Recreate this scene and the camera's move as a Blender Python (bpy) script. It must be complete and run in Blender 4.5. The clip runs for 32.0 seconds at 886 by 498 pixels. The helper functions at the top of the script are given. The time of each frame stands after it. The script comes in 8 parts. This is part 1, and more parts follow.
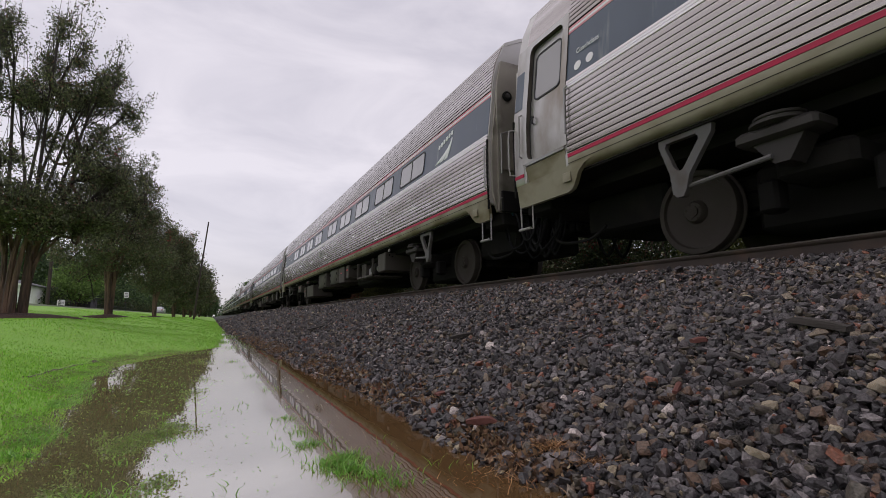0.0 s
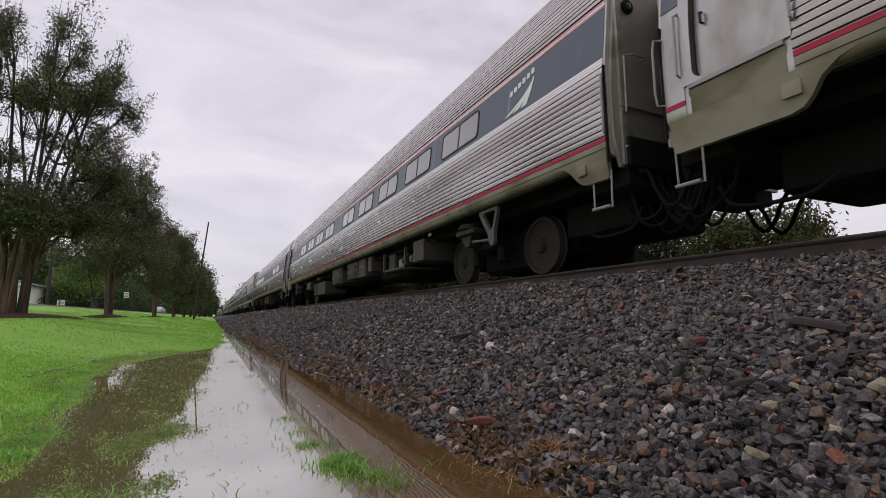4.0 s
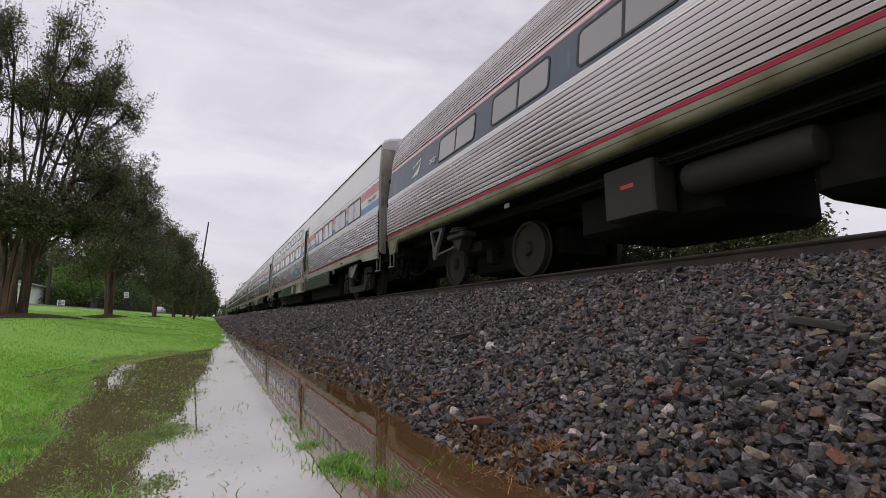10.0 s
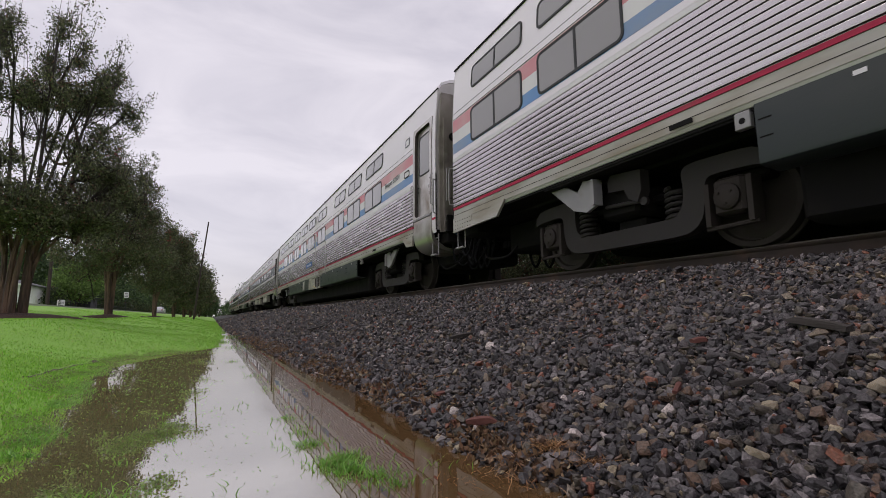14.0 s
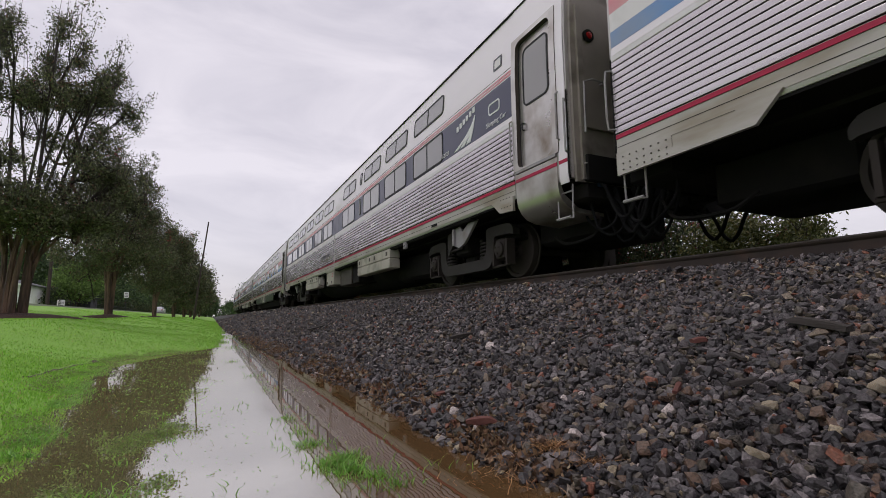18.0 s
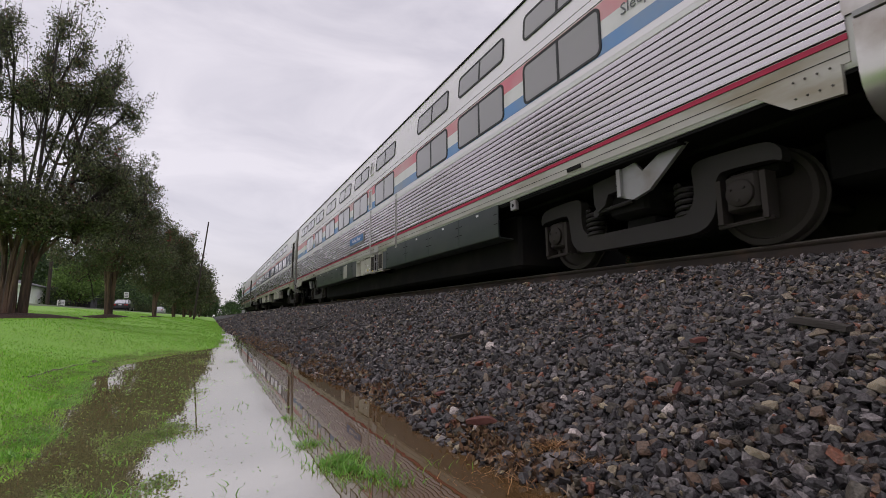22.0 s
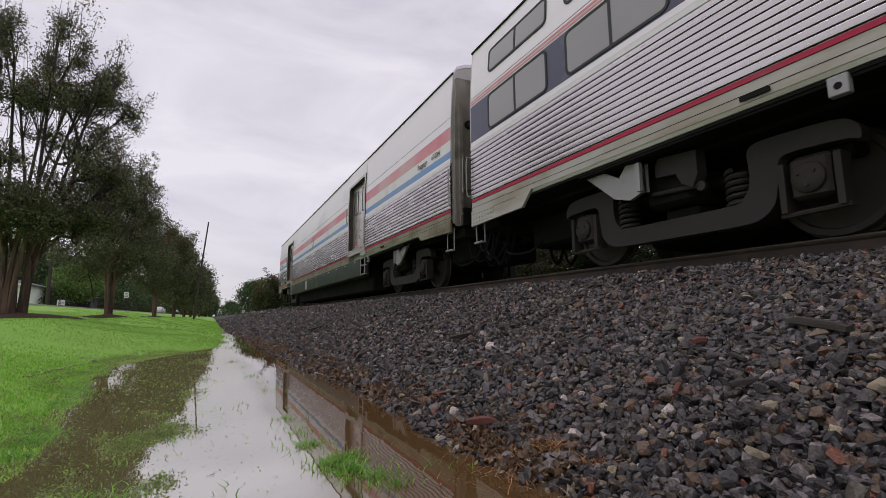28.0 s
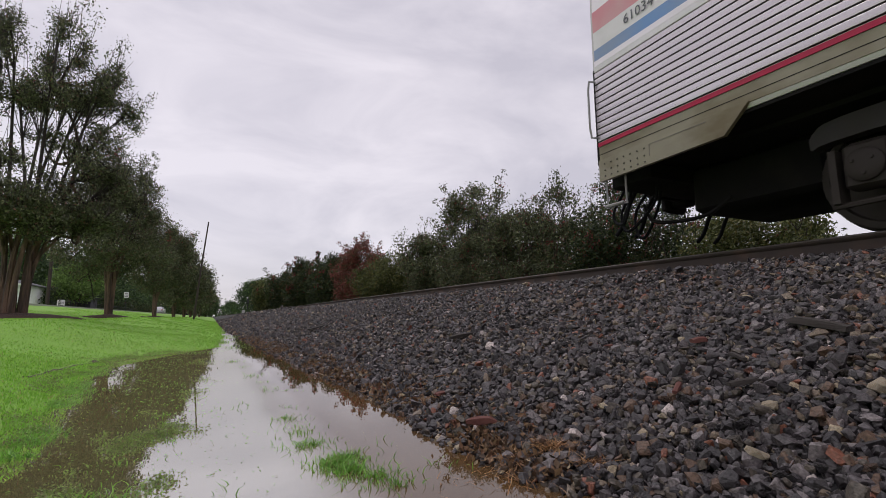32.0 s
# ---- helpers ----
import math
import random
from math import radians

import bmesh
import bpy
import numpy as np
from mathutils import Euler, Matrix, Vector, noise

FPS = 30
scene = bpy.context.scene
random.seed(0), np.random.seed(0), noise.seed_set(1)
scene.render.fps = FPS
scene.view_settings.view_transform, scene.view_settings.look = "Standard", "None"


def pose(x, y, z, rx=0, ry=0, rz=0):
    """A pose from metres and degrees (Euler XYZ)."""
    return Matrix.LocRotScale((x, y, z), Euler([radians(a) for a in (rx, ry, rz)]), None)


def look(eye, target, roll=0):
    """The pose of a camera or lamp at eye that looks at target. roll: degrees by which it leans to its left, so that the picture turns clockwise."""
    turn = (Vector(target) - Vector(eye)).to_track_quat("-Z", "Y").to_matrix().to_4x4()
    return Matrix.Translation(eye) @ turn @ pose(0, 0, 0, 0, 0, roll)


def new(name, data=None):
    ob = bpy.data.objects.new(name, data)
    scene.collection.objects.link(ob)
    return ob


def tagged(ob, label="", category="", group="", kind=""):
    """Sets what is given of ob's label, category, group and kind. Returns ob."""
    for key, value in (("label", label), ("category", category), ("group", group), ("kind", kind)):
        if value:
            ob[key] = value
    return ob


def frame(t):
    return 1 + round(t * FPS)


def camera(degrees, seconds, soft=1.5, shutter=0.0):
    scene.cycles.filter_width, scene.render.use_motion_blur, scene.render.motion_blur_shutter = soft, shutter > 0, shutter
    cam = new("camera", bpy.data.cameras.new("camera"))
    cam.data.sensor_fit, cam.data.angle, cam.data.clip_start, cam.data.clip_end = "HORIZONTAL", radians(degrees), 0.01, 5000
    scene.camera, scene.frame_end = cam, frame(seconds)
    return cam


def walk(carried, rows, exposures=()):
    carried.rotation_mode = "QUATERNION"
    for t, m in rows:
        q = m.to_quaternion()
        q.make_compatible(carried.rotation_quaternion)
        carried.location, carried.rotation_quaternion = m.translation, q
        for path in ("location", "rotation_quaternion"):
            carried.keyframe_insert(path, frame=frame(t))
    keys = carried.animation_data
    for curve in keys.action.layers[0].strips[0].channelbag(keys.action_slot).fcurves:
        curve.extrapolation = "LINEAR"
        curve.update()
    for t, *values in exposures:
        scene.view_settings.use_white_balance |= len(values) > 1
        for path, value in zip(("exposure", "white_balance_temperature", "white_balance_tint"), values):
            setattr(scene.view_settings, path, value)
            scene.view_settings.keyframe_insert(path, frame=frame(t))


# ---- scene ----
# World: z = 0 is the flood water, the track runs along y, the train comes from far +y.
RAIL_Z = 1.16          # top of rail
BANK_TOP = RAIL_Z - 0.25
TRACK_X = 5.47         # centre of the track
EYE = Vector((0.0, 0.0, 0.55))


def eye_pose(yaw, pitch, roll):
    """A camera at EYE, turned yaw to the right of +y, pitch up and roll, in radians."""
    fw = Vector((math.sin(yaw) * math.cos(pitch), math.cos(yaw) * math.cos(pitch), math.sin(pitch)))
    rt = Vector((math.cos(yaw), -math.sin(yaw), 0))
    up = rt.cross(fw)
    r2 = rt * math.cos(roll) + up * math.sin(roll)
    u2 = up * math.cos(roll) - rt * math.sin(roll)
    m = Matrix((r2, u2, -fw)).transposed().to_4x4()
    m.translation = EYE
    return m


cam = camera(86.0, 32.0, soft=0.2, shutter=0.04)
CAM_POSE = eye_pose(radians(25.8), radians(7.84), radians(-0.6))
walk(cam, [(0, CAM_POSE), (32, CAM_POSE)], exposures=[(0, 0.0), (32, 0.0)])

# ---- light: a bright overcast sky and a very soft sun ----
world = bpy.data.worlds.new("overcast_sky")
scene.world = world
world.use_nodes = True
wn, wl = world.node_tree.nodes, world.node_tree.links
wn.clear()
SUN_EL, SUN_AZ = radians(70), radians(-60)
sky = wn.new("ShaderNodeTexSky")
sky.sky_type, sky.sun_disc, sky.sun_elevation, sky.sun_rotation = "NISHITA", False, SUN_EL, SUN_AZ
co = wn.new("ShaderNodeTexCoord")
mp = wn.new("ShaderNodeMapping")
mp.inputs["Scale"].default_value = (1.0, 1.0, 2.6)
wl.new(co.outputs["Generated"], mp.inputs["Vector"])
n1 = wn.new("ShaderNodeTexNoise")
n1.inputs["Scale"].default_value, n1.inputs["Detail"].default_value, n1.inputs["Roughness"].default_value = 2.3, 6, 0.55
n1.inputs["Distortion"].default_value = 0.6
wl.new(mp.outputs["Vector"], n1.inputs["Vector"])
ramp = wn.new("ShaderNodeValToRGB")
ramp.color_ramp.elements[0].position, ramp.color_ramp.elements[0].color = 0.33, (0.61, 0.57, 0.635, 1)
ramp.color_ramp.elements[1].position, ramp.color_ramp.elements[1].color = 0.62, (0.86, 0.80, 0.855, 1)
wl.new(n1.outputs["Fac"], ramp.inputs["Fac"])
scale = wn.new("ShaderNodeMix")
scale.data_type = "RGBA"
scale.inputs["Factor"].default_value = 0.02
wl.new(ramp.outputs["Color"], scale.inputs["A"])
wl.new(sky.outputs["Color"], scale.inputs["B"])
bg = wn.new("ShaderNodeBackground")
bg.inputs["Strength"].default_value = 0.925
wl.new(scale.outputs["Result"], bg.inputs["Color"])
wo = wn.new("ShaderNodeOutputWorld")
wl.new(bg.outputs["Background"], wo.inputs["Surface"])
sun = new("sun", bpy.data.lights.new("sun", "SUN"))
sun.data.energy, sun.data.angle, sun.data.color = 0.6, radians(25), (1.0, 0.97, 0.93)
sun.matrix_world = look((0, 0, 40), Vector((0, 0, 40)) - Vector((math.sin(SUN_AZ) * math.cos(SUN_EL), math.cos(SUN_AZ) * math.cos(SUN_EL), math.sin(SUN_EL))))
# ---- materials ----
def material(name, base, rough=0.6, metal=0.0, var=0.25, scale=6.0, bump=0.0, bump_scale=60.0, stain=None, stain_scale=1.5,
             stain_lo=0.5, stain_hi=0.7, random_tint=0.0, island_tint=0.0, spec=0.5, stretch=(1, 1, 1), rough_var=0.15, coat=0.0):
    """A surface with variation at two scales: fine grain, broad wear or stains, and relief."""
    m = bpy.data.materials.new(name)
    m.use_nodes = True
    n, l = m.node_tree.nodes, m.node_tree.links
    b = n["Principled BSDF"]
    tc = n.new("ShaderNodeTexCoord")
    mpn = n.new("ShaderNodeMapping")
    mpn.inputs["Scale"].default_value = stretch
    l.new(tc.outputs["Object"], mpn.inputs["Vector"])
    fine = n.new("ShaderNodeTexNoise")
    fine.inputs["Scale"].default_value, fine.inputs["Detail"].default_value = scale, 5
    l.new(mpn.outputs["Vector"], fine.inputs["Vector"])
    lo = [c * (1 - var) for c in base]
    hi = [min(1, c * (1 + var)) for c in base]
    mix = n.new("ShaderNodeMix")
    mix.data_type = "RGBA"
    mix.inputs["A"].default_value, mix.inputs["B"].default_value = (*lo, 1), (*hi, 1)
    l.new(fine.outputs["Fac"], mix.inputs["Factor"])
    out = mix.outputs["Result"]
    if stain:
        broad = n.new("ShaderNodeTexNoise")
        broad.inputs["Scale"].default_value, broad.inputs["Detail"].default_value = stain_scale, 6
        l.new(mpn.outputs["Vector"], broad.inputs["Vector"])
        rng = n.new("ShaderNodeMapRange")
        rng.inputs["From Min"].default_value, rng.inputs["From Max"].default_value = stain_lo, stain_hi
        l.new(broad.outputs["Fac"], rng.inputs["Value"])
        mix2 = n.new("ShaderNodeMix")
        mix2.data_type = "RGBA"
        l.new(rng.outputs["Result"], mix2.inputs["Factor"])
        l.new(out, mix2.inputs["A"])
        mix2.inputs["B"].default_value = (*stain, 1)
        out = mix2.outputs["Result"]
    if random_tint or island_tint:
        hsv = n.new("ShaderNodeHueSaturation")
        if island_tint:
            src = n.new("ShaderNodeNewGeometry").outputs["Random Per Island"]
        else:
            src = n.new("ShaderNodeObjectInfo").outputs["Random"]
        amount = island_tint or random_tint
        rg = n.new("ShaderNodeMapRange")
        rg.inputs["To Min"].default_value, rg.inputs["To Max"].default_value = 1 - amount, 1 + amount
        l.new(src, rg.inputs["Value"])
        l.new(rg.outputs["Result"], hsv.inputs["Value"])
        l.new(out, hsv.inputs["Color"])
        out = hsv.outputs["Color"]
    l.new(out, b.inputs["Base Color"])
    rr = n.new("ShaderNodeMapRange")
    rr.inputs["To Min"].default_value, rr.inputs["To Max"].default_value = max(0.02, rough - rough_var), min(1, rough + rough_var)
    l.new(fine.outputs["Fac"], rr.inputs["Value"])
    l.new(rr.outputs["Result"], b.inputs["Roughness"])
    b.inputs["Metallic"].default_value = metal
    b.inputs["Specular IOR Level"].default_value = spec
    b.inputs["Coat Weight"].default_value = coat
    if bump:
        bn = n.new("ShaderNodeTexNoise")
        bn.inputs["Scale"].default_value, bn.inputs["Detail"].default_value = bump_scale, 4
        l.new(mpn.outputs["Vector"], bn.inputs["Vector"])
        bp = n.new("ShaderNodeBump")
        bp.inputs["Strength"].default_value, bp.inputs["Distance"].default_value = 1.0, bump
        l.new(bn.outputs["Fac"], bp.inputs["Height"])
        l.new(bp.outputs["Normal"], b.inputs["Normal"])
    return m


STEEL = material("brushed_stainless", (0.57, 0.535, 0.54), 0.26, 1.0, 0.12, 3.0, 0.0006, 90, (0.42, 0.39, 0.36), 0.6, 0.5, 0.85, stretch=(1, 0.25, 3), rough_var=0.08)
# Dark colour for the undersides of ribs: their shade, painted in.
GROOVE = material("rib_shade", (0.05, 0.043, 0.042), 0.8, 0.2, 0.3, 6.0, spec=0.2)
COACHSTEEL = material("weathered_stainless", (0.535, 0.50, 0.48), 0.25, 1.0, 0.15, 3.0, 0.0006, 90, (0.27, 0.24, 0.20), 0.55, 0.42, 0.75, stretch=(1, 0.25, 3), rough_var=0.08)
COACHSILL = material("olive_grimy_sill", (0.27, 0.245, 0.18), 0.55, 0.1, 0.22, 5.0, 0.0012, 40, (0.15, 0.12, 0.065), 2.6, 0.44, 0.66, stretch=(1, 0.6, 1))
DULL = material("dull_stainless", (0.52, 0.50, 0.49), 0.45, 0.7, 0.15, 3.0, 0.0008, 70, (0.30, 0.27, 0.23), 0.8, 0.5, 0.8, stretch=(1, 0.5, 1))
DOORSTEEL = material("door_stainless", (0.60, 0.575, 0.545), 0.32, 0.8, 0.12, 2.0, 0.0008, 40, (0.27, 0.22, 0.17), 1.8, 0.46, 0.72)
SILL = material("grimy_sill_paint", (0.46, 0.435, 0.40), 0.5, 0.2, 0.16, 5.0, 0.0008, 60, (0.25, 0.205, 0.13), 1.8, 0.48, 0.72, stretch=(1, 0.4, 1.5))
PALE = material("pale_letterboard", (0.84, 0.795, 0.825), 0.42, 0.35, 0.07, 2.0, 0.0004, 60, (0.50, 0.47, 0.44), 0.7, 0.55, 0.9, stretch=(1, 0.4, 1))
BULK = material("sooty_bulkhead", (0.36, 0.325, 0.29), 0.45, 0.5, 0.25, 3.0, 0.001, 50, (0.07, 0.06, 0.05), 1.6, 0.45, 0.7)
BLUE = material("faded_blue_band", (0.078, 0.096, 0.135), 0.36, 0.0, 0.2, 2.0, 0.0, 60, (0.24, 0.25, 0.26), 2.6, 0.60, 0.74, stretch=(1, 1.6, 0.22))
NAVY = material("navy_band", (0.075, 0.075, 0.13), 0.35, 0.0, 0.12, 3.0, 0.0, 60, (0.14, 0.14, 0.2), 2.0, 0.6, 0.8)
REDP = material("red_stripe", (0.40, 0.005, 0.050), 0.6, 0.0, 0.12, 5.0, 0.0, 60, (0.28, 0.05, 0.06), 2.0, 0.6, 0.85)
PINK = material("coral_stripe", (0.70, 0.20, 0.26), 0.45, 0.0, 0.10, 3.0, 0.0, 60, (0.66, 0.44, 0.46), 0.8, 0.36, 0.70)
SKYB = material("light_blue_stripe", (0.15, 0.31, 0.63), 0.45, 0.0, 0.10, 3.0, 0.0, 60, (0.28, 0.33, 0.45), 0.8, 0.42, 0.7)
WHITEP = material("white_stripe", (0.79, 0.755, 0.785), 0.45, 0.0, 0.06, 3.0, 0.0, 60, (0.55, 0.54, 0.53), 1.5, 0.55, 0.85)
NAMEB = material("name_board_blue", (0.015, 0.13, 0.40), 0.4, 0.0, 0.08, 4.0)
INK = material("dark_lettering", (0.05, 0.05, 0.06), 0.6, 0.0, 0.1, 4.0)
GREYINK = material("grey_lettering", (0.13, 0.13, 0.15), 0.6, 0.0, 0.1, 4.0)
WINK = material("white_lettering", (0.78, 0.78, 0.80), 0.6, 0.0, 0.08, 4.0)
PANEL = material("coach_door_steel", (0.48, 0.465, 0.45), 0.34, 0.7, 0.16, 3.0, 0.001, 30, (0.22, 0.18, 0.13), 1.6, 0.44, 0.68, stretch=(1, 1, 0.5))
RUBBER = material("black_rubber", (0.018, 0.018, 0.02), 0.6, 0.0, 0.2, 10.0)
GLASS = material("tinted_glass", (0.29, 0.27, 0.285), 0.08, 0.0, 0.03, 1.0, rough_var=0.02, spec=0.7, coat=0.3)
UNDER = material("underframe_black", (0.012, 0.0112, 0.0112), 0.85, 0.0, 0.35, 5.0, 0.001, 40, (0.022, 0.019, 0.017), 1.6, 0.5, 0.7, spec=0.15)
TRUCK = material("truck_grey", (0.033, 0.029, 0.0275), 0.7, 0.2, 0.3, 6.0, 0.001, 50, (0.035, 0.030, 0.026), 2.4, 0.45, 0.7)
BRACK = material("pale_bracket", (0.33, 0.32, 0.325), 0.55, 0.3, 0.15, 5.0, 0.0006, 60, (0.2, 0.17, 0.14), 2.5, 0.5, 0.75)
BULKD = material("sooty_rivet", (0.09, 0.08, 0.07), 0.6, 0.4, 0.2, 8.0)
SERVICE = material("cream_service_panel", (0.45, 0.425, 0.365), 0.5, 0.1, 0.14, 4.0, 0.0006, 60, (0.20, 0.19, 0.14), 1.8, 0.5, 0.75)
# Shade inside door recesses and the air intake, put into the colour.
JAMB = material("recess_shade", (0.075, 0.062, 0.055), 0.8, 0.0, 0.35, 5.0, 0.001, 40, (0.035, 0.03, 0.027), 2.0, 0.45, 0.7, spec=0.2)
TRIB = material("grey_truck_bracket", (0.105, 0.10, 0.10), 0.6, 0.2, 0.2, 6.0, 0.0008, 60, (0.08, 0.065, 0.055), 4.0, 0.48, 0.72)
SKIRT = material("dark_green_grey_skirt", (0.026, 0.034, 0.036), 0.45, 0.0, 0.15, 3.0, 0.0006, 60, (0.055, 0.056, 0.05), 0.9, 0.5, 0.75, stretch=(1, 0.5, 1))
BOXG = material("equipment_box_grey", (0.066, 0.055, 0.049), 0.6, 0.1, 0.2, 3.0, 0.0008, 60, (0.07, 0.06, 0.05), 1.5, 0.5, 0.75)
WHEELM = material("rusty_wheel_face", (0.040, 0.032, 0.028), 0.75, 0.3, 0.3, 8.0, 0.001, 60, (0.04, 0.032, 0.027), 3.0, 0.45, 0.7)
HOSE = material("rubber_hose", (0.009, 0.009, 0.010), 0.85, 0.0, 0.2, 20.0, spec=0.15)
HOSEB = material("blue_cable_head", (0.02, 0.05, 0.09), 0.5, 0.0, 0.15, 10.0)
LENSR = material("red_marker_lens", (0.35, 0.01, 0.01), 0.15, 0.0, 0.1, 10.0)
LENSD = material("dark_marker_lens", (0.05, 0.045, 0.045), 0.12, 0.0, 0.1, 10.0)
DECAL = material("red_warning_decal", (0.55, 0.03, 0.06), 0.5, 0.0, 0.1, 10.0)
DECALY = material("yellow_decal", (0.65, 0.50, 0.05), 0.5, 0.0, 0.1, 10.0)
RAILM = material("rusty_rail_side", (0.060, 0.046, 0.040), 0.8, 0.2, 0.3, 8.0, 0.001, 80, (0.10, 0.065, 0.05), 3.0, 0.5, 0.7)
RAILTOP = material("polished_rail_top", (0.50, 0.48, 0.46), 0.28, 1.0, 0.1, 12.0)
RAILHEAD = material("worn_rail_head", (0.13, 0.11, 0.10), 0.55, 0.5, 0.25, 6.0, 0.0004, 60, (0.08, 0.065, 0.055), 2.0, 0.5, 0.75)
SLEEPER = material("creosoted_timber", (0.05, 0.038, 0.030), 0.85, 0.0, 0.35, 6.0, 0.004, 30, (0.09, 0.075, 0.06), 2.5, 0.5, 0.7, stretch=(0.3, 1, 1))
# ---- mesh helpers ----
class Shape:
    """Collects vertices and faces of one mesh."""

    def __init__(self):
        self.v, self.f = [], []

    def add(self, verts, faces, m=None):
        o = len(self.v)
        self.v += [tuple(m @ Vector(p)) for p in verts] if m else [tuple(p) for p in verts]
        self.f += [tuple(i + o for i in f) for f in faces]
        return self

    def box(self, x0, x1, y0, y1, z0, z1, c=0.0):
        """A box; c: the chamfer of its upright edges and of its top and bottom."""
        if not c:
            return self.add([(x, y, z) for z in (z0, z1) for y in (y0, y1) for x in (x0, x1)],
                            [(0, 2, 3, 1), (4, 5, 7, 6), (0, 1, 5, 4), (2, 6, 7, 3), (0, 4, 6, 2), (1, 3, 7, 5)])
        rings = []
        for z, i in ((z0, c), (z0 + c, 0), (z1 - c, 0), (z1, c)):
            a, b, d, e = x0 + i, x1 - i, y0 + i, y1 - i
            k = c
            rings.append([(a + k, d, z), (b - k, d, z), (b, d + k, z), (b, e - k, z), (b - k, e, z), (a + k, e, z), (a, e - k, z), (a, d + k, z)])
        return self.loft(rings, True)

    def loft(self, rings, cap=False, closed=True):
        n = len(rings[0])
        o = len(self.v)
        for r in rings:
            self.v += [tuple(p) for p in r]
        for i in range(len(rings) - 1):
            for j in range(n if closed else n - 1):
                k = (j + 1) % n
                self.f.append((o + i * n + j, o + i * n + k, o + (i + 1) * n + k, o + (i + 1) * n + j))
        if cap:
            self.f.append(tuple(o + j for j in reversed(range(n))))
            self.f.append(tuple(o + (len(rings) - 1) * n + j for j in range(n)))
        return self

    def prism(self, poly, axis, a, b):
        """A 2D outline pushed along an axis from a to b. The outline lies in the two other axes, in the order x, y, z."""
        put = {"x": lambda p, t: (t, p[0], p[1]), "y": lambda p, t: (p[0], t, p[1]), "z": lambda p, t: (p[0], p[1], t)}[axis]
        return self.loft([[put(p, a) for p in poly], [put(p, b) for p in poly]], True)

    def tube(self, pts, r, n=8, cap=True):
        """A round bar along points."""
        pts = [Vector(p) for p in pts]
        rings = []
        for i, p in enumerate(pts):
            d = (pts[min(i + 1, len(pts) - 1)] - pts[max(i - 1, 0)]).normalized()
            a = d.orthogonal().normalized() if i == 0 else (a - d * a.dot(d)).normalized()
            b = d.cross(a)
            rr = r[i] if isinstance(r, (list, tuple)) else r
            rings.append([p + (a * math.cos(2 * math.pi * k / n) + b * math.sin(2 * math.pi * k / n)) * rr for k in range(n)])
        return self.loft(rings, cap)

    def disc(self, axis, centre, profile, n=24):
        """A turned body: profile is a list of (radius, place along the axis)."""
        rings = []
        for r, t in profile:
            ring = []
            for k in range(n):
                u, w = r * math.cos(2 * math.pi * k / n), r * math.sin(2 * math.pi * k / n)
                ring.append({"x": (t, u, w), "y": (u, t, w), "z": (u, w, t)}[axis])
            rings.append([tuple(Vector(p) + Vector(centre)) for p in ring])
        return self.loft(rings, True)

    def mesh(self, name, mat, smooth=40):
        me = bpy.data.meshes.new(name)
        me.from_pydata(self.v, [], self.f)
        me.materials.append(mat)
        if smooth:
            me.shade_smooth()
            me.set_sharp_from_angle(angle=radians(smooth))
        return me


def recalc(me):
    b = bmesh.new()
    b.from_mesh(me)
    bmesh.ops.recalc_face_normals(b, faces=b.faces)
    b.to_mesh(me)
    b.free()
    return me


def part(name, shape, mat, parent, label="", m=None, smooth=40):
    """ONE mesh object under a thing or under a part."""
    me = shape if isinstance(shape, bpy.types.Mesh) else recalc(shape.mesh(name, mat, smooth))
    ob = new(name, me)
    ob.parent = parent
    if m is not None:
        ob.matrix_basis = m
    if label:
        ob["label"] = label
    return ob


def thing(name, shape, mat, label, category, group="", kind="", m=None, smooth=40):
    """A top-level thing: one mesh, or an Empty for parts when shape is None."""
    ob = new(name, None if shape is None else (shape if isinstance(shape, bpy.types.Mesh) else recalc(shape.mesh(name, mat, smooth))))
    if m is not None:
        ob.matrix_basis = m
    return tagged(ob, label, category, group, kind)


def rounded(x0, x1, z0, z1, r, n=4):
    """The outline of a rectangle with round corners."""
    out = []
    for cx, cz, a in ((x1 - r, z1 - r, 0), (x0 + r, z1 - r, 90), (x0 + r, z0 + r, 180), (x1 - r, z0 + r, 270)):
        for k in range(n + 1):
            t = radians(a + 90 * k / n)
            out.append((cx + r * math.cos(t), cz + r * math.sin(t)))
    return out


def lettering(name, text, size, mat, parent, m, label="", depth=0.0015):
    """Raised letters in the built-in font as one mesh. They read along local x and stand up along local y."""
    cu = bpy.data.curves.new(name, "FONT")
    cu.body, cu.size, cu.extrude, cu.align_x, cu.align_y, cu.resolution_u = text, size, depth, "CENTER", "CENTER", 2
    tmp = bpy.data.objects.new(name, cu)
    me = bpy.data.meshes.new_from_object(tmp)
    bpy.data.objects.remove(tmp)
    me.materials.clear()
    me.materials.append(mat)
    ob = new(name, me)
    ob.parent = parent
    ob.matrix_basis = m
    if label:
        ob["label"] = label
    return ob
# ---- the ground: lawn, flood water, ballast, track ----
rng = np.random.default_rng(7)


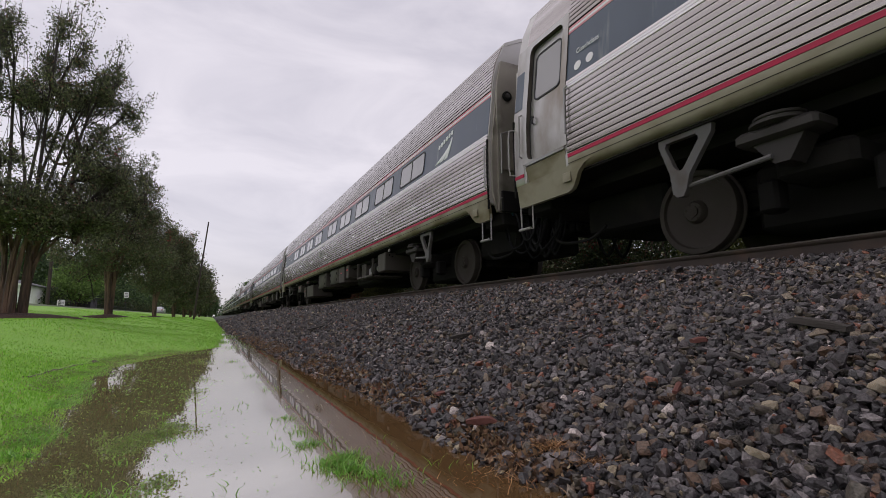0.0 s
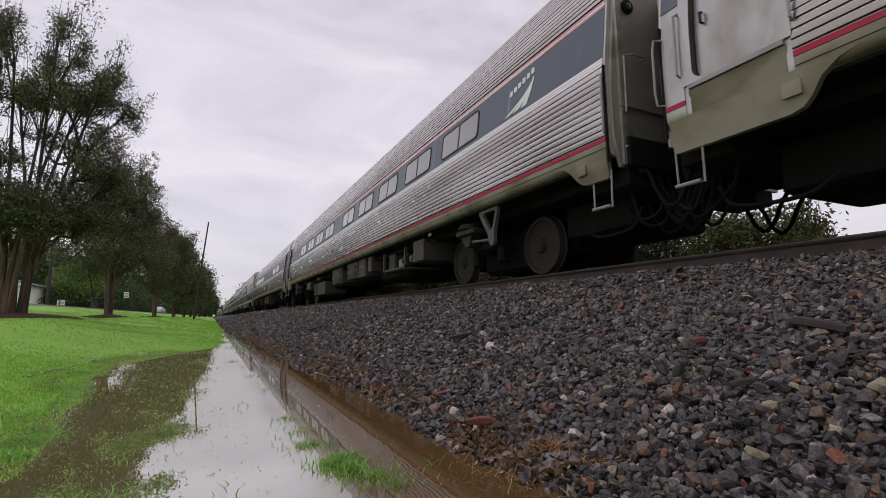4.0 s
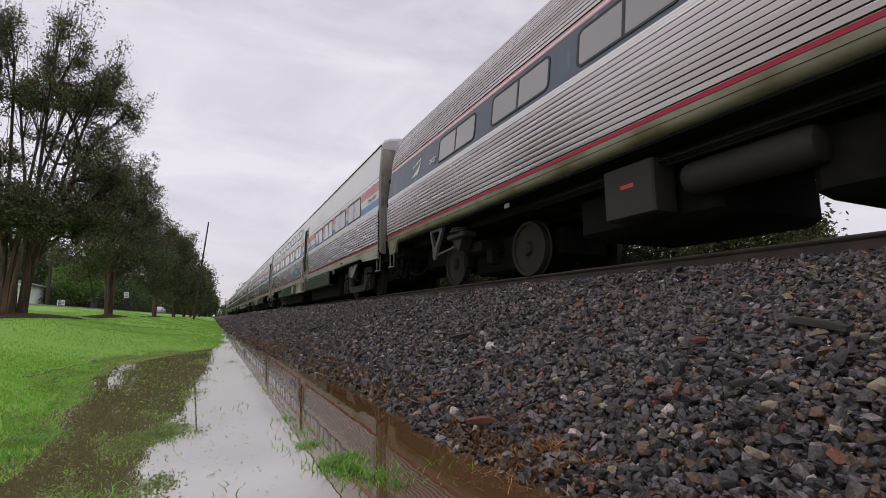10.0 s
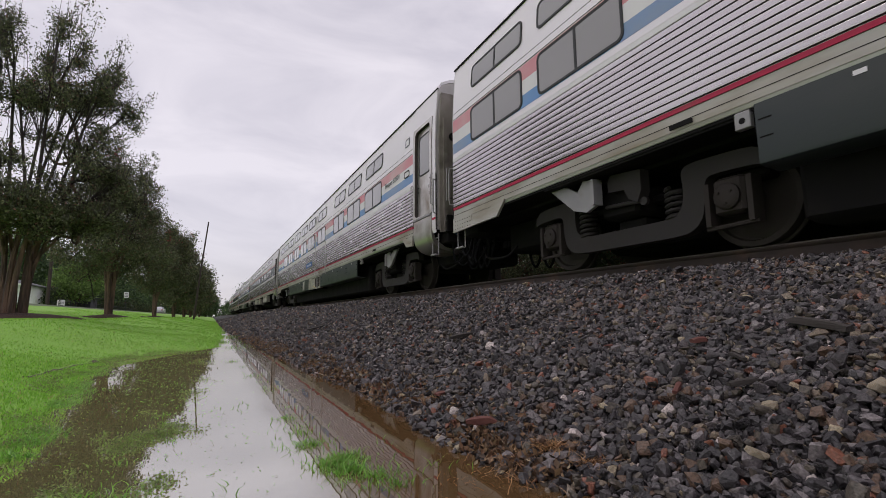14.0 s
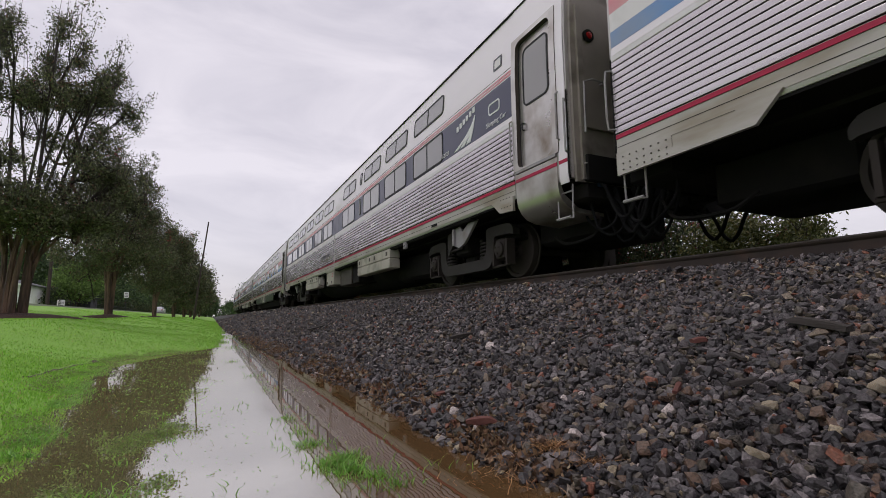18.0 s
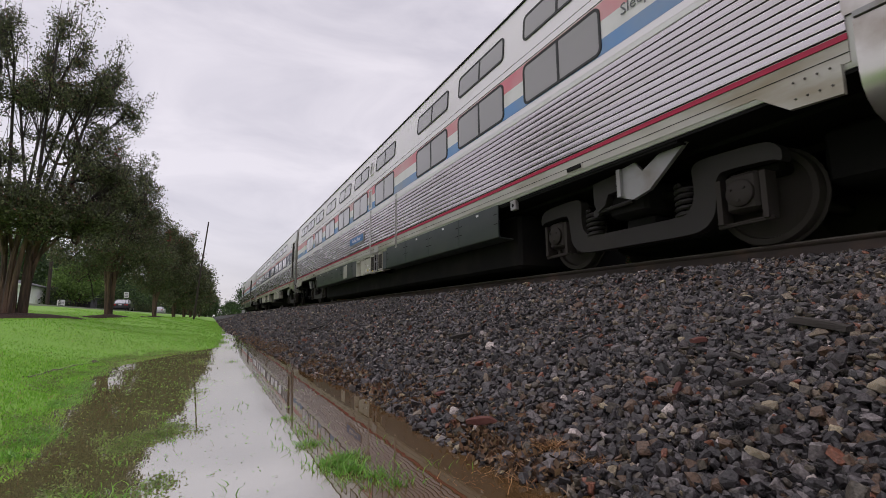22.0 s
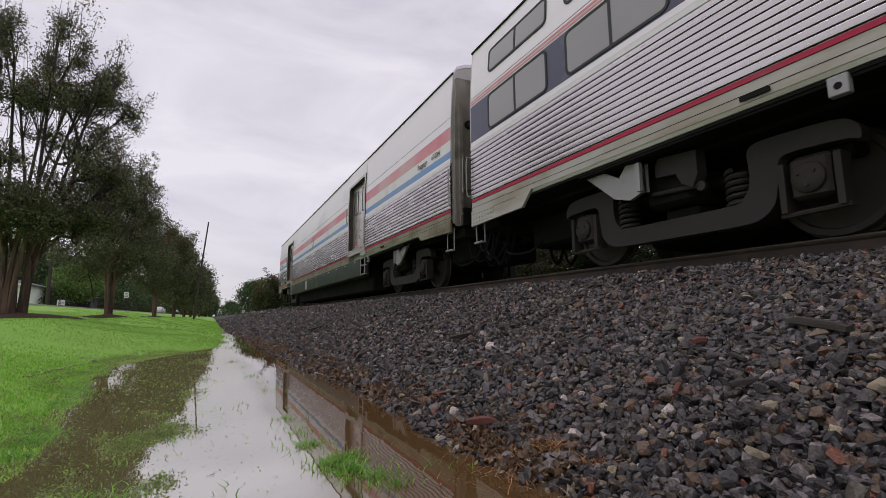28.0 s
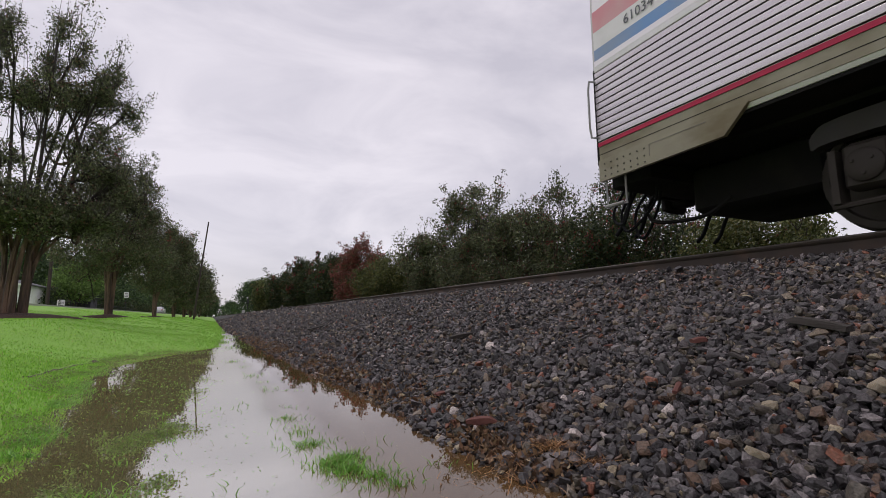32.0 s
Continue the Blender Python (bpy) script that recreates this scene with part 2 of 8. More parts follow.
def fast_mesh(name, verts, faces, mats, smooth=False, index=None):
    """A mesh from arrays: faces all have the same number of corners."""
    me = bpy.data.meshes.new(name)
    verts, faces = np.asarray(verts, dtype=np.float32), np.asarray(faces, dtype=np.int32)
    k = faces.shape[1]
    me.vertices.add(len(verts))
    me.vertices.foreach_set("co", verts.ravel())
    me.loops.add(faces.size)
    me.loops.foreach_set("vertex_index", faces.ravel())
    me.polygons.add(len(faces))
    me.polygons.foreach_set("loop_start", np.arange(0, faces.size, k, dtype=np.int32))
    for m in mats:
        me.materials.append(m)
    if index is not None:
        me.polygons.foreach_set("material_index", np.asarray(index, dtype=np.int32))
    me.polygons.foreach_set("use_smooth", np.full(len(faces), smooth))
    me.update(calc_edges=True)
    return me


def tinted(name, stops, rough=0.8, island=True, bump=0.0, bump_scale=80.0, spec=0.4, grain=0.25, grain_scale=30.0, translucent=0.0):
    """A material whose pieces differ: stops are (place, colour) on a stepped ramp, picked at random by island or by object."""
    m = bpy.data.materials.new(name)
    m.use_nodes = True
    n, l = m.node_tree.nodes, m.node_tree.links
    b = n["Principled BSDF"]
    src = n.new("ShaderNodeNewGeometry").outputs["Random Per Island"] if island else n.new("ShaderNodeObjectInfo").outputs["Random"]
    r = n.new("ShaderNodeValToRGB")
    r.color_ramp.interpolation = "CONSTANT"
    e = r.color_ramp.elements
    while len(e) < len(stops):
        e.new(0.5)
    for k, (p, c) in enumerate(stops):
        e[k].position, e[k].color = p, (*c, 1)
    l.new(src, r.inputs["Fac"])
    tc = n.new("ShaderNodeTexCoord")
    nz = n.new("ShaderNodeTexNoise")
    nz.inputs["Scale"].default_value, nz.inputs["Detail"].default_value = grain_scale, 5
    l.new(tc.outputs["Object"], nz.inputs["Vector"])
    g = n.new("ShaderNodeMapRange")
    g.inputs["From Min"].default_value, g.inputs["From Max"].default_value = 0.3, 0.7
    g.inputs["To Min"].default_value, g.inputs["To Max"].default_value = 1 - grain, 1 + grain
    l.new(nz.outputs["Fac"], g.inputs["Value"])
    h = n.new("ShaderNodeHueSaturation")
    l.new(r.outputs["Color"], h.inputs["Color"])
    l.new(g.outputs["Result"], h.inputs["Value"])
    l.new(h.outputs["Color"], b.inputs["Base Color"])
    b.inputs["Roughness"].default_value = rough
    b.inputs["Specular IOR Level"].default_value = spec
    if bump:
        bn = n.new("ShaderNodeTexNoise")
        bn.inputs["Scale"].default_value, bn.inputs["Detail"].default_value = bump_scale, 4
        l.new(tc.outputs["Object"], bn.inputs["Vector"])
        bp = n.new("ShaderNodeBump")
        bp.inputs["Distance"].default_value = bump
        l.new(bn.outputs["Fac"], bp.inputs["Height"])
        l.new(bp.outputs["Normal"], b.inputs["Normal"])
    if translucent:
        tr = n.new("ShaderNodeBsdfTranslucent")
        l.new(h.outputs["Color"], tr.inputs["Color"])
        mx = n.new("ShaderNodeMixShader")
        mx.inputs["Fac"].default_value = translucent
        l.new(b.outputs["BSDF"], mx.inputs[1])
        l.new(tr.outputs["BSDF"], mx.inputs[2])
        l.new(mx.outputs["Shader"], n["Material Output"].inputs["Surface"])
    return m


STONE_STOPS = ((0.0, (0.063, 0.054, 0.056)), (0.20, (0.027, 0.023, 0.025)), (0.38, (0.097, 0.085, 0.088)), (0.52, (0.045, 0.040, 0.042)), (0.66, (0.169, 0.145, 0.145)),
               (0.76, (0.081, 0.066, 0.052)), (0.86, (0.113, 0.068, 0.045)), (0.92, (0.192, 0.147, 0.106)), (0.955, (0.190, 0.071, 0.043)), (0.976, (0.315, 0.252, 0.168)), (0.992, (0.449, 0.381, 0.360)))
STONE = tinted("crushed_granite", STONE_STOPS, 0.5, True, 0.004, 130, 0.5, 0.5, 120)
STONE_ONE = tinted("crushed_granite_near", STONE_STOPS, 0.5, False, 0.05, 3.2, 0.5, 0.5, 2.5)
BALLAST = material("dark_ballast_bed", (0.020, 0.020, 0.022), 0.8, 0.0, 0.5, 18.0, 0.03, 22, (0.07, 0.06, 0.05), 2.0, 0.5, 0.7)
LAWN = material("mown_lawn", (0.235, 0.43, 0.066), 0.85, 0.0, 0.35, 9.0, 0.02, 60, (0.25, 0.49, 0.074), 0.35, 0.45, 0.7)
BLADES = tinted("grass_blades", ((0.0, (0.26, 0.53, 0.066)), (0.3, (0.34, 0.62, 0.088)), (0.6, (0.22, 0.44, 0.055)), (0.85, (0.43, 0.65, 0.14)), (0.97, (0.44, 0.43, 0.17))), 0.6, True, 0, 80, 0.4, 0.15, 6, 0.35)
REED = tinted("drowned_grass", ((0.0, (0.22, 0.48, 0.06)), (0.4, (0.14, 0.33, 0.05)), (0.7, (0.30, 0.54, 0.11)), (0.9, (0.28, 0.27, 0.10))), 0.5, True, 0, 80, 0.5, 0.15, 6, 0.3)
STRAW = tinted("dry_straw", ((0.0, (0.38, 0.20, 0.085)), (0.4, (0.26, 0.125, 0.055)), (0.75, (0.46, 0.28, 0.14))), 0.7, True, 0, 80, 0.4, 0.2, 20)
MULCH = material("brown_mulch", (0.060, 0.030, 0.019), 0.95, 0.0, 0.5, 25.0, 0.03, 40, (0.03, 0.02, 0.014), 6.0)
ASPHALT = material("street_asphalt", (0.055, 0.055, 0.058), 0.8, 0.0, 0.25, 20.0, 0.004, 80, (0.08, 0.08, 0.08), 0.7)
SOIL = material("mud_and_tuft_shade", (0.075, 0.050, 0.030), 0.7, 0.0, 0.4, 10.0, 0.012, 30, (0.05, 0.035, 0.022), 1.5)

WATER = bpy.data.materials.new("muddy_water")
WATER.use_nodes = True
_n, _l = WATER.node_tree.nodes, WATER.node_tree.links
_b = _n["Principled BSDF"]
_tc = _n.new("ShaderNodeTexCoord")
_z = _n.new("ShaderNodeTexNoise")
_z.inputs["Scale"].default_value, _z.inputs["Detail"].default_value = 0.9, 5
_l.new(_tc.outputs["Object"], _z.inputs["Vector"])
_mx = _n.new("ShaderNodeMix")
_mx.data_type = "RGBA"
_mx.inputs["A"].default_value, _mx.inputs["B"].default_value = (0.20, 0.172, 0.080, 1), (0.155, 0.142, 0.064, 1)
_l.new(_z.outputs["Fac"], _mx.inputs["Factor"])
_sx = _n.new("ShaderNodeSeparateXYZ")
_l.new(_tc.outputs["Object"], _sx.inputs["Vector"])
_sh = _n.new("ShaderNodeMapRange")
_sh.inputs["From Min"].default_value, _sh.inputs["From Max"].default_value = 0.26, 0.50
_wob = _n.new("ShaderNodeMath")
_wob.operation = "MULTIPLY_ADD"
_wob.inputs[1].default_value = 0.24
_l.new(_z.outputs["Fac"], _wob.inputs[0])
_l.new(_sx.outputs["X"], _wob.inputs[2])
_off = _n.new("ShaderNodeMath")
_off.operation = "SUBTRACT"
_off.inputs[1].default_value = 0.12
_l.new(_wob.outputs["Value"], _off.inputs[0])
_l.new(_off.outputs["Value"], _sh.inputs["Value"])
_mud = _n.new("ShaderNodeMix")
_mud.data_type = "RGBA"
_mud.inputs["B"].default_value = (0.105, 0.060, 0.026, 1)
_l.new(_sh.outputs["Result"], _mud.inputs["Factor"])
_l.new(_mx.outputs["Result"], _mud.inputs["A"])
_l.new(_mud.outputs["Result"], _b.inputs["Base Color"])
_b.inputs["Roughness"].default_value = 0.006
_b.inputs["Specular IOR Level"].default_value = 0.5
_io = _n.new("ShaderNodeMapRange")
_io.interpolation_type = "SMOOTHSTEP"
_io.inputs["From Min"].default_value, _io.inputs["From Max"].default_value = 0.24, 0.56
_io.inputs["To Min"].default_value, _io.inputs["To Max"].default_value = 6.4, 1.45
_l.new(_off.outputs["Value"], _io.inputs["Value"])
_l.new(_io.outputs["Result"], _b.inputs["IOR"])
_rp = _n.new("ShaderNodeTexNoise")
_rp.inputs["Scale"].default_value, _rp.inputs["Detail"].default_value = 5.0, 2
_l.new(_tc.outputs["Object"], _rp.inputs["Vector"])
_bp = _n.new("ShaderNodeBump")
_bp.inputs["Distance"].default_value, _bp.inputs["Strength"].default_value = 0.0006, 0.6
_l.new(_rp.outputs["Fac"], _bp.inputs["Height"])
_l.new(_bp.outputs["Normal"], _b.inputs["Normal"])

SHORE_Y = (-5, 0, 1.3, 1.5, 2.0, 2.65, 3.1, 3.7, 4.6, 6.1, 8.15, 11.2, 14.4, 19, 30, 700)
SHORE_X = (1.06, 1.04, 1.02, 0.98, 0.95, 1.0, 1.01, 1.0, 0.94, 0.90, 0.83, 0.74, 0.7, 0.62, 0.52, 0.5)
LEFT_Y = (-5, 0, 2.5, 3.4, 4.7, 6.0, 7.5, 8.2, 8.6, 9.1, 9.9, 13.4, 19, 700)
LEFT_X = (-0.72, -0.72, -0.72, -0.84, -1.02, -1.14, -1.15, -0.95, -0.57, -0.18, 0.06, 0.2, 0.36, 0.4)
RUT_Y, RUT_X = (5.33, 5.87, 6.53, 7.2), (-1.4, -1.41, -1.38, -1.28)


def bank_z(x, y):
    """The ballast bank's surface."""
    x, y = np.asarray(x, float), np.asarray(y, float)
    s = np.interp(y, SHORE_Y, SHORE_X)
    t = (x - s) / (3.7 - s)
    up = np.where(t < 0, t * 0.35, np.clip(t, 0, 1)) * BANK_TOP
    return np.where(x > 7.25, np.maximum(BANK_TOP - (x - 7.25) * 0.24, 0.50), up)


def lawn_z(x, y):
    """The lawn's surface, falling to the ditch at its right and rising to the street at its left."""
    x, y = np.asarray(x, float), np.asarray(y, float)
    sl = np.interp(y, LEFT_Y, LEFT_X)
    d = sl - x
    z = np.where(d < 0, d * 0.10, np.minimum(0.52 * (np.clip(d, 0, 9) / 2.6) ** 1.1, 0.52))
    z = np.where(x < -3.9, z + np.clip(-3.9 - x, 0, 4.9) * 0.155, z)
    rut = np.exp(-((x - np.interp(y, RUT_Y, RUT_X)) / 0.06) ** 2) * ((y > 5.23) & (y < 7.3))
    z = z - 0.02 * rut
    z = z + 0.02 * np.sin(x * 1.7 + y * 0.6) * np.clip(d, 0, 1) + 0.012 * np.sin(x * 4.1 - y * 2.3) * np.clip(d, 0, 1)
    return z


# the lawn
xs = np.concatenate([np.linspace(-8.8, -1.4, 40), np.linspace(-1.3, 0.75, 26)])
ys = np.concatenate([np.linspace(-6, 20, 80), np.geomspace(20.5, 900, 50)])
X, Y = np.meshgrid(xs, ys)
Z = lawn_z(X, Y)
nx = len(xs)
quads = [(j * nx + i, j * nx + i + 1, (j + 1) * nx + i + 1, (j + 1) * nx + i) for j in range(len(ys) - 1) for i in range(nx - 1)]
lawn = thing("lawn", fast_mesh("lawn", np.c_[X.ravel(), Y.ravel(), Z.ravel()], quads, [LAWN], True), None, "bright green mown lawn sloping down to the flooded ditch", "lawn", kind="structure")
# the wide ground under everything, out to the horizon
ground = thing("ground", Shape().add([(-2500, -600, -0.4), (2500, -600, -0.4), (2500, 4500, -0.4), (-2500, 4500, -0.4)], [(0, 1, 2, 3)]), LAWN, "flat grassy ground reaching to the horizon", "ground", kind="structure")
thing("verge", Shape().prism([(-70, -0.4), (-70, 1.7), (-15.2, 1.36), (-15.2, -0.4)], "y", -330, 900), LAWN, "grass verge beyond the street", "verge", kind="structure")
thing("road", Shape().prism([(-15.2, -0.4), (-15.2, 1.24), (-12, 1.29), (-8.7, 1.24), (-8.7, -0.4)], "y", -330, 900), ASPHALT, "grey asphalt street beside the lawn", "road", kind="structure")
for xk in (-8.75, -15.2):
    thing("kerb", Shape().box(xk - 0.08, xk + 0.08, -330, 900, 1.1, 1.35), material("kerb_concrete", (0.36, 0.35, 0.33), 0.85, 0, 0.2, 8.0), "pale concrete kerb along the street", "kerb", kind="structure")
thing("far_verge", Shape().prism([(9.9, -0.4), (9.9, 0.48), (12, 0.55), (60, 0.8), (60, -0.4)], "y", -330, 900), LAWN, "rough grass beyond the track", "verge", kind="structure")
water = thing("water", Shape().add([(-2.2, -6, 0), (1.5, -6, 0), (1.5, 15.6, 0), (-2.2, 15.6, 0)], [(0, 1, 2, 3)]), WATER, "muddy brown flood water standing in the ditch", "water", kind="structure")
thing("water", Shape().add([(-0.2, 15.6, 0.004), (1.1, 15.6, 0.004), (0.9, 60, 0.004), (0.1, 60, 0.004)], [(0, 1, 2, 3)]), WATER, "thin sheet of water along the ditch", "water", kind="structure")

# the ballast bank
xs = np.concatenate([np.linspace(0.1, 3.7, 28), np.array([3.8, 5.4, 7.25, 8.5, 9.9, 10.2])])
ys = np.concatenate([np.linspace(-8, 20, 60), np.geomspace(20.5, 900, 40)])
X, Y = np.meshgrid(xs, ys)
Z = bank_z(X, Y) - 0.035
nx = len(xs)
quads = [(j * nx + i, j * nx + i + 1, (j + 1) * nx + i + 1, (j + 1) * nx + i) for j in range(len(ys) - 1) for i in range(nx - 1)]
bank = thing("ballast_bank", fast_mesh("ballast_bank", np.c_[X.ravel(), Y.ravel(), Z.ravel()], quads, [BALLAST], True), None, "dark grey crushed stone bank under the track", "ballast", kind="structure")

OCT = np.array([(1, 0, 0), (-0.5, 0.9, 0.1), (-0.6, -0.85, -0.1), (0.15, 0.1, 0.8), (-0.1, 0, -0.8)], float)
OCT_F = np.array([(0, 1, 3), (1, 2, 3), (2, 0, 3), (1, 0, 4), (2, 1, 4), (0, 2, 4)])


def turn_matrices(n, tilt=1.0):
    """Random turns, mostly about the upright axis."""
    q = rng.normal(size=(n, 4))
    q[:, 1:3] *= tilt
    q /= np.linalg.norm(q, axis=1)[:, None]
    w, x, y, z = q.T
    return np.stack([np.stack([1 - 2 * (y * y + z * z), 2 * (x * y - z * w), 2 * (x * z + y * w)], -1),
                     np.stack([2 * (x * y + z * w), 1 - 2 * (x * x + z * z), 2 * (y * z - x * w)], -1),
                     np.stack([2 * (x * z - y * w), 2 * (y * z + x * w), 1 - 2 * (x * x + y * y)], -1)], 1)


def rock(n, flat=(0.36, 0.78)):
    """An angular lump of broken rock: the hull of n points strewn over a squarish ball."""
    p = rng.normal(size=(n, 3))
    p /= np.linalg.norm(p, axis=1)[:, None]
    p = np.sign(p) * np.abs(p) ** 0.62
    p *= rng.uniform(0.88, 1.12, (n, 1)) * np.array([1.0, rng.uniform(0.62, 0.95), rng.uniform(*flat)])
    b = bmesh.new()
    for q in p:
        b.verts.new(q)
    out = bmesh.ops.convex_hull(b, input=b.verts)
    bmesh.ops.delete(b, geom=list({e for e in out["geom_interior"] + out["geom_unused"] if isinstance(e, bmesh.types.BMVert)}), context="VERTS")
    bmesh.ops.recalc_face_normals(b, faces=b.faces)
    b.verts.index_update()
    v = np.array([tuple(q.co) for q in b.verts])
    f = np.array([[q.index for q in face.verts] for face in b.faces])
    b.free()
    return v, f


ROCKS = {n: [rock(n) for _ in range(36)] for n in (9, 11, 16)}


def stone_field(n, x0, x1, y0, y1, size, kind, lift=0.4):
    """n stones strewn over the bank as one array of vertices and triangles; kind: how many corners a stone has."""
    shapes = ROCKS[kind] if kind in ROCKS else [(OCT * k, OCT_F) for k in (0.9, 1.0, 1.1)]
    x, y = rng.uniform(x0, x1, n), rng.uniform(y0, y1, n)
    s = np.interp(y, SHORE_Y, SHORE_X)
    x = np.where(x < s - 0.03 - 0.05 * rng.uniform(0, 1, n) ** 2, s + (x1 - s) * rng.uniform(0.0, 1, n), x)
    r = size * np.exp(rng.normal(0, 0.27, n)) * 0.5
    c = np.stack([x, y, bank_z(x, y) + r * (lift + rng.uniform(-1.3, 0.9, n)) - 0.01], -1)
    which, turns = rng.integers(0, len(shapes), n), turn_matrices(n, 0.8)
    fields = []
    for k, (base, faces) in enumerate(shapes):
        m = which == k
        v = np.einsum("nij,kj->nki", turns[m], base) * r[m][:, None, None] + c[m][:, None, :]
        f = faces[None] + (np.arange(m.sum()) * len(base))[:, None, None]
        fields.append((v.reshape(-1, 3), f.reshape(-1, 3)))
    return joined_stones(fields)


def joined_stones(fields):
    vs, fs, o = [], [], 0
    for v, f in fields:
        vs.append(v)
        fs.append(f + o)
        o += len(v)
    return np.concatenate(vs), np.concatenate(fs)


v, f = joined_stones([
    stone_field(15000, 0.8, 2.9, 0.3, 2.2, 0.034, 16),
    stone_field(8000, 2.6, 3.6, 0.1, 2.6, 0.034, 11),
    stone_field(9000, 0.7, 2.9, 2.1, 3.1, 0.034, 11),
    stone_field(9000, 0.7, 3.6, 0.1, 2.8, 0.021, 9, 0.6),
    stone_field(30000, 0.5, 4.4, 2.6, 5.6, 0.036, 11),
    stone_field(8000, 0.5, 4.4, 0.1, 5.0, 0.019, 9, 0.2),
    stone_field(36000, 0.4, 4.4, 5.4, 12.5, 0.041, 9),
    stone_field(36000, 0.4, 4.4, 12.4, 27.0, 0.058, 5, 0.5),
    stone_field(16000, 0.4, 4.4, 27.0, 66.0, 0.10, 5, 0.6),
    stone_field(5000, 4.4, 7.4, 0.0, 16.0, 0.065, 5),
    stone_field(7000, 3.5, 4.4, 0.0, 2.6, 0.034, 9),
    stone_field(12000, 0.3, 4.4, -6.0, 0.1, 0.05, 5, 0.5),
    stone_field(3500, 7.3, 9.9, 2.0, 20.0, 0.07, 5)])
st = part("loose_stones", fast_mesh("loose_stones", v, f, [STONE]), None, bank, "dark grey angular crushed stones")
st["kind"] = "stuff"
# the nearest stones, one by one
NEAR = [fast_mesh("stone", *rock(18), [STONE_ONE]) for k in range(24)]
for k in range(300):
    x, y = rng.uniform(1.0, 3.0), rng.uniform(0.6, 2.9)
    if x < np.interp(y, SHORE_Y, SHORE_X) - 0.02:
        x += 1.0
    r = 0.019 * math.exp(rng.normal(0, 0.25))
    o = new("stone", NEAR[k % 24])
    o.parent = bank
    o.matrix_basis = Matrix.LocRotScale((x, y, float(bank_z(x, y)) + r * 0.75), Euler(rng.uniform(-0.5, 0.5, 2).tolist() + [rng.uniform(0, 6.3)]), (r, r, r))

# rails, ties and fastenings
RAIL = [(-0.07, 0), (-0.07, 0.012), (-0.022, 0.032), (-0.009, 0.05), (-0.009, 0.125), (-0.03, 0.14), (-0.0365, 0.148), (-0.0365, 0.166), (-0.030, 0.173), (0.030, 0.173), (0.0365, 0.166), (0.0365, 0.148), (0.03, 0.14), (0.009, 0.125), (0.009, 0.05), (0.022, 0.032), (0.07, 0.012), (0.07, 0)]
track = thing("railway_track", None, None, "single railway track with rusty rails on timber ties", "railway track", kind="structure")
for s in (-1, 1):
    xr = TRACK_X + s * 0.7525
    part("rail", Shape().prism([(xr + a, RAIL_Z - 0.173 + b) for a, b in RAIL], "y", -60, 800), RAILM, track, "rusty steel rail with a polished top")
    part("rail_top", Shape().prism([(xr - 0.027, RAIL_Z - 0.002), (xr + 0.027, RAIL_Z - 0.002), (xr + 0.027, RAIL_Z + 0.0005), (xr - 0.027, RAIL_Z + 0.0005)], "y", -60, 800), RAILTOP, track)
    part("rail_head", Shape().prism([(xr + a, RAIL_Z - 0.173 + b) for a, b in ((-0.0385, 0.161), (-0.0385, 0.168), (-0.031, 0.1752), (-0.020, 0.1752), (-0.020, 0.161))], "y", -60, 800), RAILHEAD, track, "worn bright edge of the rail head")
tie = recalc(Shape().box(-1.3, 1.3, -0.115, 0.115, -0.18, 0, 0.012).mesh("tie", SLEEPER))
plate_me = recalc(Shape().box(-0.17, 0.17, -0.09, 0.09, 0, 0.018, 0.004).mesh("tie_plate", RAILM))
for k in range(150):
    t = new("tie", tie)
    t.parent = track
    t.matrix_basis = pose(TRACK_X + random.uniform(-0.02, 0.02), -3 + 0.52 * k, RAIL_Z - 0.19, 0, 0, random.uniform(-1, 1))
    if k < 70:
        for s in (-1, 1):
            p = new("tie_plate", plate_me)
            p.parent = track
            p.matrix_basis = pose(TRACK_X + s * 0.7525, -3 + 0.52 * k, RAIL_Z - 0.19)

# wood scraps and rust-red chips lying on the stones
SCRAP = material("weathered_scrap_wood", (0.046, 0.038, 0.034), 0.9, 0, 0.5, 14.0, 0.008, 60, (0.018, 0.015, 0.013), 5.0, stretch=(0.2, 1, 1))
REDWOOD = material("red_brown_scrap_wood", (0.13, 0.045, 0.035), 0.8, 0, 0.35, 10.0, 0.004, 40, (0.06, 0.025, 0.02), 4.0)
CHIP = material("orange_wood_chip", (0.20, 0.095, 0.045), 0.75, 0, 0.3, 20.0)


def scrap(name, x, y, length, width, high, turn, mat, label, tip=0.3):
    z = float(bank_z(x, y)) + 0.03
    s = Shape().loft([[(t * length, w * width * k + random.uniform(-1, 1) * width * 0.12, h * high * k) for w, h in ((-0.5, 0), (0.5, 0), (0.5, 0.8), (0.1, 1), (-0.45, 0.85))]
                      for t, k in ((-0.5, 0.8), (-0.3, 1), (0.0, 1.05), (0.3, 0.95), (0.5, tip))], True)
    return thing(name, s, mat, label, "wood scrap", group="scraps on the ballast", m=pose(x, y, z, 4, -8, turn), smooth=25)


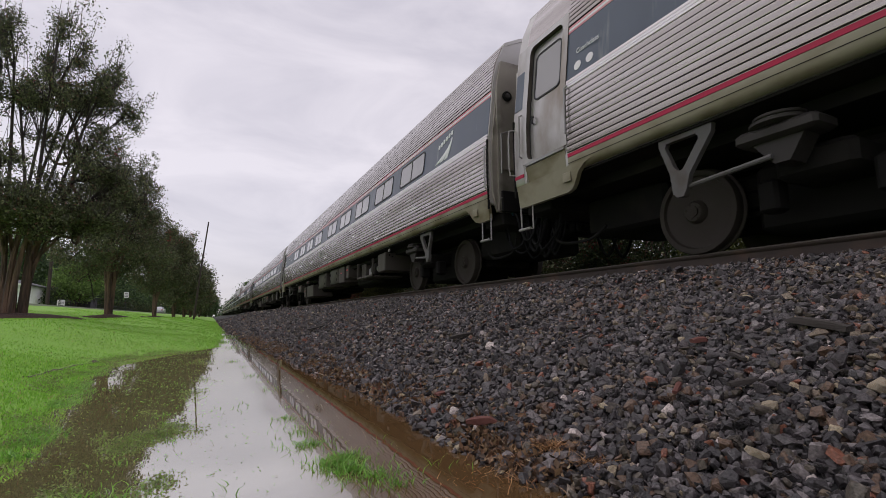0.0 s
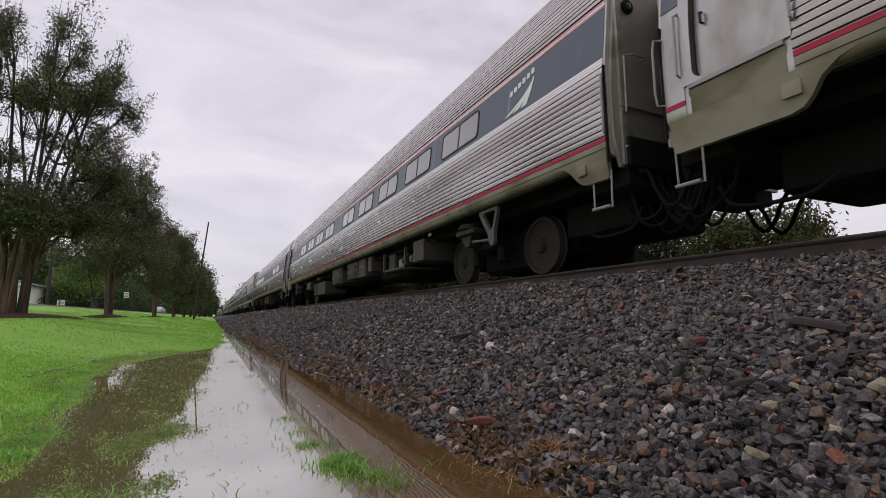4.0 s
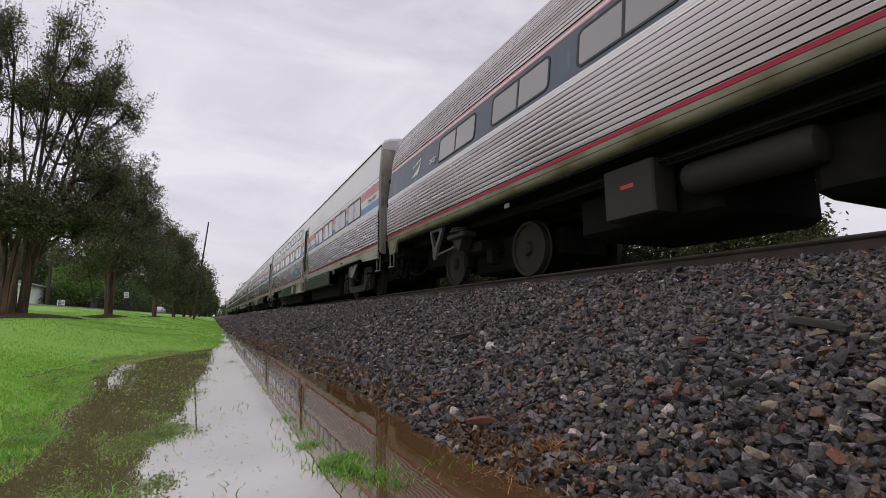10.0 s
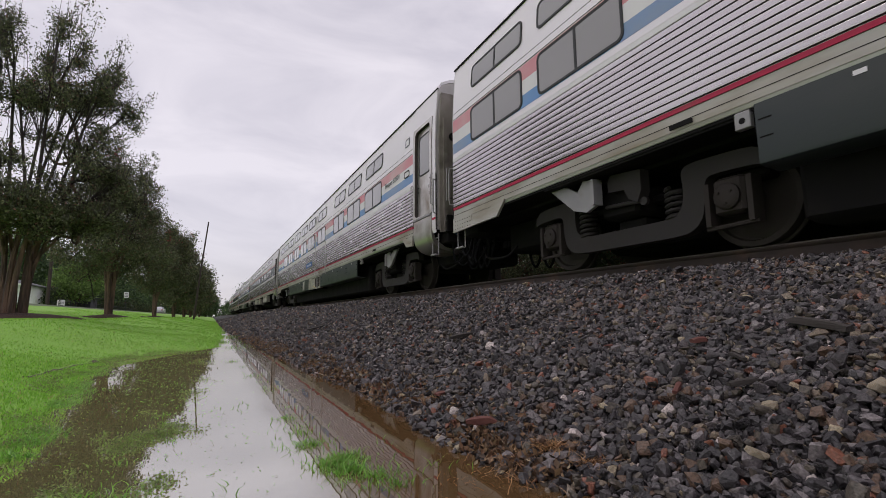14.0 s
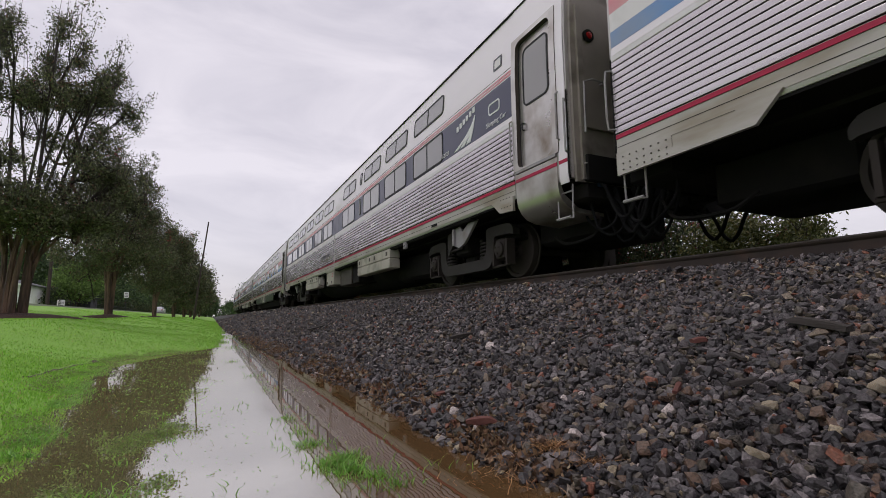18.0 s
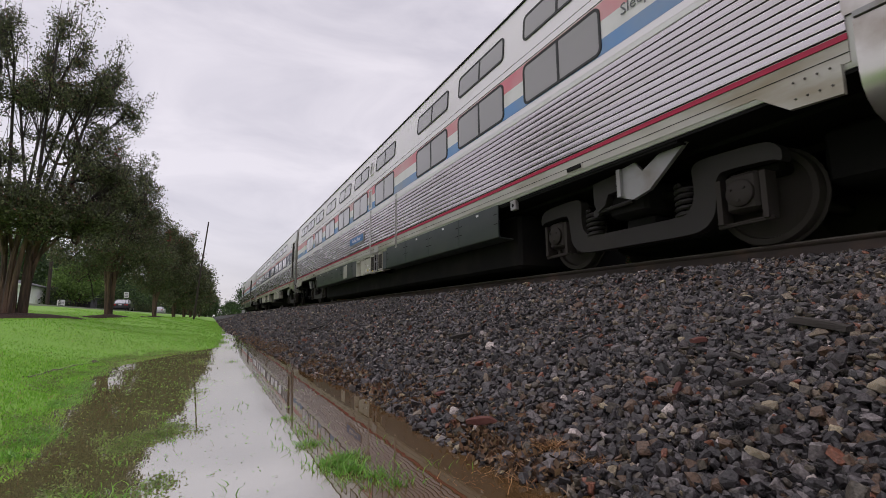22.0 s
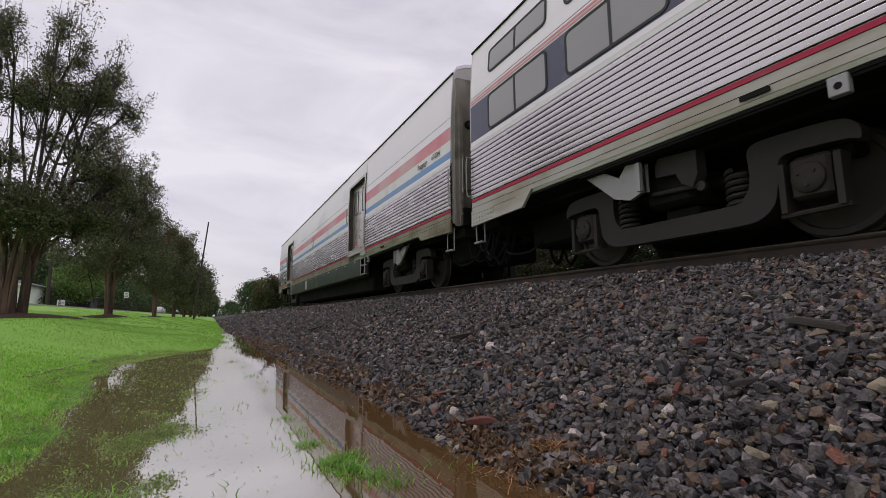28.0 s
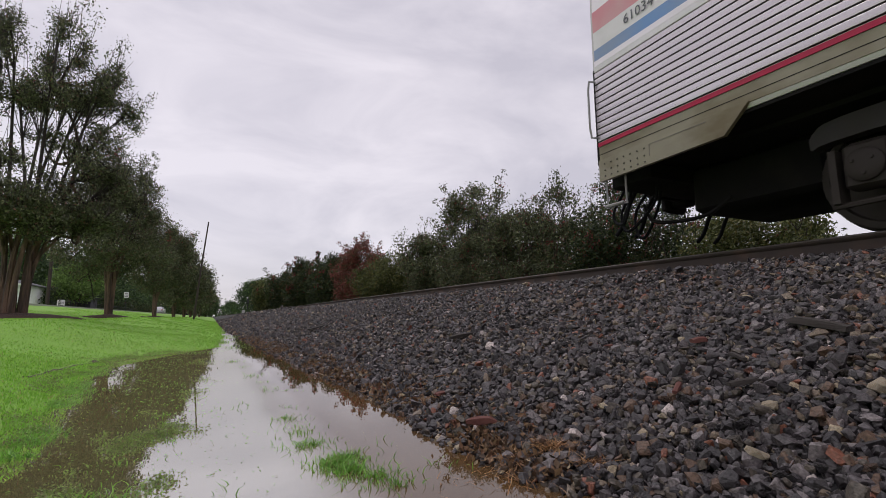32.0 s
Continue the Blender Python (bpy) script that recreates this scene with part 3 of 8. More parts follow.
for x, y, L, w, h, a, mt, lab in (
        (2.35, 1.17, 0.29, 0.06, 0.035, 75, SCRAP, "dark weathered splinter of tie timber on the stones"), (1.78, 1.14, 0.13, 0.026, 0.018, -20, SCRAP, "blackened broken wood stick on the stones"),
        (1.99, 1.30, 0.13, 0.022, 0.016, 60, SCRAP, "thin dark wood splinter on the stones"), (1.09, 1.88, 0.14, 0.04, 0.03, -48, REDWOOD, "red-brown piece of rotten wood by the water"),
        (1.97, 3.70, 0.26, 0.045, 0.03, 0, SCRAP, "dark flat wood piece on the stones"), (1.67, 1.34, 0.16, 0.02, 0.015, 30, REDWOOD, "thin reddish wood sliver on the stones"),
        (1.78, 8.95, 0.55, 0.06, 0.03, 40, SCRAP, "long dark stick lying on the stones"), (2.11, 1.55, 0.08, 0.04, 0.022, -20, REDWOOD, "rust-red chip of wood on the stones"), (1.20, 2.53, 0.07, 0.04, 0.015, 10, REDWOOD, "small red scrap on the stones")):
    scrap("wood_scrap", x, y, L, w, h, a, mt, lab)
PALE_STONE = material("pale_tan_stone", (0.42, 0.36, 0.27), 0.7, 0, 0.25, 25.0, 0.003, 60, (0.35, 0.22, 0.10), 12.0)
for x, y, r in ((2.23, 0.93, 0.030), (1.48, 1.26, 0.027), (1.88, 0.78, 0.030), (1.40, 0.88, 0.032), (2.10, 0.88, 0.026), (1.66, 0.99, 0.028), (1.55, 2.85, 0.03), (2.77, 1.71, 0.03)):
    o = new("stone", fast_mesh("stone", *rock(18), [PALE_STONE]))
    o.parent = bank
    o["label"] = "pale tan stone among the dark ones"
    o.matrix_basis = Matrix.LocRotScale((x, y, float(bank_z(x, y)) + r * 0.9), Euler((0.2, 0.3, x * 9)), (r, r, r))
for k in range(14):
    x, y = rng.uniform(1.1, 3.0), rng.uniform(0.8, 2.9)
    scrap("wood_chip", x, y, rng.uniform(0.03, 0.07), 0.010, 0.007, rng.uniform(0, 360), CHIP if k % 3 else REDWOOD, "small orange splinter of wood on the stones", 0.5)


# grass
def blades(n, xy, zf, high, wide, lean):
    """Bent blades of grass: two quads each, as one array."""
    x, y = xy
    a = rng.uniform(0, 2 * np.pi, n)
    h = high * rng.uniform(0.5, 1.25, n)
    l = lean * h * rng.uniform(0.2, 1.2, n)
    dx, dy = np.cos(a), np.sin(a)
    b = rng.uniform(0, 2 * np.pi, n)
    wx, wy = np.cos(b) * wide * 0.5, np.sin(b) * wide * 0.5
    z = zf
    p0, p1 = np.stack([x - wx, y - wy, z], -1), np.stack([x + wx, y + wy, z], -1)
    p2 = np.stack([x + wx * 0.8 + dx * l * 0.35, y + wy * 0.8 + dy * l * 0.35, z + h * 0.6], -1)
    p3 = np.stack([x - wx * 0.8 + dx * l * 0.35, y - wy * 0.8 + dy * l * 0.35, z + h * 0.6], -1)
    p4 = np.stack([x + dx * l, y + dy * l, z + h], -1)
    v = np.stack([p0, p1, p2, p3, p4], 1).reshape(-1, 3)
    o = (np.arange(n) * 5)[:, None]
    f = np.concatenate([o + np.array([[0, 1, 2]]), o + np.array([[0, 2, 3]]), o + np.array([[3, 2, 4]])])
    return v, f


sets = []
for n, y0, y1, wide_x, high, w in ((34000, 2.2, 7.0, 3.2, 0.026, 0.008), (30000, 7.0, 14.0, 5.0, 0.020, 0.012), (24000, 14.0, 30.0, 6.5, 0.024, 0.022), (12000, 30, 60, 8.0, 0.035, 0.04)):
    y = rng.uniform(y0, y1, n)
    x = np.interp(y, LEFT_Y, LEFT_X) + 0.12 - wide_x * rng.uniform(0, 1, n) ** 1.25
    bare = (np.abs(x - np.interp(y, RUT_Y, RUT_X)) < 0.045 * rng.uniform(0, 1.2, n)) & (y > 5.28) & (y < 7.25)
    x, y = x[~bare], y[~bare]
    sets.append(blades(len(x), (x, y), lawn_z(x, y) - 0.005, high, w, 0.7))
v, f = joined_stones(sets)
thing("grass", fast_mesh("grass", v, f, [BLADES]), None, "short bright green grass of the lawn", "grass", kind="stuff")


def tuft(x, y, n, spread, high, lean=1.3, wide=0.004, z=-0.008):
    r = np.abs(rng.normal(0, spread * 0.5, n))
    a = rng.uniform(0, 6.28, n)
    return blades(n, (x + r * np.cos(a), y + r * np.sin(a)), np.full(n, z), high, wide, lean)


tufts = [tuft(x, y, int(n * 0.75), sp * 1.05, h * 0.8, 1.5, 0.004) for x, y, n, sp, h in ((0.40, 2.42, 110, 0.14, 0.03), (0.42, 2.18, 170, 0.13, 0.035), (0.53, 1.66, 240, 0.12, 0.035), (0.57, 1.55, 150, 0.12, 0.035), (0.38, 2.8, 60, 0.14, 0.03), (0.43, 1.86, 420, 0.10, 0.04), (0.47, 1.76, 520, 0.10, 0.04), (0.49, 1.91, 420, 0.09, 0.035), (0.37, 2.16, 70, 0.10, 0.035), (0.44, 2.53, 30, 0.12, 0.03), (0.45, 3.10, 26, 0.14, 0.028), (0.49, 3.80, 50, 0.16, 0.022), (0.41, 4.36, 26, 0.14, 0.028), (0.34, 5.75, 30, 0.16, 0.03), (-0.02, 2.37, 9, 0.3, 0.03), (0.11, 3.18, 26, 0.3, 0.03), (-0.34, 1.87, 150, 0.16, 0.035), (-0.24, 1.82, 110, 0.16, 0.03), (-0.30, 2.25, 80, 0.2, 0.028), (-0.20, 3.20, 77, 0.4, 0.026), (-0.23, 4.58, 91, 0.5, 0.026), (-0.17, 6.58, 105, 0.5, 0.03), (-0.19, 8.38, 112, 0.5, 0.032), (0.54, 1.62, 40, 0.16, 0.04), (0.52, 1.94, 60, 0.28, 0.045), (0.41, 2.74, 30, 0.10, 0.04), (0.40, 3.91, 20, 0.12, 0.05), (0.35, 4.87, 30, 0.16, 0.05),
         (-0.20, 1.74, 10, 0.07, 0.07), (-0.33, 1.50, 56, 0.16, 0.05), (-0.20, 2.95, 40, 0.16, 0.03), (-0.16, 2.55, 40, 0.14, 0.035), (0.24, 6.53, 40, 0.2, 0.05), (0.81, 1.68, 16, 0.12, 0.05), (0.07, 1.73, 8, 0.05, 0.05), (0.33, 9.43, 60, 0.25, 0.07), (0.24, 11.51, 260, 0.5, 0.07), (0.38, 14.07, 260, 0.5, 0.08))]
v, f = joined_stones(tufts)
thing("drowned_tufts", fast_mesh("drowned_tufts", v, f, [REED]), None, "green grass tufts standing in the muddy water", "grass", kind="stuff")
dry = [tuft(x, y, n, sp * 1.15, h * 0.5, 4.0, 0.003, float(bank_z(x, y)) + 0.012) for x, y, n, sp, h in ((1.15, 1.45, 240, 0.09, 0.055), (1.15, 1.28, 90, 0.07, 0.05), (1.02, 1.51, 60, 0.09, 0.05), (0.95, 1.39, 90, 0.16, 0.05), (0.80, 1.49, 50, 0.14, 0.04))]
v, f = joined_stones(dry)
thing("dry_tufts", fast_mesh("dry_tufts", v, f, [STRAW]), None, "dry straw-coloured grass at the foot of the stones", "grass", kind="stuff")
# Dark strip along the rut: its colour also holds the grass tufts' shade.
ry = np.linspace(5.23, 7.3, 28)
rx = np.interp(ry, RUT_Y, RUT_X) + 0.016 * np.sin(ry * 9) + 0.01 * np.sin(ry * 23)
rv = np.concatenate([np.stack([rx + d, ry, lawn_z(rx, ry) + h], -1) for d, h in ((-0.04, -0.02), (-0.02, 0.010), (0.02, 0.010), (0.045, -0.02))])
thing("rut", fast_mesh("rut", rv, [(a * 28 + k, (a + 1) * 28 + k, (a + 1) * 28 + k + 1, a * 28 + k + 1) for a in range(3) for k in range(27)], [SOIL], True), None, "muddy rut in the lawn, darkened with the shade of grass tufts", "rut", kind="structure")
# drowned grass along the left shore and specks floating on the water
n = 15000
y = rng.uniform(2.5, 10.5, n)
x = np.interp(y, LEFT_Y, LEFT_X) + np.abs(rng.normal(0, 0.11, n)) * np.clip(y / 5, 0.7, 1.0)
patch = np.array([noise.noise(Vector((a * 2.3, b * 1.6, 4))) + 0.6 * noise.noise(Vector((a * 7, b * 5, 1))) for a, b in zip(x, y)])
ok = patch > -0.05 + 0.5 * np.clip((x - np.interp(y, LEFT_Y, LEFT_X)) / 0.8, 0, 1)
x, y = x[ok], y[ok]
v, f = blades(len(x), (x, y), np.full(len(x), -0.012), np.interp(y, (2, 5.5, 9), (0.036, 0.026, 0.018)), 0.006, 1.6)
thing("shore_grass", fast_mesh("shore_grass", v, f, [REED]), None, "half drowned grass along the water's edge", "grass", kind="stuff")
n = 2600
y = rng.uniform(1.2, 12, n)
x = np.interp(y, LEFT_Y, LEFT_X) + np.clip(rng.normal(0.62, 0.22, n), 0, 1.2)
r = rng.uniform(0.003, 0.010, n) * np.clip(y / 3, 0.7, 1.6)
a = rng.uniform(0, 6.28, n)
c = np.stack([x, y, np.full(n, 0.003)], -1)
d1 = np.stack([np.cos(a) * r, np.sin(a) * r, rng.uniform(0, 0.002, n)], -1)
d2 = np.stack([-np.sin(a) * r * 0.5, np.cos(a) * r * 0.5, np.zeros(n)], -1)
v = np.stack([c - d1, c - d2, c + d1, c + d2], 1).reshape(-1, 3)
thing("floating_specks", fast_mesh("floating_specks", v, np.arange(n * 4).reshape(-1, 4), [REED]), None, "bits of grass and leaf floating on the water", "debris", kind="stuff")
# ---- the train ----
# Car space: x across (the side that shows is -x), y from the leading end (0) to the trailing end (26.01), z from the top of rail.
CAR = 26.01
Y0, Y1 = 0.37, 25.64
WHEEL_R = 0.457
AXLES = (2.63, 5.23, 20.78, 23.38)
VIEW = ((1.055, -1.555), (1.10, -1.57), (2.95, -1.57), (3.40, -1.55), (4.02, -1.50))
VIEW_ROOF = ((-1.50, 4.02), (-1.44, 4.13), (-1.25, 4.22), (-0.9, 4.28), (-0.4, 4.31), (0.4, 4.31), (0.9, 4.28), (1.25, 4.22), (1.44, 4.13), (1.50, 4.02))
AMF = ((1.13, -1.50), (1.148, -1.54), (1.175, -1.563), (1.22, -1.576), (1.26, -1.579), (1.60, -1.585), (2.00, -1.58), (2.35, -1.55), (2.70, -1.505), (2.98, -1.475), (3.25, -1.44), (3.60, -1.36), (3.96, -1.20))
AMF_ROOF = ((-1.20, 3.96), (-0.88, 4.12), (-0.45, 4.21), (0, 4.24), (0.45, 4.21), (0.88, 4.12), (1.20, 3.96))


def side_x(prof, z):
    return float(np.interp(z, [p[0] for p in prof], [p[1] for p in prof]))


def sheet(prof, y0, y1, z0, z1, proud, thick=0.012, side=-1, step=0.12):
    """A strip of the car's side from z0 to z1, standing proud of the shell."""
    n = max(1, math.ceil((z1 - z0) / step))
    zs = [z0 + (z1 - z0) * k / n for k in range(n + 1)]
    out = [(-side * (side_x(prof, z) - proud), z) for z in zs]
    back = [(-side * (side_x(prof, z) - proud + thick), z) for z in reversed(zs)]
    return Shape().prism(out + back, "y", y0, y1)


def flutes(prof, y0, y1, z0, z1, pitch, high, side=-1):
    """A corrugated panel: rounded ribs along the car."""
    n = max(1, round((z1 - z0) / pitch))
    p = (z1 - z0) / n
    line = []
    for k in range(n):
        for a, h in ((0.0, 0.0), (0.03, 0.0), (0.05, 0.84), (0.11, 0.97), (0.45, 1.0), (0.80, 0.94), (0.90, 0.78), (0.97, 0.0)):
            z = z0 + (k + a) * p
            line.append((-side * (side_x(prof, z) - 0.004 - high * h), z))
    line.append((-side * (side_x(prof, z1) - 0.004), z1))
    back = [(-side * (side_x(prof, z1) + 0.02), z1), (-side * (side_x(prof, z0) + 0.02), z0)]
    return Shape().prism(line + back, "y", y0, y1)


def shade_ribs(ob):
    """Paints the shade under each rib: faces that look down turn dark."""
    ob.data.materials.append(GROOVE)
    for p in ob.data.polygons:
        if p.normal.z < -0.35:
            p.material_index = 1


def shade_reveal(ob):
    """Paints the recess's shade on the inner sides of a door's frame."""
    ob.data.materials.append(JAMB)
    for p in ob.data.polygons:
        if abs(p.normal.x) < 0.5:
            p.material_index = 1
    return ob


def on_side(prof, pts, x_off):
    return [(side_x(prof, z) - x_off, y, z) for y, z in pts]


def side_plate(prof, outline, proud, thick=0.01):
    """A convex outline in (y, z) laid on the near side; it follows the bend of the side."""
    zs = sorted({round(z, 4) for _, z in outline})
    levels = []
    for z0, z1 in zip(zs, zs[1:]):
        n = max(1, math.ceil((z1 - z0) / 0.1))
        levels += [z0 + (z1 - z0) * k / n for k in range(n)]
    levels.append(zs[-1])
    lo, hi = [], []
    for z in levels:
        ys = []
        for (ya, za), (yb, zb) in zip(outline, outline[1:] + outline[:1]):
            if abs(za - zb) < 1e-6:
                if abs(za - z) < 1e-4:
                    ys += [ya, yb]
            elif min(za, zb) - 1e-4 <= z <= max(za, zb) + 1e-4:
                ys.append(ya + (yb - ya) * min(1, max(0, (z - za) / (zb - za))))
        lo.append((min(ys), z))
        hi.append((max(ys), z))
    rings = []
    for (ya, z), (yb, _) in zip(lo, hi):
        x = side_x(prof, z) - proud
        rings.append([(x, ya, z), (x, yb, z), (x + thick, yb, z), (x + thick, ya, z)])
    return Shape().loft(rings, True)


def ring_plate(prof, outer, inner, proud, thick=0.014):
    """A frame between two outlines of equally many points, on the near side."""
    o2, i2 = [], []
    for k in range(len(outer)):
        (ya, za), (yb, zb) = outer[k], outer[(k + 1) % len(outer)]
        (yc, zc), (yd, zd) = inner[k], inner[(k + 1) % len(inner)]
        n = max(1, math.ceil(abs(zb - za) / 0.1))
        for j in range(n):
            o2.append((ya + (yb - ya) * j / n, za + (zb - za) * j / n))
            i2.append((yc + (yd - yc) * j / n, zc + (zd - zc) * j / n))
    rings = [on_side(prof, o2, proud - thick), on_side(prof, o2, proud), on_side(prof, i2, proud), on_side(prof, i2, proud - thick)]
    return Shape().loft(rings + [rings[0]])


def window(car, prof, y0, y1, z0, z1, panes=2, r=0.10, frame_mat=None):
    w = part("window", ring_plate(prof, rounded(y0, y1, z0, z1, r), rounded(y0 + 0.036, y1 - 0.036, z0 + 0.036, z1 - 0.036, r - 0.03), 0.016), frame_mat or RUBBER, car)
    a, b = y0 + 0.02, y1 - 0.02
    mid = (a + b) / 2
    cuts = [(a, b)] if panes == 1 else [(a, mid - 0.018), (mid + 0.018, b)]
    for c, d in cuts:
        part("pane", side_plate(prof, rounded(c, d, z0 + 0.02, z1 - 0.02, 0.045), 0.011, 0.005), GLASS, w)
    if panes == 2:
        part("mullion", side_plate(prof, [(mid - 0.022, z0 + 0.02), (mid + 0.022, z0 + 0.02), (mid + 0.022, z1 - 0.02), (mid - 0.022, z1 - 0.02)], 0.016, 0.01), RUBBER, w)
    return w


def text_on(car, prof, text, y, z, size, mat, proud=0.012, name="lettering", label=""):
    """Letters on the near side; they read from the trailing end towards the leading end."""
    x = side_x(prof, z) - proud
    tilt = math.atan2(side_x(prof, z + 0.1) - side_x(prof, z - 0.1), 0.2)
    m = Matrix.Translation((x, y, z)) @ Matrix(((0, -math.sin(-tilt), -1), (-1, 0, 0), (0, 1, 0))).to_4x4()
    return lettering(name, text, size, mat, car, m, label)


def bars_on(car, prof, y0, y1, z0, z1, count, mat, name="worn_lettering"):
    s = Shape()
    w = (y1 - y0) / count
    for k in range(count):
        s.add(*plate_data(prof, y0 + k * w + w * 0.15, y0 + k * w + w * (0.75 + 0.2 * ((k * 7) % 3 - 1) * 0.5), z0, z1, 0.011))
    return part(name, s, mat, car)


def plate_data(prof, y0, y1, z0, z1, proud, thick=0.006):
    pts = on_side(prof, [(y0, z0), (y1, z0), (y1, z1), (y0, z1)], proud) + on_side(prof, [(y0, z0), (y1, z0), (y1, z1), (y0, z1)], proud - thick)
    return pts, [(0, 1, 2, 3), (7, 6, 5, 4), (0, 4, 5, 1), (1, 5, 6, 2), (2, 6, 7, 3), (3, 7, 4, 0)]


def emblem(car, prof, y, z, size, mat):
    """The operator's mark as three plain strips that sweep up to one point, under a slanting row of small bars."""
    for k in range(3):
        st, rows = Shape(), []
        for t in np.linspace(0, 1, 7):
            w = size * (0.085 * (1 - t) + 0.012)
            c = y + size * ((0.46 - 0.29 * k) * (1 - t) - 0.42 * t - 0.16 * math.sin(math.pi * t) * (1.2 - 0.5 * k))
            zz = z + size * (-0.36 + 0.52 * t)
            x = side_x(prof, zz)
            rows.append([(x - 0.014, c + w, zz), (x - 0.014, c - w, zz), (x - 0.006, c - w, zz), (x - 0.006, c + w, zz)])
        part("emblem_strip", st.loft(rows, True), mat, car)
    for k in range(6):
        w = size * 0.9 / 6
        zz = z + size * (0.30 - 0.035 * k)
        part("emblem_bar", Shape().add(*plate_data(prof, y - size * 0.45 + k * w + w * 0.14, y - size * 0.45 + k * w + w * 0.80, zz - size * 0.06, zz + size * 0.06, 0.014)), mat, car)


# -- running gear --
def coil(c, r, h, turns, thick):
    pts = [(c[0] + r * math.cos(a), c[1] + r * math.sin(a), c[2] + h * a / (2 * math.pi * turns)) for a in np.linspace(0, 2 * math.pi * turns, int(turns * 12))]
    return Shape().tube(pts, thick, 6)


def wheelset_mesh():
    s = Shape()
    s.tube([(-0.875, 0, 0), (0.875, 0, 0)], 0.062, 12)
    for d in (-1, 1):
        s.disc("x", (0, 0, 0), [(0.10, d * 0.86), (0.115, d * 0.845), (0.13, d * 0.80), (0.30, d * 0.765), (0.385, d * 0.785), (0.40, d * 0.822),
                                (0.452, d * 0.822), (WHEEL_R, d * 0.815), (WHEEL_R, d * 0.715), (0.482, d * 0.705), (0.482, d * 0.685), (0.39, d * 0.68), (0.30, d * 0.74), (0.1, d * 0.70)], 36)
        for k in range(8):
            a = k * math.pi / 4
            s.tube([(d * 0.842, 0.085 * math.cos(a), 0.085 * math.sin(a)), (d * 0.866, 0.085 * math.cos(a), 0.085 * math.sin(a))], 0.012, 6)
    return recalc(s.mesh("wheelset", WHEELM))


WHEELS = wheelset_mesh()
MESH = {}


def shared(key, make, mat):
    """One mesh for parts that look alike on all cars."""
    if key not in MESH:
        MESH[key] = recalc(make().mesh(key, mat))
    return MESH[key]


def mirrored(poly, k):
    return [(k * a, b) for a, b in poly]


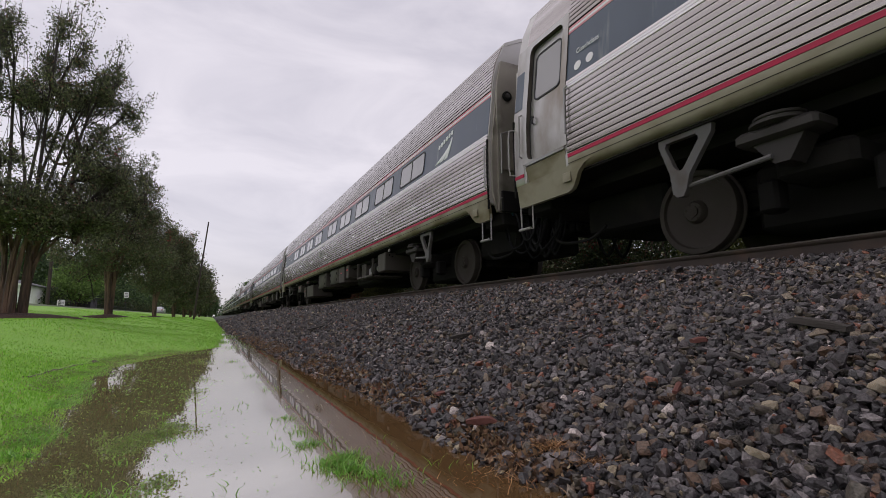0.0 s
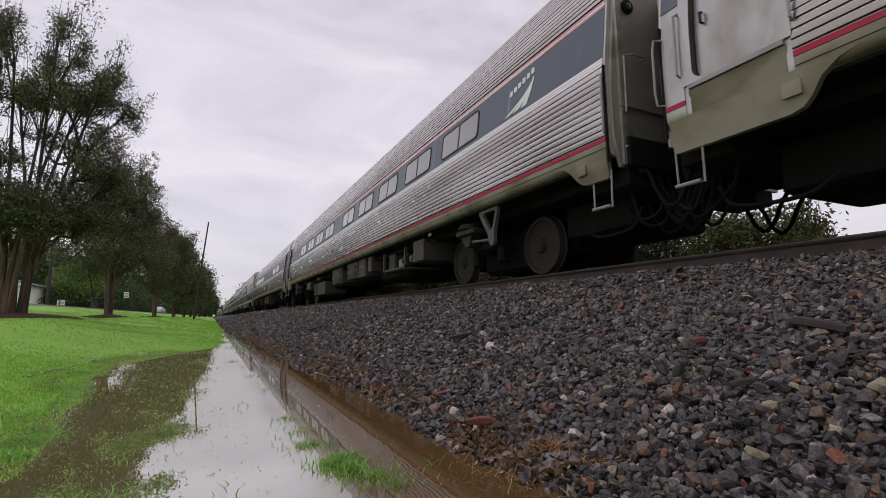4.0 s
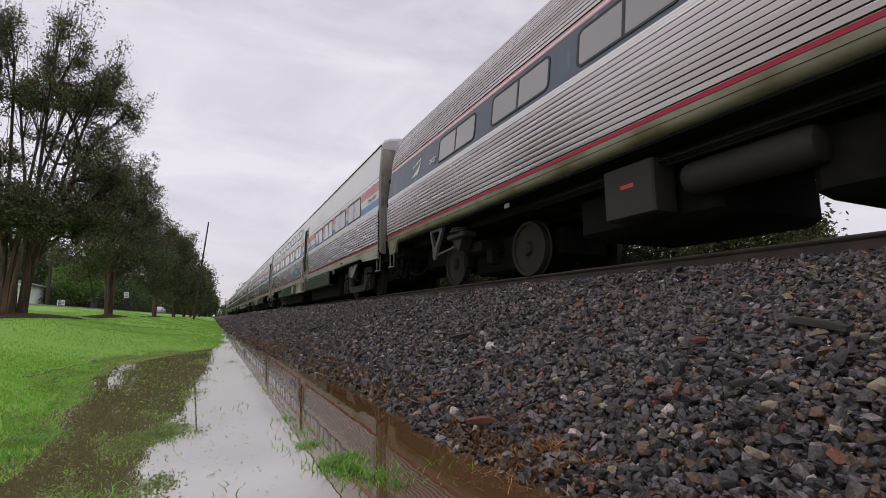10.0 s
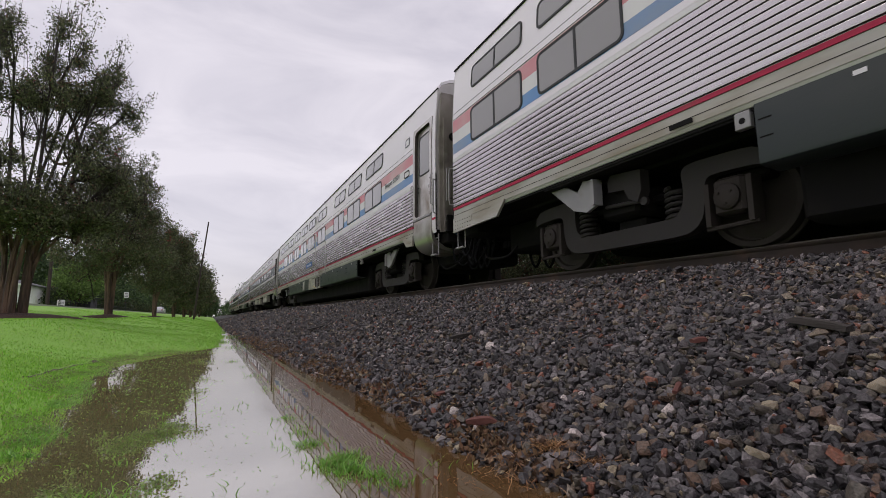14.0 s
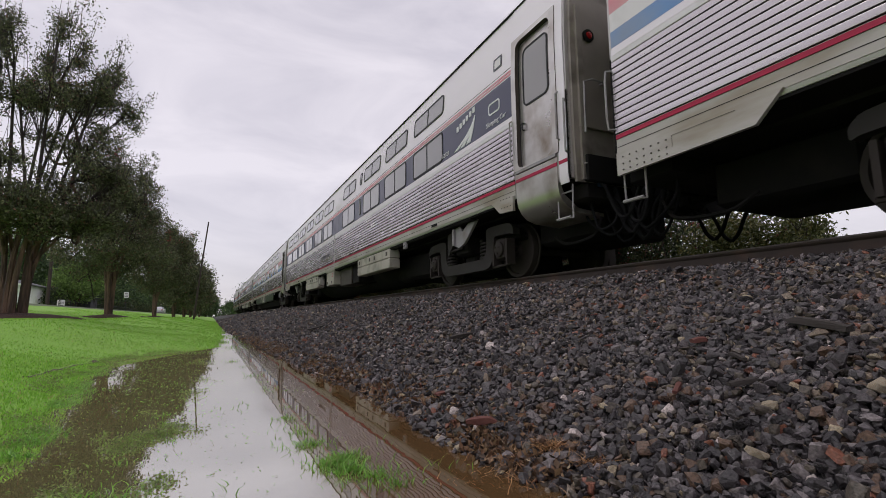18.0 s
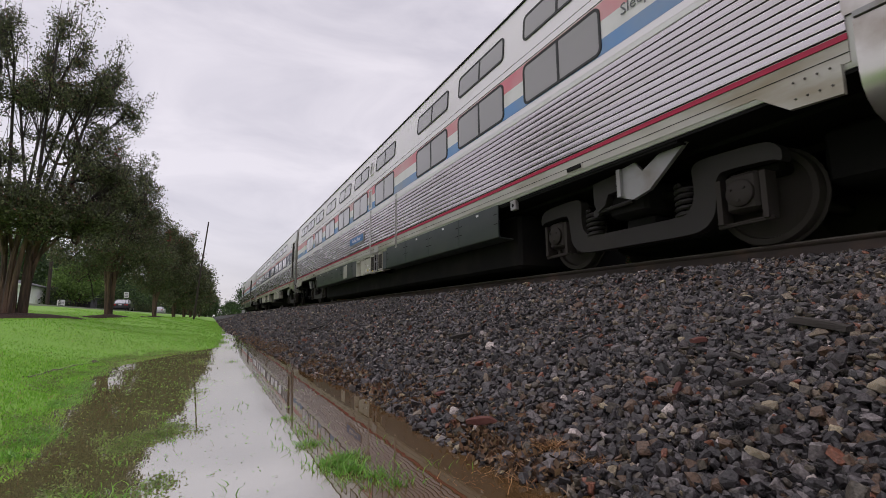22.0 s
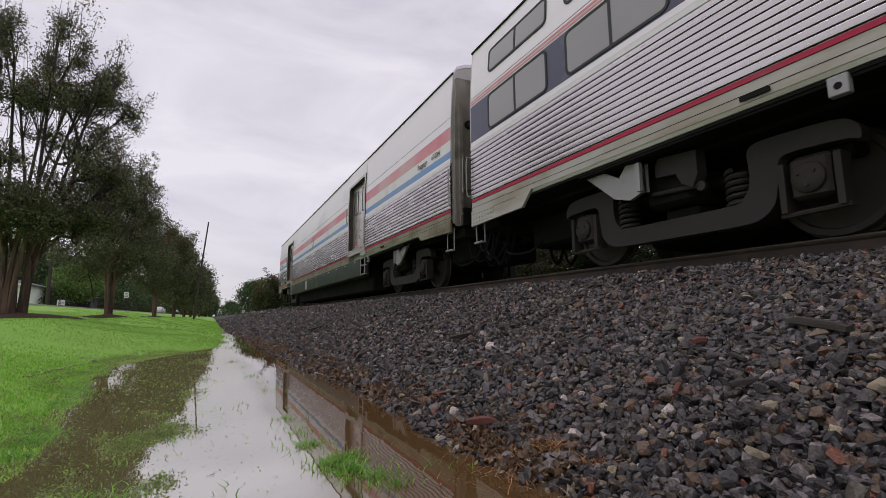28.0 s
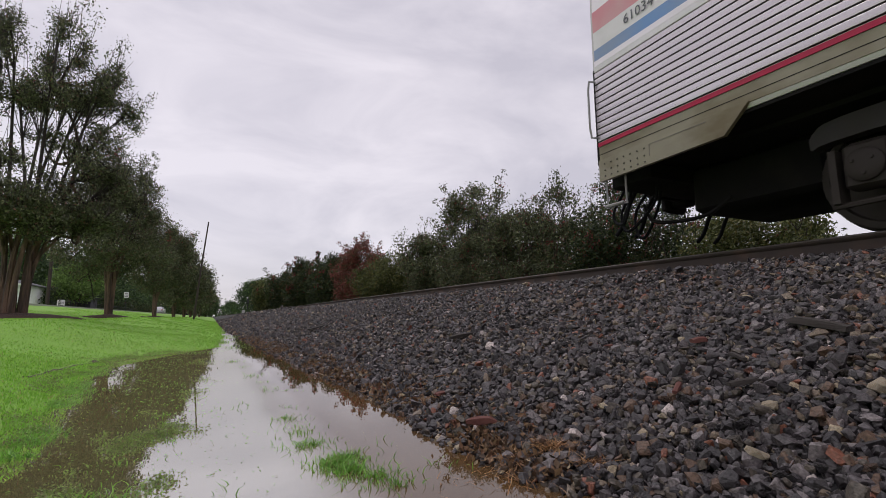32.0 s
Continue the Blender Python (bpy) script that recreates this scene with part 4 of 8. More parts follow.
def truck_outside(car, yc, end):
    """A four-wheel truck with outside frames; end: -1 towards the leading end, 1 towards the trailing end."""
    def frame_shape():
        s = Shape()
        half = [(0.0, 0.36), (0.62, 0.36), (0.74, 0.40), (0.80, 0.48), (0.82, 0.62), (0.80, 0.84), (0.90, 0.90), (1.55, 0.88), (1.66, 0.78), (1.66, 0.66), (1.58, 0.70), (1.12, 0.72), (1.06, 0.66), (1.05, 0.50), (1.02, 0.32), (0.94, 0.22), (0.80, 0.16), (0.0, 0.16)]
        top = half[:-1] + [half[-1]]
        bot = [(-a, b) for a, b in reversed(half[1:-1])]
        o = top + bot
        for k in range(2):
            o = [q for (a, b), (c, d) in zip(o, o[1:] + o[:1]) for q in ((a * 0.8 + c * 0.2, b * 0.8 + d * 0.2), (a * 0.2 + c * 0.8, b * 0.2 + d * 0.8))]
        s.prism(o, "x", -0.065, 0.065)
        return s
    f = part("truck_frame", shared("truck_bed", lambda: Shape().box(-1.02, 1.02, -0.20, 0.20, 0.24, 0.50, 0.03), UNDER), UNDER, car, m=pose(0, yc, 0))
    for sx in (-1, 1):
        part("side_frame", shared("side_frame", frame_shape, TRUCK), TRUCK, f, "grey cast side frame dropping between the wheels", m=pose(sx * 1.085, 0, 0))
    part("bolster", shared("truck_bolster", lambda: Shape().box(-1.2, 1.2, -0.28, 0.28, 0.50, 0.86, 0.04).box(-0.95, 0.95, -1.55, 1.55, 0.62, 0.74, 0.03).box(-0.60, 0.60, -0.8, 0.8, 0.16, 0.52, 0.05), UNDER), UNDER, f)

    def journal():
        s = Shape()
        s.box(-0.12, 0.06, -0.15, 0.15, -0.17, 0.19, 0.03)
        s.disc("x", (0, 0, 0), [(0.125, -0.12), (0.125, -0.15), (0.10, -0.17), (0.04, -0.172)], 20)
        for k in range(3):
            a = k * 2.09 + 0.5
            s.tube([(-0.17, 0.07 * math.cos(a), 0.07 * math.sin(a)), (-0.185, 0.07 * math.cos(a), 0.07 * math.sin(a))], 0.014, 6)
        s.box(-0.13, 0.03, -0.23, -0.18, -0.26, 0.16).box(-0.13, 0.03, 0.18, 0.23, -0.26, 0.16)
        s.tube([(-0.08, -0.25, -0.26), (-0.08, 0.25, -0.28)], 0.022, 6)
        return s
    for dy in (-1.3, 1.3):
        for sx in (-1, 1):
            part("journal_box", shared("journal", journal, WHEELM), WHEELM, f, m=pose(sx * 1.06, dy, WHEEL_R, 0, 0, 0 if sx < 0 else 180))
    for dy in (-0.66, 0.66):
        for sx in (-1, 1):
            part("coil_spring", shared("coil", lambda: coil((0, 0, 0), 0.095, 0.34, 5.5, 0.024), TRUCK), TRUCK, f, m=pose(sx * 1.06, dy, 0.36))
    for sx in (-1, 1):
        part("anchor_bracket", shared("anchor%d" % end, lambda: Shape().prism(mirrored([(0.12, 0.66), (0.12, 0.97), (0.34, 1.0), (0.44, 0.88), (0.84, 1.10), (0.99, 1.10), (0.99, 1.04), (0.52, 0.66), (0.30, 0.60)], end), "x", -0.025, 0.025).prism(mirrored([(0.12, 0.66), (0.12, 0.97), (0.17, 0.97), (0.17, 0.66)], end), "x", -0.07, 0.07), BRACK), BRACK, f, "pale grey steel bolster bracket", m=pose(sx * 1.40, 0, 0))
        part("brake_unit", shared("brake%d" % end, lambda: Shape().prism(mirrored([(-0.42, 0.72), (-0.42, 0.96), (0.02, 1.0), (0.06, 0.92), (0.06, 0.80), (-0.18, 0.78), (-0.24, 0.66), (-0.36, 0.60)], end), "x", -0.08, 0.06), TRUCK), TRUCK, f, m=pose(sx * 1.22, 0, 0))
        part("tie_rod", shared("rod%d" % end, lambda: Shape().tube([(0, -0.40 * end, 0.61), (0, 0.14 * end, 0.64)], 0.025, 8).tube([(0.02, -0.42 * end, 0.60), (-0.02, -0.42 * end, 0.60)], 0.05, 8), TRUCK), TRUCK, f, m=pose(sx * 1.25, 0, 0))


def truck_inside(car, yc, end):
    """A four-wheel truck with inside frames, so that the wheels show."""
    f = part("truck_frame", shared("inner_frame", lambda: Shape().box(-0.55, -0.36, -1.7, 1.7, 0.40, 0.62, 0.04).box(0.36, 0.55, -1.7, 1.7, 0.40, 0.62, 0.04)
             .box(-1.15, 1.15, -0.30, 0.30, 0.48, 0.74, 0.05).box(-0.62, 0.62, -0.78, 0.78, 0.14, 0.84, 0.06).box(-0.5, 0.5, -1.75, 1.75, 0.30, 0.80, 0.05), UNDER), UNDER, car, m=pose(0, yc, 0))
    for sx in (-1, 1):
        part("air_spring", shared("hopper", lambda: Shape().box(-0.16, 0.16, -0.34, 0.30, 0.78, 0.90, 0.03).prism([(-0.22, 0.78), (0.18, 0.78), (0.02, 0.58), (-0.10, 0.58)], "x", -0.10, 0.12)
             .disc("z", (0, 0, 0), [(0.19, 0.90), (0.22, 0.915), (0.22, 0.94), (0.19, 0.955), (0.17, 0.955), (0.19, 0.97), (0.19, 0.99), (0.16, 1.0)], 20), TRUCK), TRUCK, f, m=pose(sx * 1.30, 0.13, 0))

        def tri():
            s = Shape()
            o = mirrored([(0.70, 1.20), (1.36, 1.20), (1.36, 1.10), (1.24, 0.80), (1.22, 0.60), (1.17, 0.555), (1.09, 0.555), (1.05, 0.62), (1.00, 0.76), (0.72, 1.09)], end)
            i = mirrored([(0.90, 1.12), (1.26, 1.12), (1.28, 1.08), (1.19, 0.87), (1.16, 0.83), (1.12, 0.81), (1.08, 0.82), (1.05, 0.85), (0.87, 1.06), (0.87, 1.09)], end)
            a = [[(x, y, z) for y, z in p] for x, p in ((-0.03, o), (-0.03, i), (0.03, i), (0.03, o))]
            return s.loft(a + [a[0]])
        part("anchor_bracket", shared("tri%d" % end, tri, TRIB), TRIB, f, "pale triangular steel bracket with an opening", m=pose(sx * 1.44, -0.08 * end + 0.06, -0.07) @ Matrix.Diagonal((1, 0.88, 1, 1)))
        part("tie_rod", shared("arod%d" % end, lambda: Shape().tube([(0, 0.92 * end, 0.58), (0, 0.15 * end, 0.64)], 0.024, 8), TRIB), TRIB, f, m=pose(sx * 1.42, 0, 0))
        for dy in (-0.43, 0.43):
            part("brake_unit", shared("disc", lambda: Shape().box(-0.10, 0.10, -0.09, 0.09, 0.26, 0.56, 0.03), UNDER), UNDER, f, m=pose(sx * 0.95, dy, 0))


WHEELSETS = []


def running_gear(car, outside):
    for yc, end in ((3.93, -1), (22.08, 1)):
        (truck_outside if outside else truck_inside)(car, yc, end)
    for y in AXLES:
        w = part("wheelset", WHEELS, None, car, m=pose(0, y, WHEEL_R))
        WHEELSETS.append((w, y))


# -- ends --
def smooth_path(pts, n=5):
    """A slack line through the points."""
    q = [Vector(p) for p in pts]
    q = [q[0] * 2 - q[1]] + q + [q[-1] * 2 - q[-2]]
    out = []
    for a, b, c, d in zip(q, q[1:], q[2:], q[3:]):
        for k in range(n):
            t = k / n
            out.append(0.5 * (2 * b + (c - a) * t + (2 * a - 5 * b + 4 * c - d) * t * t + (3 * b - a - 3 * c + d) * t ** 3))
    return out + [q[-2]]


def car_end(car, prof, y, out, tall, marker=None):
    """One end: bulkhead, diaphragm, coupler, hoses, grab irons, steps. out: -1 leading end, 1 trailing end."""
    bulk = [(side_x(prof, z) + 0.05, z) for z in np.linspace(1.0, tall, 9)]
    part("bulkhead", Shape().prism(bulk + [(-x, z) for x, z in reversed(bulk)], "y", y + 0.002 * out, y + out * 0.05), BULK, car, "sooty brown end bulkhead")
    dia = part("diaphragm", Shape().loft([[(x, y + out * d, z) for x, z in q] for d, q in (
        (0.02, rounded(-0.62, 0.62, 0.85, 3.25, 0.2)), (0.30, rounded(-0.62, 0.62, 0.85, 3.25, 0.2)), (0.30, rounded(-0.45, 0.45, 0.95, 3.08, 0.15)), (0.02, rounded(-0.45, 0.45, 0.95, 3.08, 0.15)), (0.02, rounded(-0.62, 0.62, 0.85, 3.25, 0.2)))]), RUBBER, car)
    part("rib", Shape().loft([[(x, y + out * d, z) for x, z in q] for d, q in ((0.10, rounded(-0.66, 0.66, 0.80, 3.29, 0.2)), (0.16, rounded(-0.66, 0.66, 0.80, 3.29, 0.2)))], True), UNDER, dia)
    part("coupler", Shape().box(-0.11, 0.11, min(y, y + out * 0.36), max(y, y + out * 0.36), 0.74, 0.94, 0.03).box(-0.2, 0.2, min(y + out * 0.22, y + out * 0.345), max(y + out * 0.22, y + out * 0.345), 0.68, 0.99, 0.04), UNDER, car)
    part("buffer_beam", Shape().box(-1.35, 1.35, min(y - out * 0.5, y + out * 0.04), max(y - out * 0.5, y + out * 0.04), 0.80, 1.02, 0.02), UNDER, car)
    for x0, dip, back in ((-1.18, 0.42, 0.10), (-1.05, 0.36, 0.34), (-0.82, 0.30, 0.2)):
        part("loose_cable", Shape().tube(smooth_path([(x0, y - out * back, 0.86), (x0, y - out * (back - 0.06), 0.6), (x0, y + out * 0.05, dip), (x0 + 0.05, y + out * 0.22, dip + 0.05), (x0 + 0.08, y + out * 0.26, 0.62), (x0 + 0.1, y + out * 0.1, 0.84)]), 0.018, 6), HOSE, car)
    for x0 in (-0.95, -0.62, 0.55, 0.9):
        part("air_hose", Shape().tube(smooth_path([(x0, y + out * 0.03, 0.86), (x0 - 0.02, y + out * 0.16, 0.66), (x0 - 0.03, y + out * 0.26, 0.44), (x0 - 0.03, y + out * 0.36, 0.34)]), 0.026, 8), HOSE, car)
    if out < 0:
        cab = part("jumper_cable", Shape().tube(smooth_path([(-1.15, y - 0.05, 1.02), (-1.16, y - 0.16, 0.92), (-1.15, y - 0.24, 0.70), (-1.14, y - 0.36, 0.52), (-1.13, y - 0.50, 0.56), (-1.12, y - 0.62, 0.80), (-1.10, y - 0.70, 0.98)]), 0.020, 8), HOSE, car, "black cable hanging between the cars")
        part("cable_head", Shape().tube([(-1.15, y + 0.0, 1.03), (-1.155, y - 0.09, 1.0)], 0.055, 10), HOSEB, cab, "blue cable head")
        part("jumper_cable", Shape().tube(smooth_path([(-0.90, y - 0.05, 0.98), (-0.92, y - 0.2, 0.62), (-0.92, y - 0.37, 0.40), (-0.9, y - 0.55, 0.62), (-0.9, y - 0.68, 0.96)]), 0.03, 8), HOSE, car)
        part("jumper_cable", Shape().tube(smooth_path([(-0.72, y - 0.05, 0.95), (-0.75, y - 0.2, 0.50), (-0.78, y - 0.37, 0.28), (-0.75, y - 0.55, 0.50), (-0.72, y - 0.68, 0.94)]), 0.03, 8), HOSE, car)
    part("brake_pipe", Shape().tube(smooth_path([(-1.0, y - out * 0.1, 0.62), (-1.0, y - out * 0.25, 0.40), (-0.98, y - out * 0.8, 0.36), (-0.95, y - out * 1.1, 0.50)]), 0.022, 6), UNDER, car)
    xe = side_x(prof, 1.3)
    step = Shape().tube([(xe + 0.06, y - out * 0.04, 0.98), (xe + 0.06, y - out * 0.05, 0.56), (xe + 0.06, y - out * 0.32, 0.56), (xe + 0.06, y - out * 0.32, 0.96)], 0.012, 6).tube([(xe + 0.06, y - out * 0.04, 0.90), (xe + 0.06, y - out * 0.32, 0.90)], 0.012, 6).tube([(xe + 0.02, y - out * 0.05, 0.565), (xe + 0.02, y - out * 0.31, 0.565)], 0.018, 6)
    part("stirrup_step", step, BRACK, car, "thin steel stirrup step")
    iron = Shape().tube([(side_x(prof, 1.4), y - out * 0.03, 1.38), (side_x(prof, 1.4) - 0.07, y + out * 0.01, 1.38), (side_x(prof, 1.5) - 0.08, y + out * 0.02, 1.5),
                         (side_x(prof, 1.95) - 0.08, y + out * 0.02, 1.95), (side_x(prof, 2.0) - 0.07, y + out * 0.01, 2.06), (side_x(prof, 2.0), y - out * 0.03, 2.06)], 0.013, 6)
    part("grab_iron", iron, BRACK, car)
    part("end_seam", Shape().box(side_x(prof, 1.6) + 0.02, side_x(prof, 1.6) - 0.010, min(y, y - out * 0.02), max(y, y - out * 0.02), 1.05, 2.2), UNDER, car)
    part("grab_iron", Shape().tube([(-1.40, y + out * 0.05, 1.62), (-1.40, y + out * 0.12, 1.62), (-1.40, y + out * 0.13, 2.28), (-1.25, y + out * 0.13, 2.34), (-1.05, y + out * 0.12, 2.34), (-1.05, y + out * 0.05, 2.34)], 0.013, 6), BRACK, car)
    part("grab_iron", Shape().tube([(-1.42, y + out * 0.05, 1.22), (-1.42, y + out * 0.11, 1.22), (-1.0, y + out * 0.11, 1.22), (-1.0, y + out * 0.05, 1.22)], 0.013, 6), BRACK, car)
    part("end_post", Shape().box(-1.44, -1.36, min(y + out * 0.052, y + out * 0.09), max(y + out * 0.052, y + out * 0.09), 1.02, tall - 0.55), BULK, car)
    part("end_ledge", Shape().box(-1.45, -0.66, min(y + out * 0.052, y + out * 0.10), max(y + out * 0.052, y + out * 0.10), 1.70, 1.74), BULK, car)
    part("buffer_plate", Shape().box(-1.40, -0.66, min(y + out * 0.052, y + out * 0.13), max(y + out * 0.052, y + out * 0.13), 1.0, 1.34, 0.01), UNDER, car)
    if marker:
        mk = part("marker_light", Shape().disc("y", (-1.22, y + out * 0.05, 2.98), [(0.085, 0), (0.085, out * 0.03), (0.06, out * 0.045), (0.05, out * 0.03)], 20), UNDER, car)
        part("lens", Shape().disc("y", (-1.22, y + out * 0.05, 2.98), [(0.052, out * 0.02), (0.045, out * 0.04), (0.02, out * 0.048)], 16), LENSR if marker == "red" else LENSD, mk)


def side_door(car, prof, y0, y1, z0, z1, bottom, mat=None, low_mat=None, head_mat=None):
    """A vestibule door: a recessed leaf in a frame, a window, a handle and the panel below."""
    mat = mat or DOORSTEEL
    deep = 0.05
    x = side_x(prof, 2.0) + deep
    fr = shade_reveal(part("door_frame", ring_plate(prof, rounded(y0 - 0.11, y1 + 0.11, z0 - 0.03, z1 + 0.08, 0.02), rounded(y0, y1, z0, z1, 0.10), 0.022, 0.15), mat, car))
    lf = part("door", side_plate(prof, rounded(y0 - 0.01, y1 + 0.01, z0 - 0.01, z1 + 0.01, 0.10), 0.004 - deep, 0.03), mat, car, "smooth grey steel door with a rounded window")
    cy = (y0 + y1) / 2
    part("gasket", ring_plate(prof, rounded(y0, y1, z0, z1, 0.10), rounded(y0 + 0.012, y1 - 0.012, z0 + 0.012, z1 - 0.012, 0.09), 0.010 - deep, 0.012), RUBBER, lf)
    part("door_window", ring_plate(prof, rounded(cy - 0.29, cy + 0.29, 2.36, z1 - 0.14, 0.10), rounded(cy - 0.265, cy + 0.265, 2.385, z1 - 0.165, 0.075), 0.016 - deep, 0.016), RUBBER, lf)
    part("door_pane", side_plate(prof, rounded(cy - 0.275, cy + 0.275, 2.375, z1 - 0.155, 0.08), 0.008 - deep, 0.006), GLASS, lf)
    part("handle", Shape().tube([(x - 0.01, y1 - 0.10, 2.02), (x - 0.04, y1 - 0.10, 2.02), (x - 0.04, y1 - 0.10, 2.12), (x - 0.01, y1 - 0.10, 2.12)], 0.014, 6), RUBBER, lf)
    top = prof[-1][0]
    part("door_header", sheet(prof, y0 - 0.11, y1 + 0.11, z1 + 0.08, top, 0.012, 0.02), head_mat or mat, car)
    part("sill_plate", side_plate(prof, [(y0 - 0.05, z0 - 0.07), (y1 + 0.05, z0 - 0.07), (y1 + 0.05, z0 - 0.03), (y0 - 0.05, z0 - 0.03)], 0.030, 0.04), BRACK, fr)
    low = [(y0 - 0.06, z0 - 0.08), (y0 - 0.06, bottom + 0.10), (y0 + 0.03, bottom), (y1 - 0.03, bottom), (y1 + 0.06, bottom + 0.10), (y1 + 0.06, z0 - 0.08)]
    pts_out = [(side_x(prof, max(z, 1.0)) - 0.012, y, z) for y, z in low]
    pts_in = [(px + 0.10, py, pz) for px, py, pz in pts_out]
    trap = Shape().loft([pts_out, pts_in], True)
    if bottom < 0.8:
        xs = side_x(prof, 1.2) - 0.012
        belly = [(xs, z0 - 0.08), (xs, 1.0), (xs + 0.02, 0.90), (xs + 0.07, 0.81), (xs + 0.16, 0.73), (xs + 0.30, 0.68), (xs + 0.75, 0.65), (xs + 0.75, 0.70), (xs + 0.32, 0.74), (xs + 0.10, 0.90), (xs + 0.06, 1.0), (xs + 0.06, z0 - 0.08)]
        trap = Shape().prism(belly, "y", y0 - 0.06, y1 + 0.06)
    part("step_trap_panel", trap, low_mat or DOORSTEEL, car, "grimy steel panel below the door")
    for yy in (y0 - 0.13, y1 + 0.13):
        part("handrail", Shape().tube([(side_x(prof, 1.6), yy, 1.58), (side_x(prof, 1.6) - 0.055, yy, 1.60), (side_x(prof, 2.1) - 0.055, yy, 2.2), (side_x(prof, 2.2), yy, 2.24)], 0.012, 6), BRACK, car)


def rivets(prof, spots, proud=0.008):
    s = Shape()
    for y, z in spots:
        x = side_x(prof, z)
        s.loft([[(x - proud + d, y + r * math.cos(a), z + r * math.sin(a)) for a in np.linspace(0, 2 * math.pi, 7)[:-1]] for d, r in ((0.006, 0.009), (-0.003, 0.0085), (-0.006, 0.004))], True)
    return s


def rivet_row(owner, prof, spots, proud):
    part("riveting", rivets(prof, spots, proud), BULKD, owner)["kind"] = "stuff"


def stripes_between(car, prof, y0, y1, bands):
    for z0, z1, mat, name in bands:
        part(name, sheet(prof, y0, y1, z0, z1, 0.005, 0.008), mat, car)


def shell(car, prof, roof, roof_mat, bays=()):
    """The tube of the car: roof, far and near side, floor; set back where the doors stand in bays."""
    left = [(p[1], p[0]) for p in prof]
    poly = left + list(roof[1:-1]) + [(-x, z) for x, z in reversed(left)]
    inner = [(x + 0.16, z) for x, z in left] + list(roof[2:-1]) + [(-x, z) for x, z in reversed(left)]
    tube, last = Shape(), Y0
    for b0, b1 in sorted(bays):
        tube.prism(poly, "y", last, b0).prism(inner, "y", b0, b1)
        last = b1
    part("body", tube.prism(poly, "y", last, Y1), DULL, car)
    lid = list(roof)
    lid = [(x * 1.0, z + 0.012) for x, z in lid]
    part("roof", Shape().prism(lid + [(x, z - 0.05) for x, z in reversed(roof)], "y", Y0 - 0.01, Y1 + 0.01), roof_mat, car)
    zb = prof[0][0]
    part("underfloor", Shape().box(prof[0][1] + 0.01, -prof[0][1] - 0.01, Y0 + 0.06, Y1 - 0.06, zb - 0.03, zb - 0.003), UNDER, car, "near-black underfloor")
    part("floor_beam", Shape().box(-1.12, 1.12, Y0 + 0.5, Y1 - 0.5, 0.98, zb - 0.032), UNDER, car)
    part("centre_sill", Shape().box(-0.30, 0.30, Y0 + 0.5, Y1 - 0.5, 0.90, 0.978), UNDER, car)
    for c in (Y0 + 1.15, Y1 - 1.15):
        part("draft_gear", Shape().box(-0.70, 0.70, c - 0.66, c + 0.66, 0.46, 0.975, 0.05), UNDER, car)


def equipment(car, y0, y1, z0, z1, mat, x0=-1.40, x1=-0.45, latches=0, mark=None, louvres=0, name="equipment_box"):
    b = part(name, Shape().box(x0, x1, y0, y1, z0, z1, 0.02), mat, car)
    for yy in (y0 + 0.11, y1 - 0.11):
        part("hanger", Shape().box(x0 + 0.2, x0 + 0.26, yy - 0.03, yy + 0.03, z1 - 0.01, 1.0), UNDER, b)
    if latches:
        part("lid_frame", Shape().loft([[(x, y, z) for y, z in q] for x, q in ((x0 - 0.001, rounded(y0 + 0.04, y1 - 0.04, z0 + 0.04, z1 - 0.04, 0.02)), (x0 - 0.012, rounded(y0 + 0.05, y1 - 0.05, z0 + 0.05, z1 - 0.05, 0.02)))], True), mat, b)
        for yy in (y0 + 0.12, y1 - 0.12):
            for zz in (z0 + 0.14, z1 - 0.18):
                part("latch", Shape().box(x0 - 0.035, x0 - 0.01, yy - 0.02, yy + 0.02, zz - 0.045, zz + 0.045, 0.006), UNDER, b)
    for k in range(louvres):
        yy = y0 + (y1 - y0) * (0.2 + 0.6 * (k // 5) / max(1, louvres // 5 - 1))
        zz = z0 + 0.12 + 0.05 * (k % 5)
        part("louvre", Shape().prism([(x0 - 0.002, zz), (x0 - 0.02, zz), (x0 - 0.002, zz + 0.03)], "y", yy - 0.06, yy + 0.06), mat, b)
    if mark:
        part("warning_label", Shape().box(x0 - 0.004 - (0.01 if latches else 0), x0 - 0.001, (y0 + y1) / 2 - mark / 2, (y0 + y1) / 2 + mark / 2, (z0 + z1) / 2 + (0.03 if not louvres else -0.16), (z0 + z1) / 2 + (0.075 if not louvres else -0.10)), DECAL, b, "small red warning label")
    return b


CARS = []


def base_car(n, label, category="passenger car"):
    c = thing("passenger_car" if category == "passenger car" else "baggage_car", None, None, label, category, group="cars of the train")
    CARS.append((c, n))
    return c


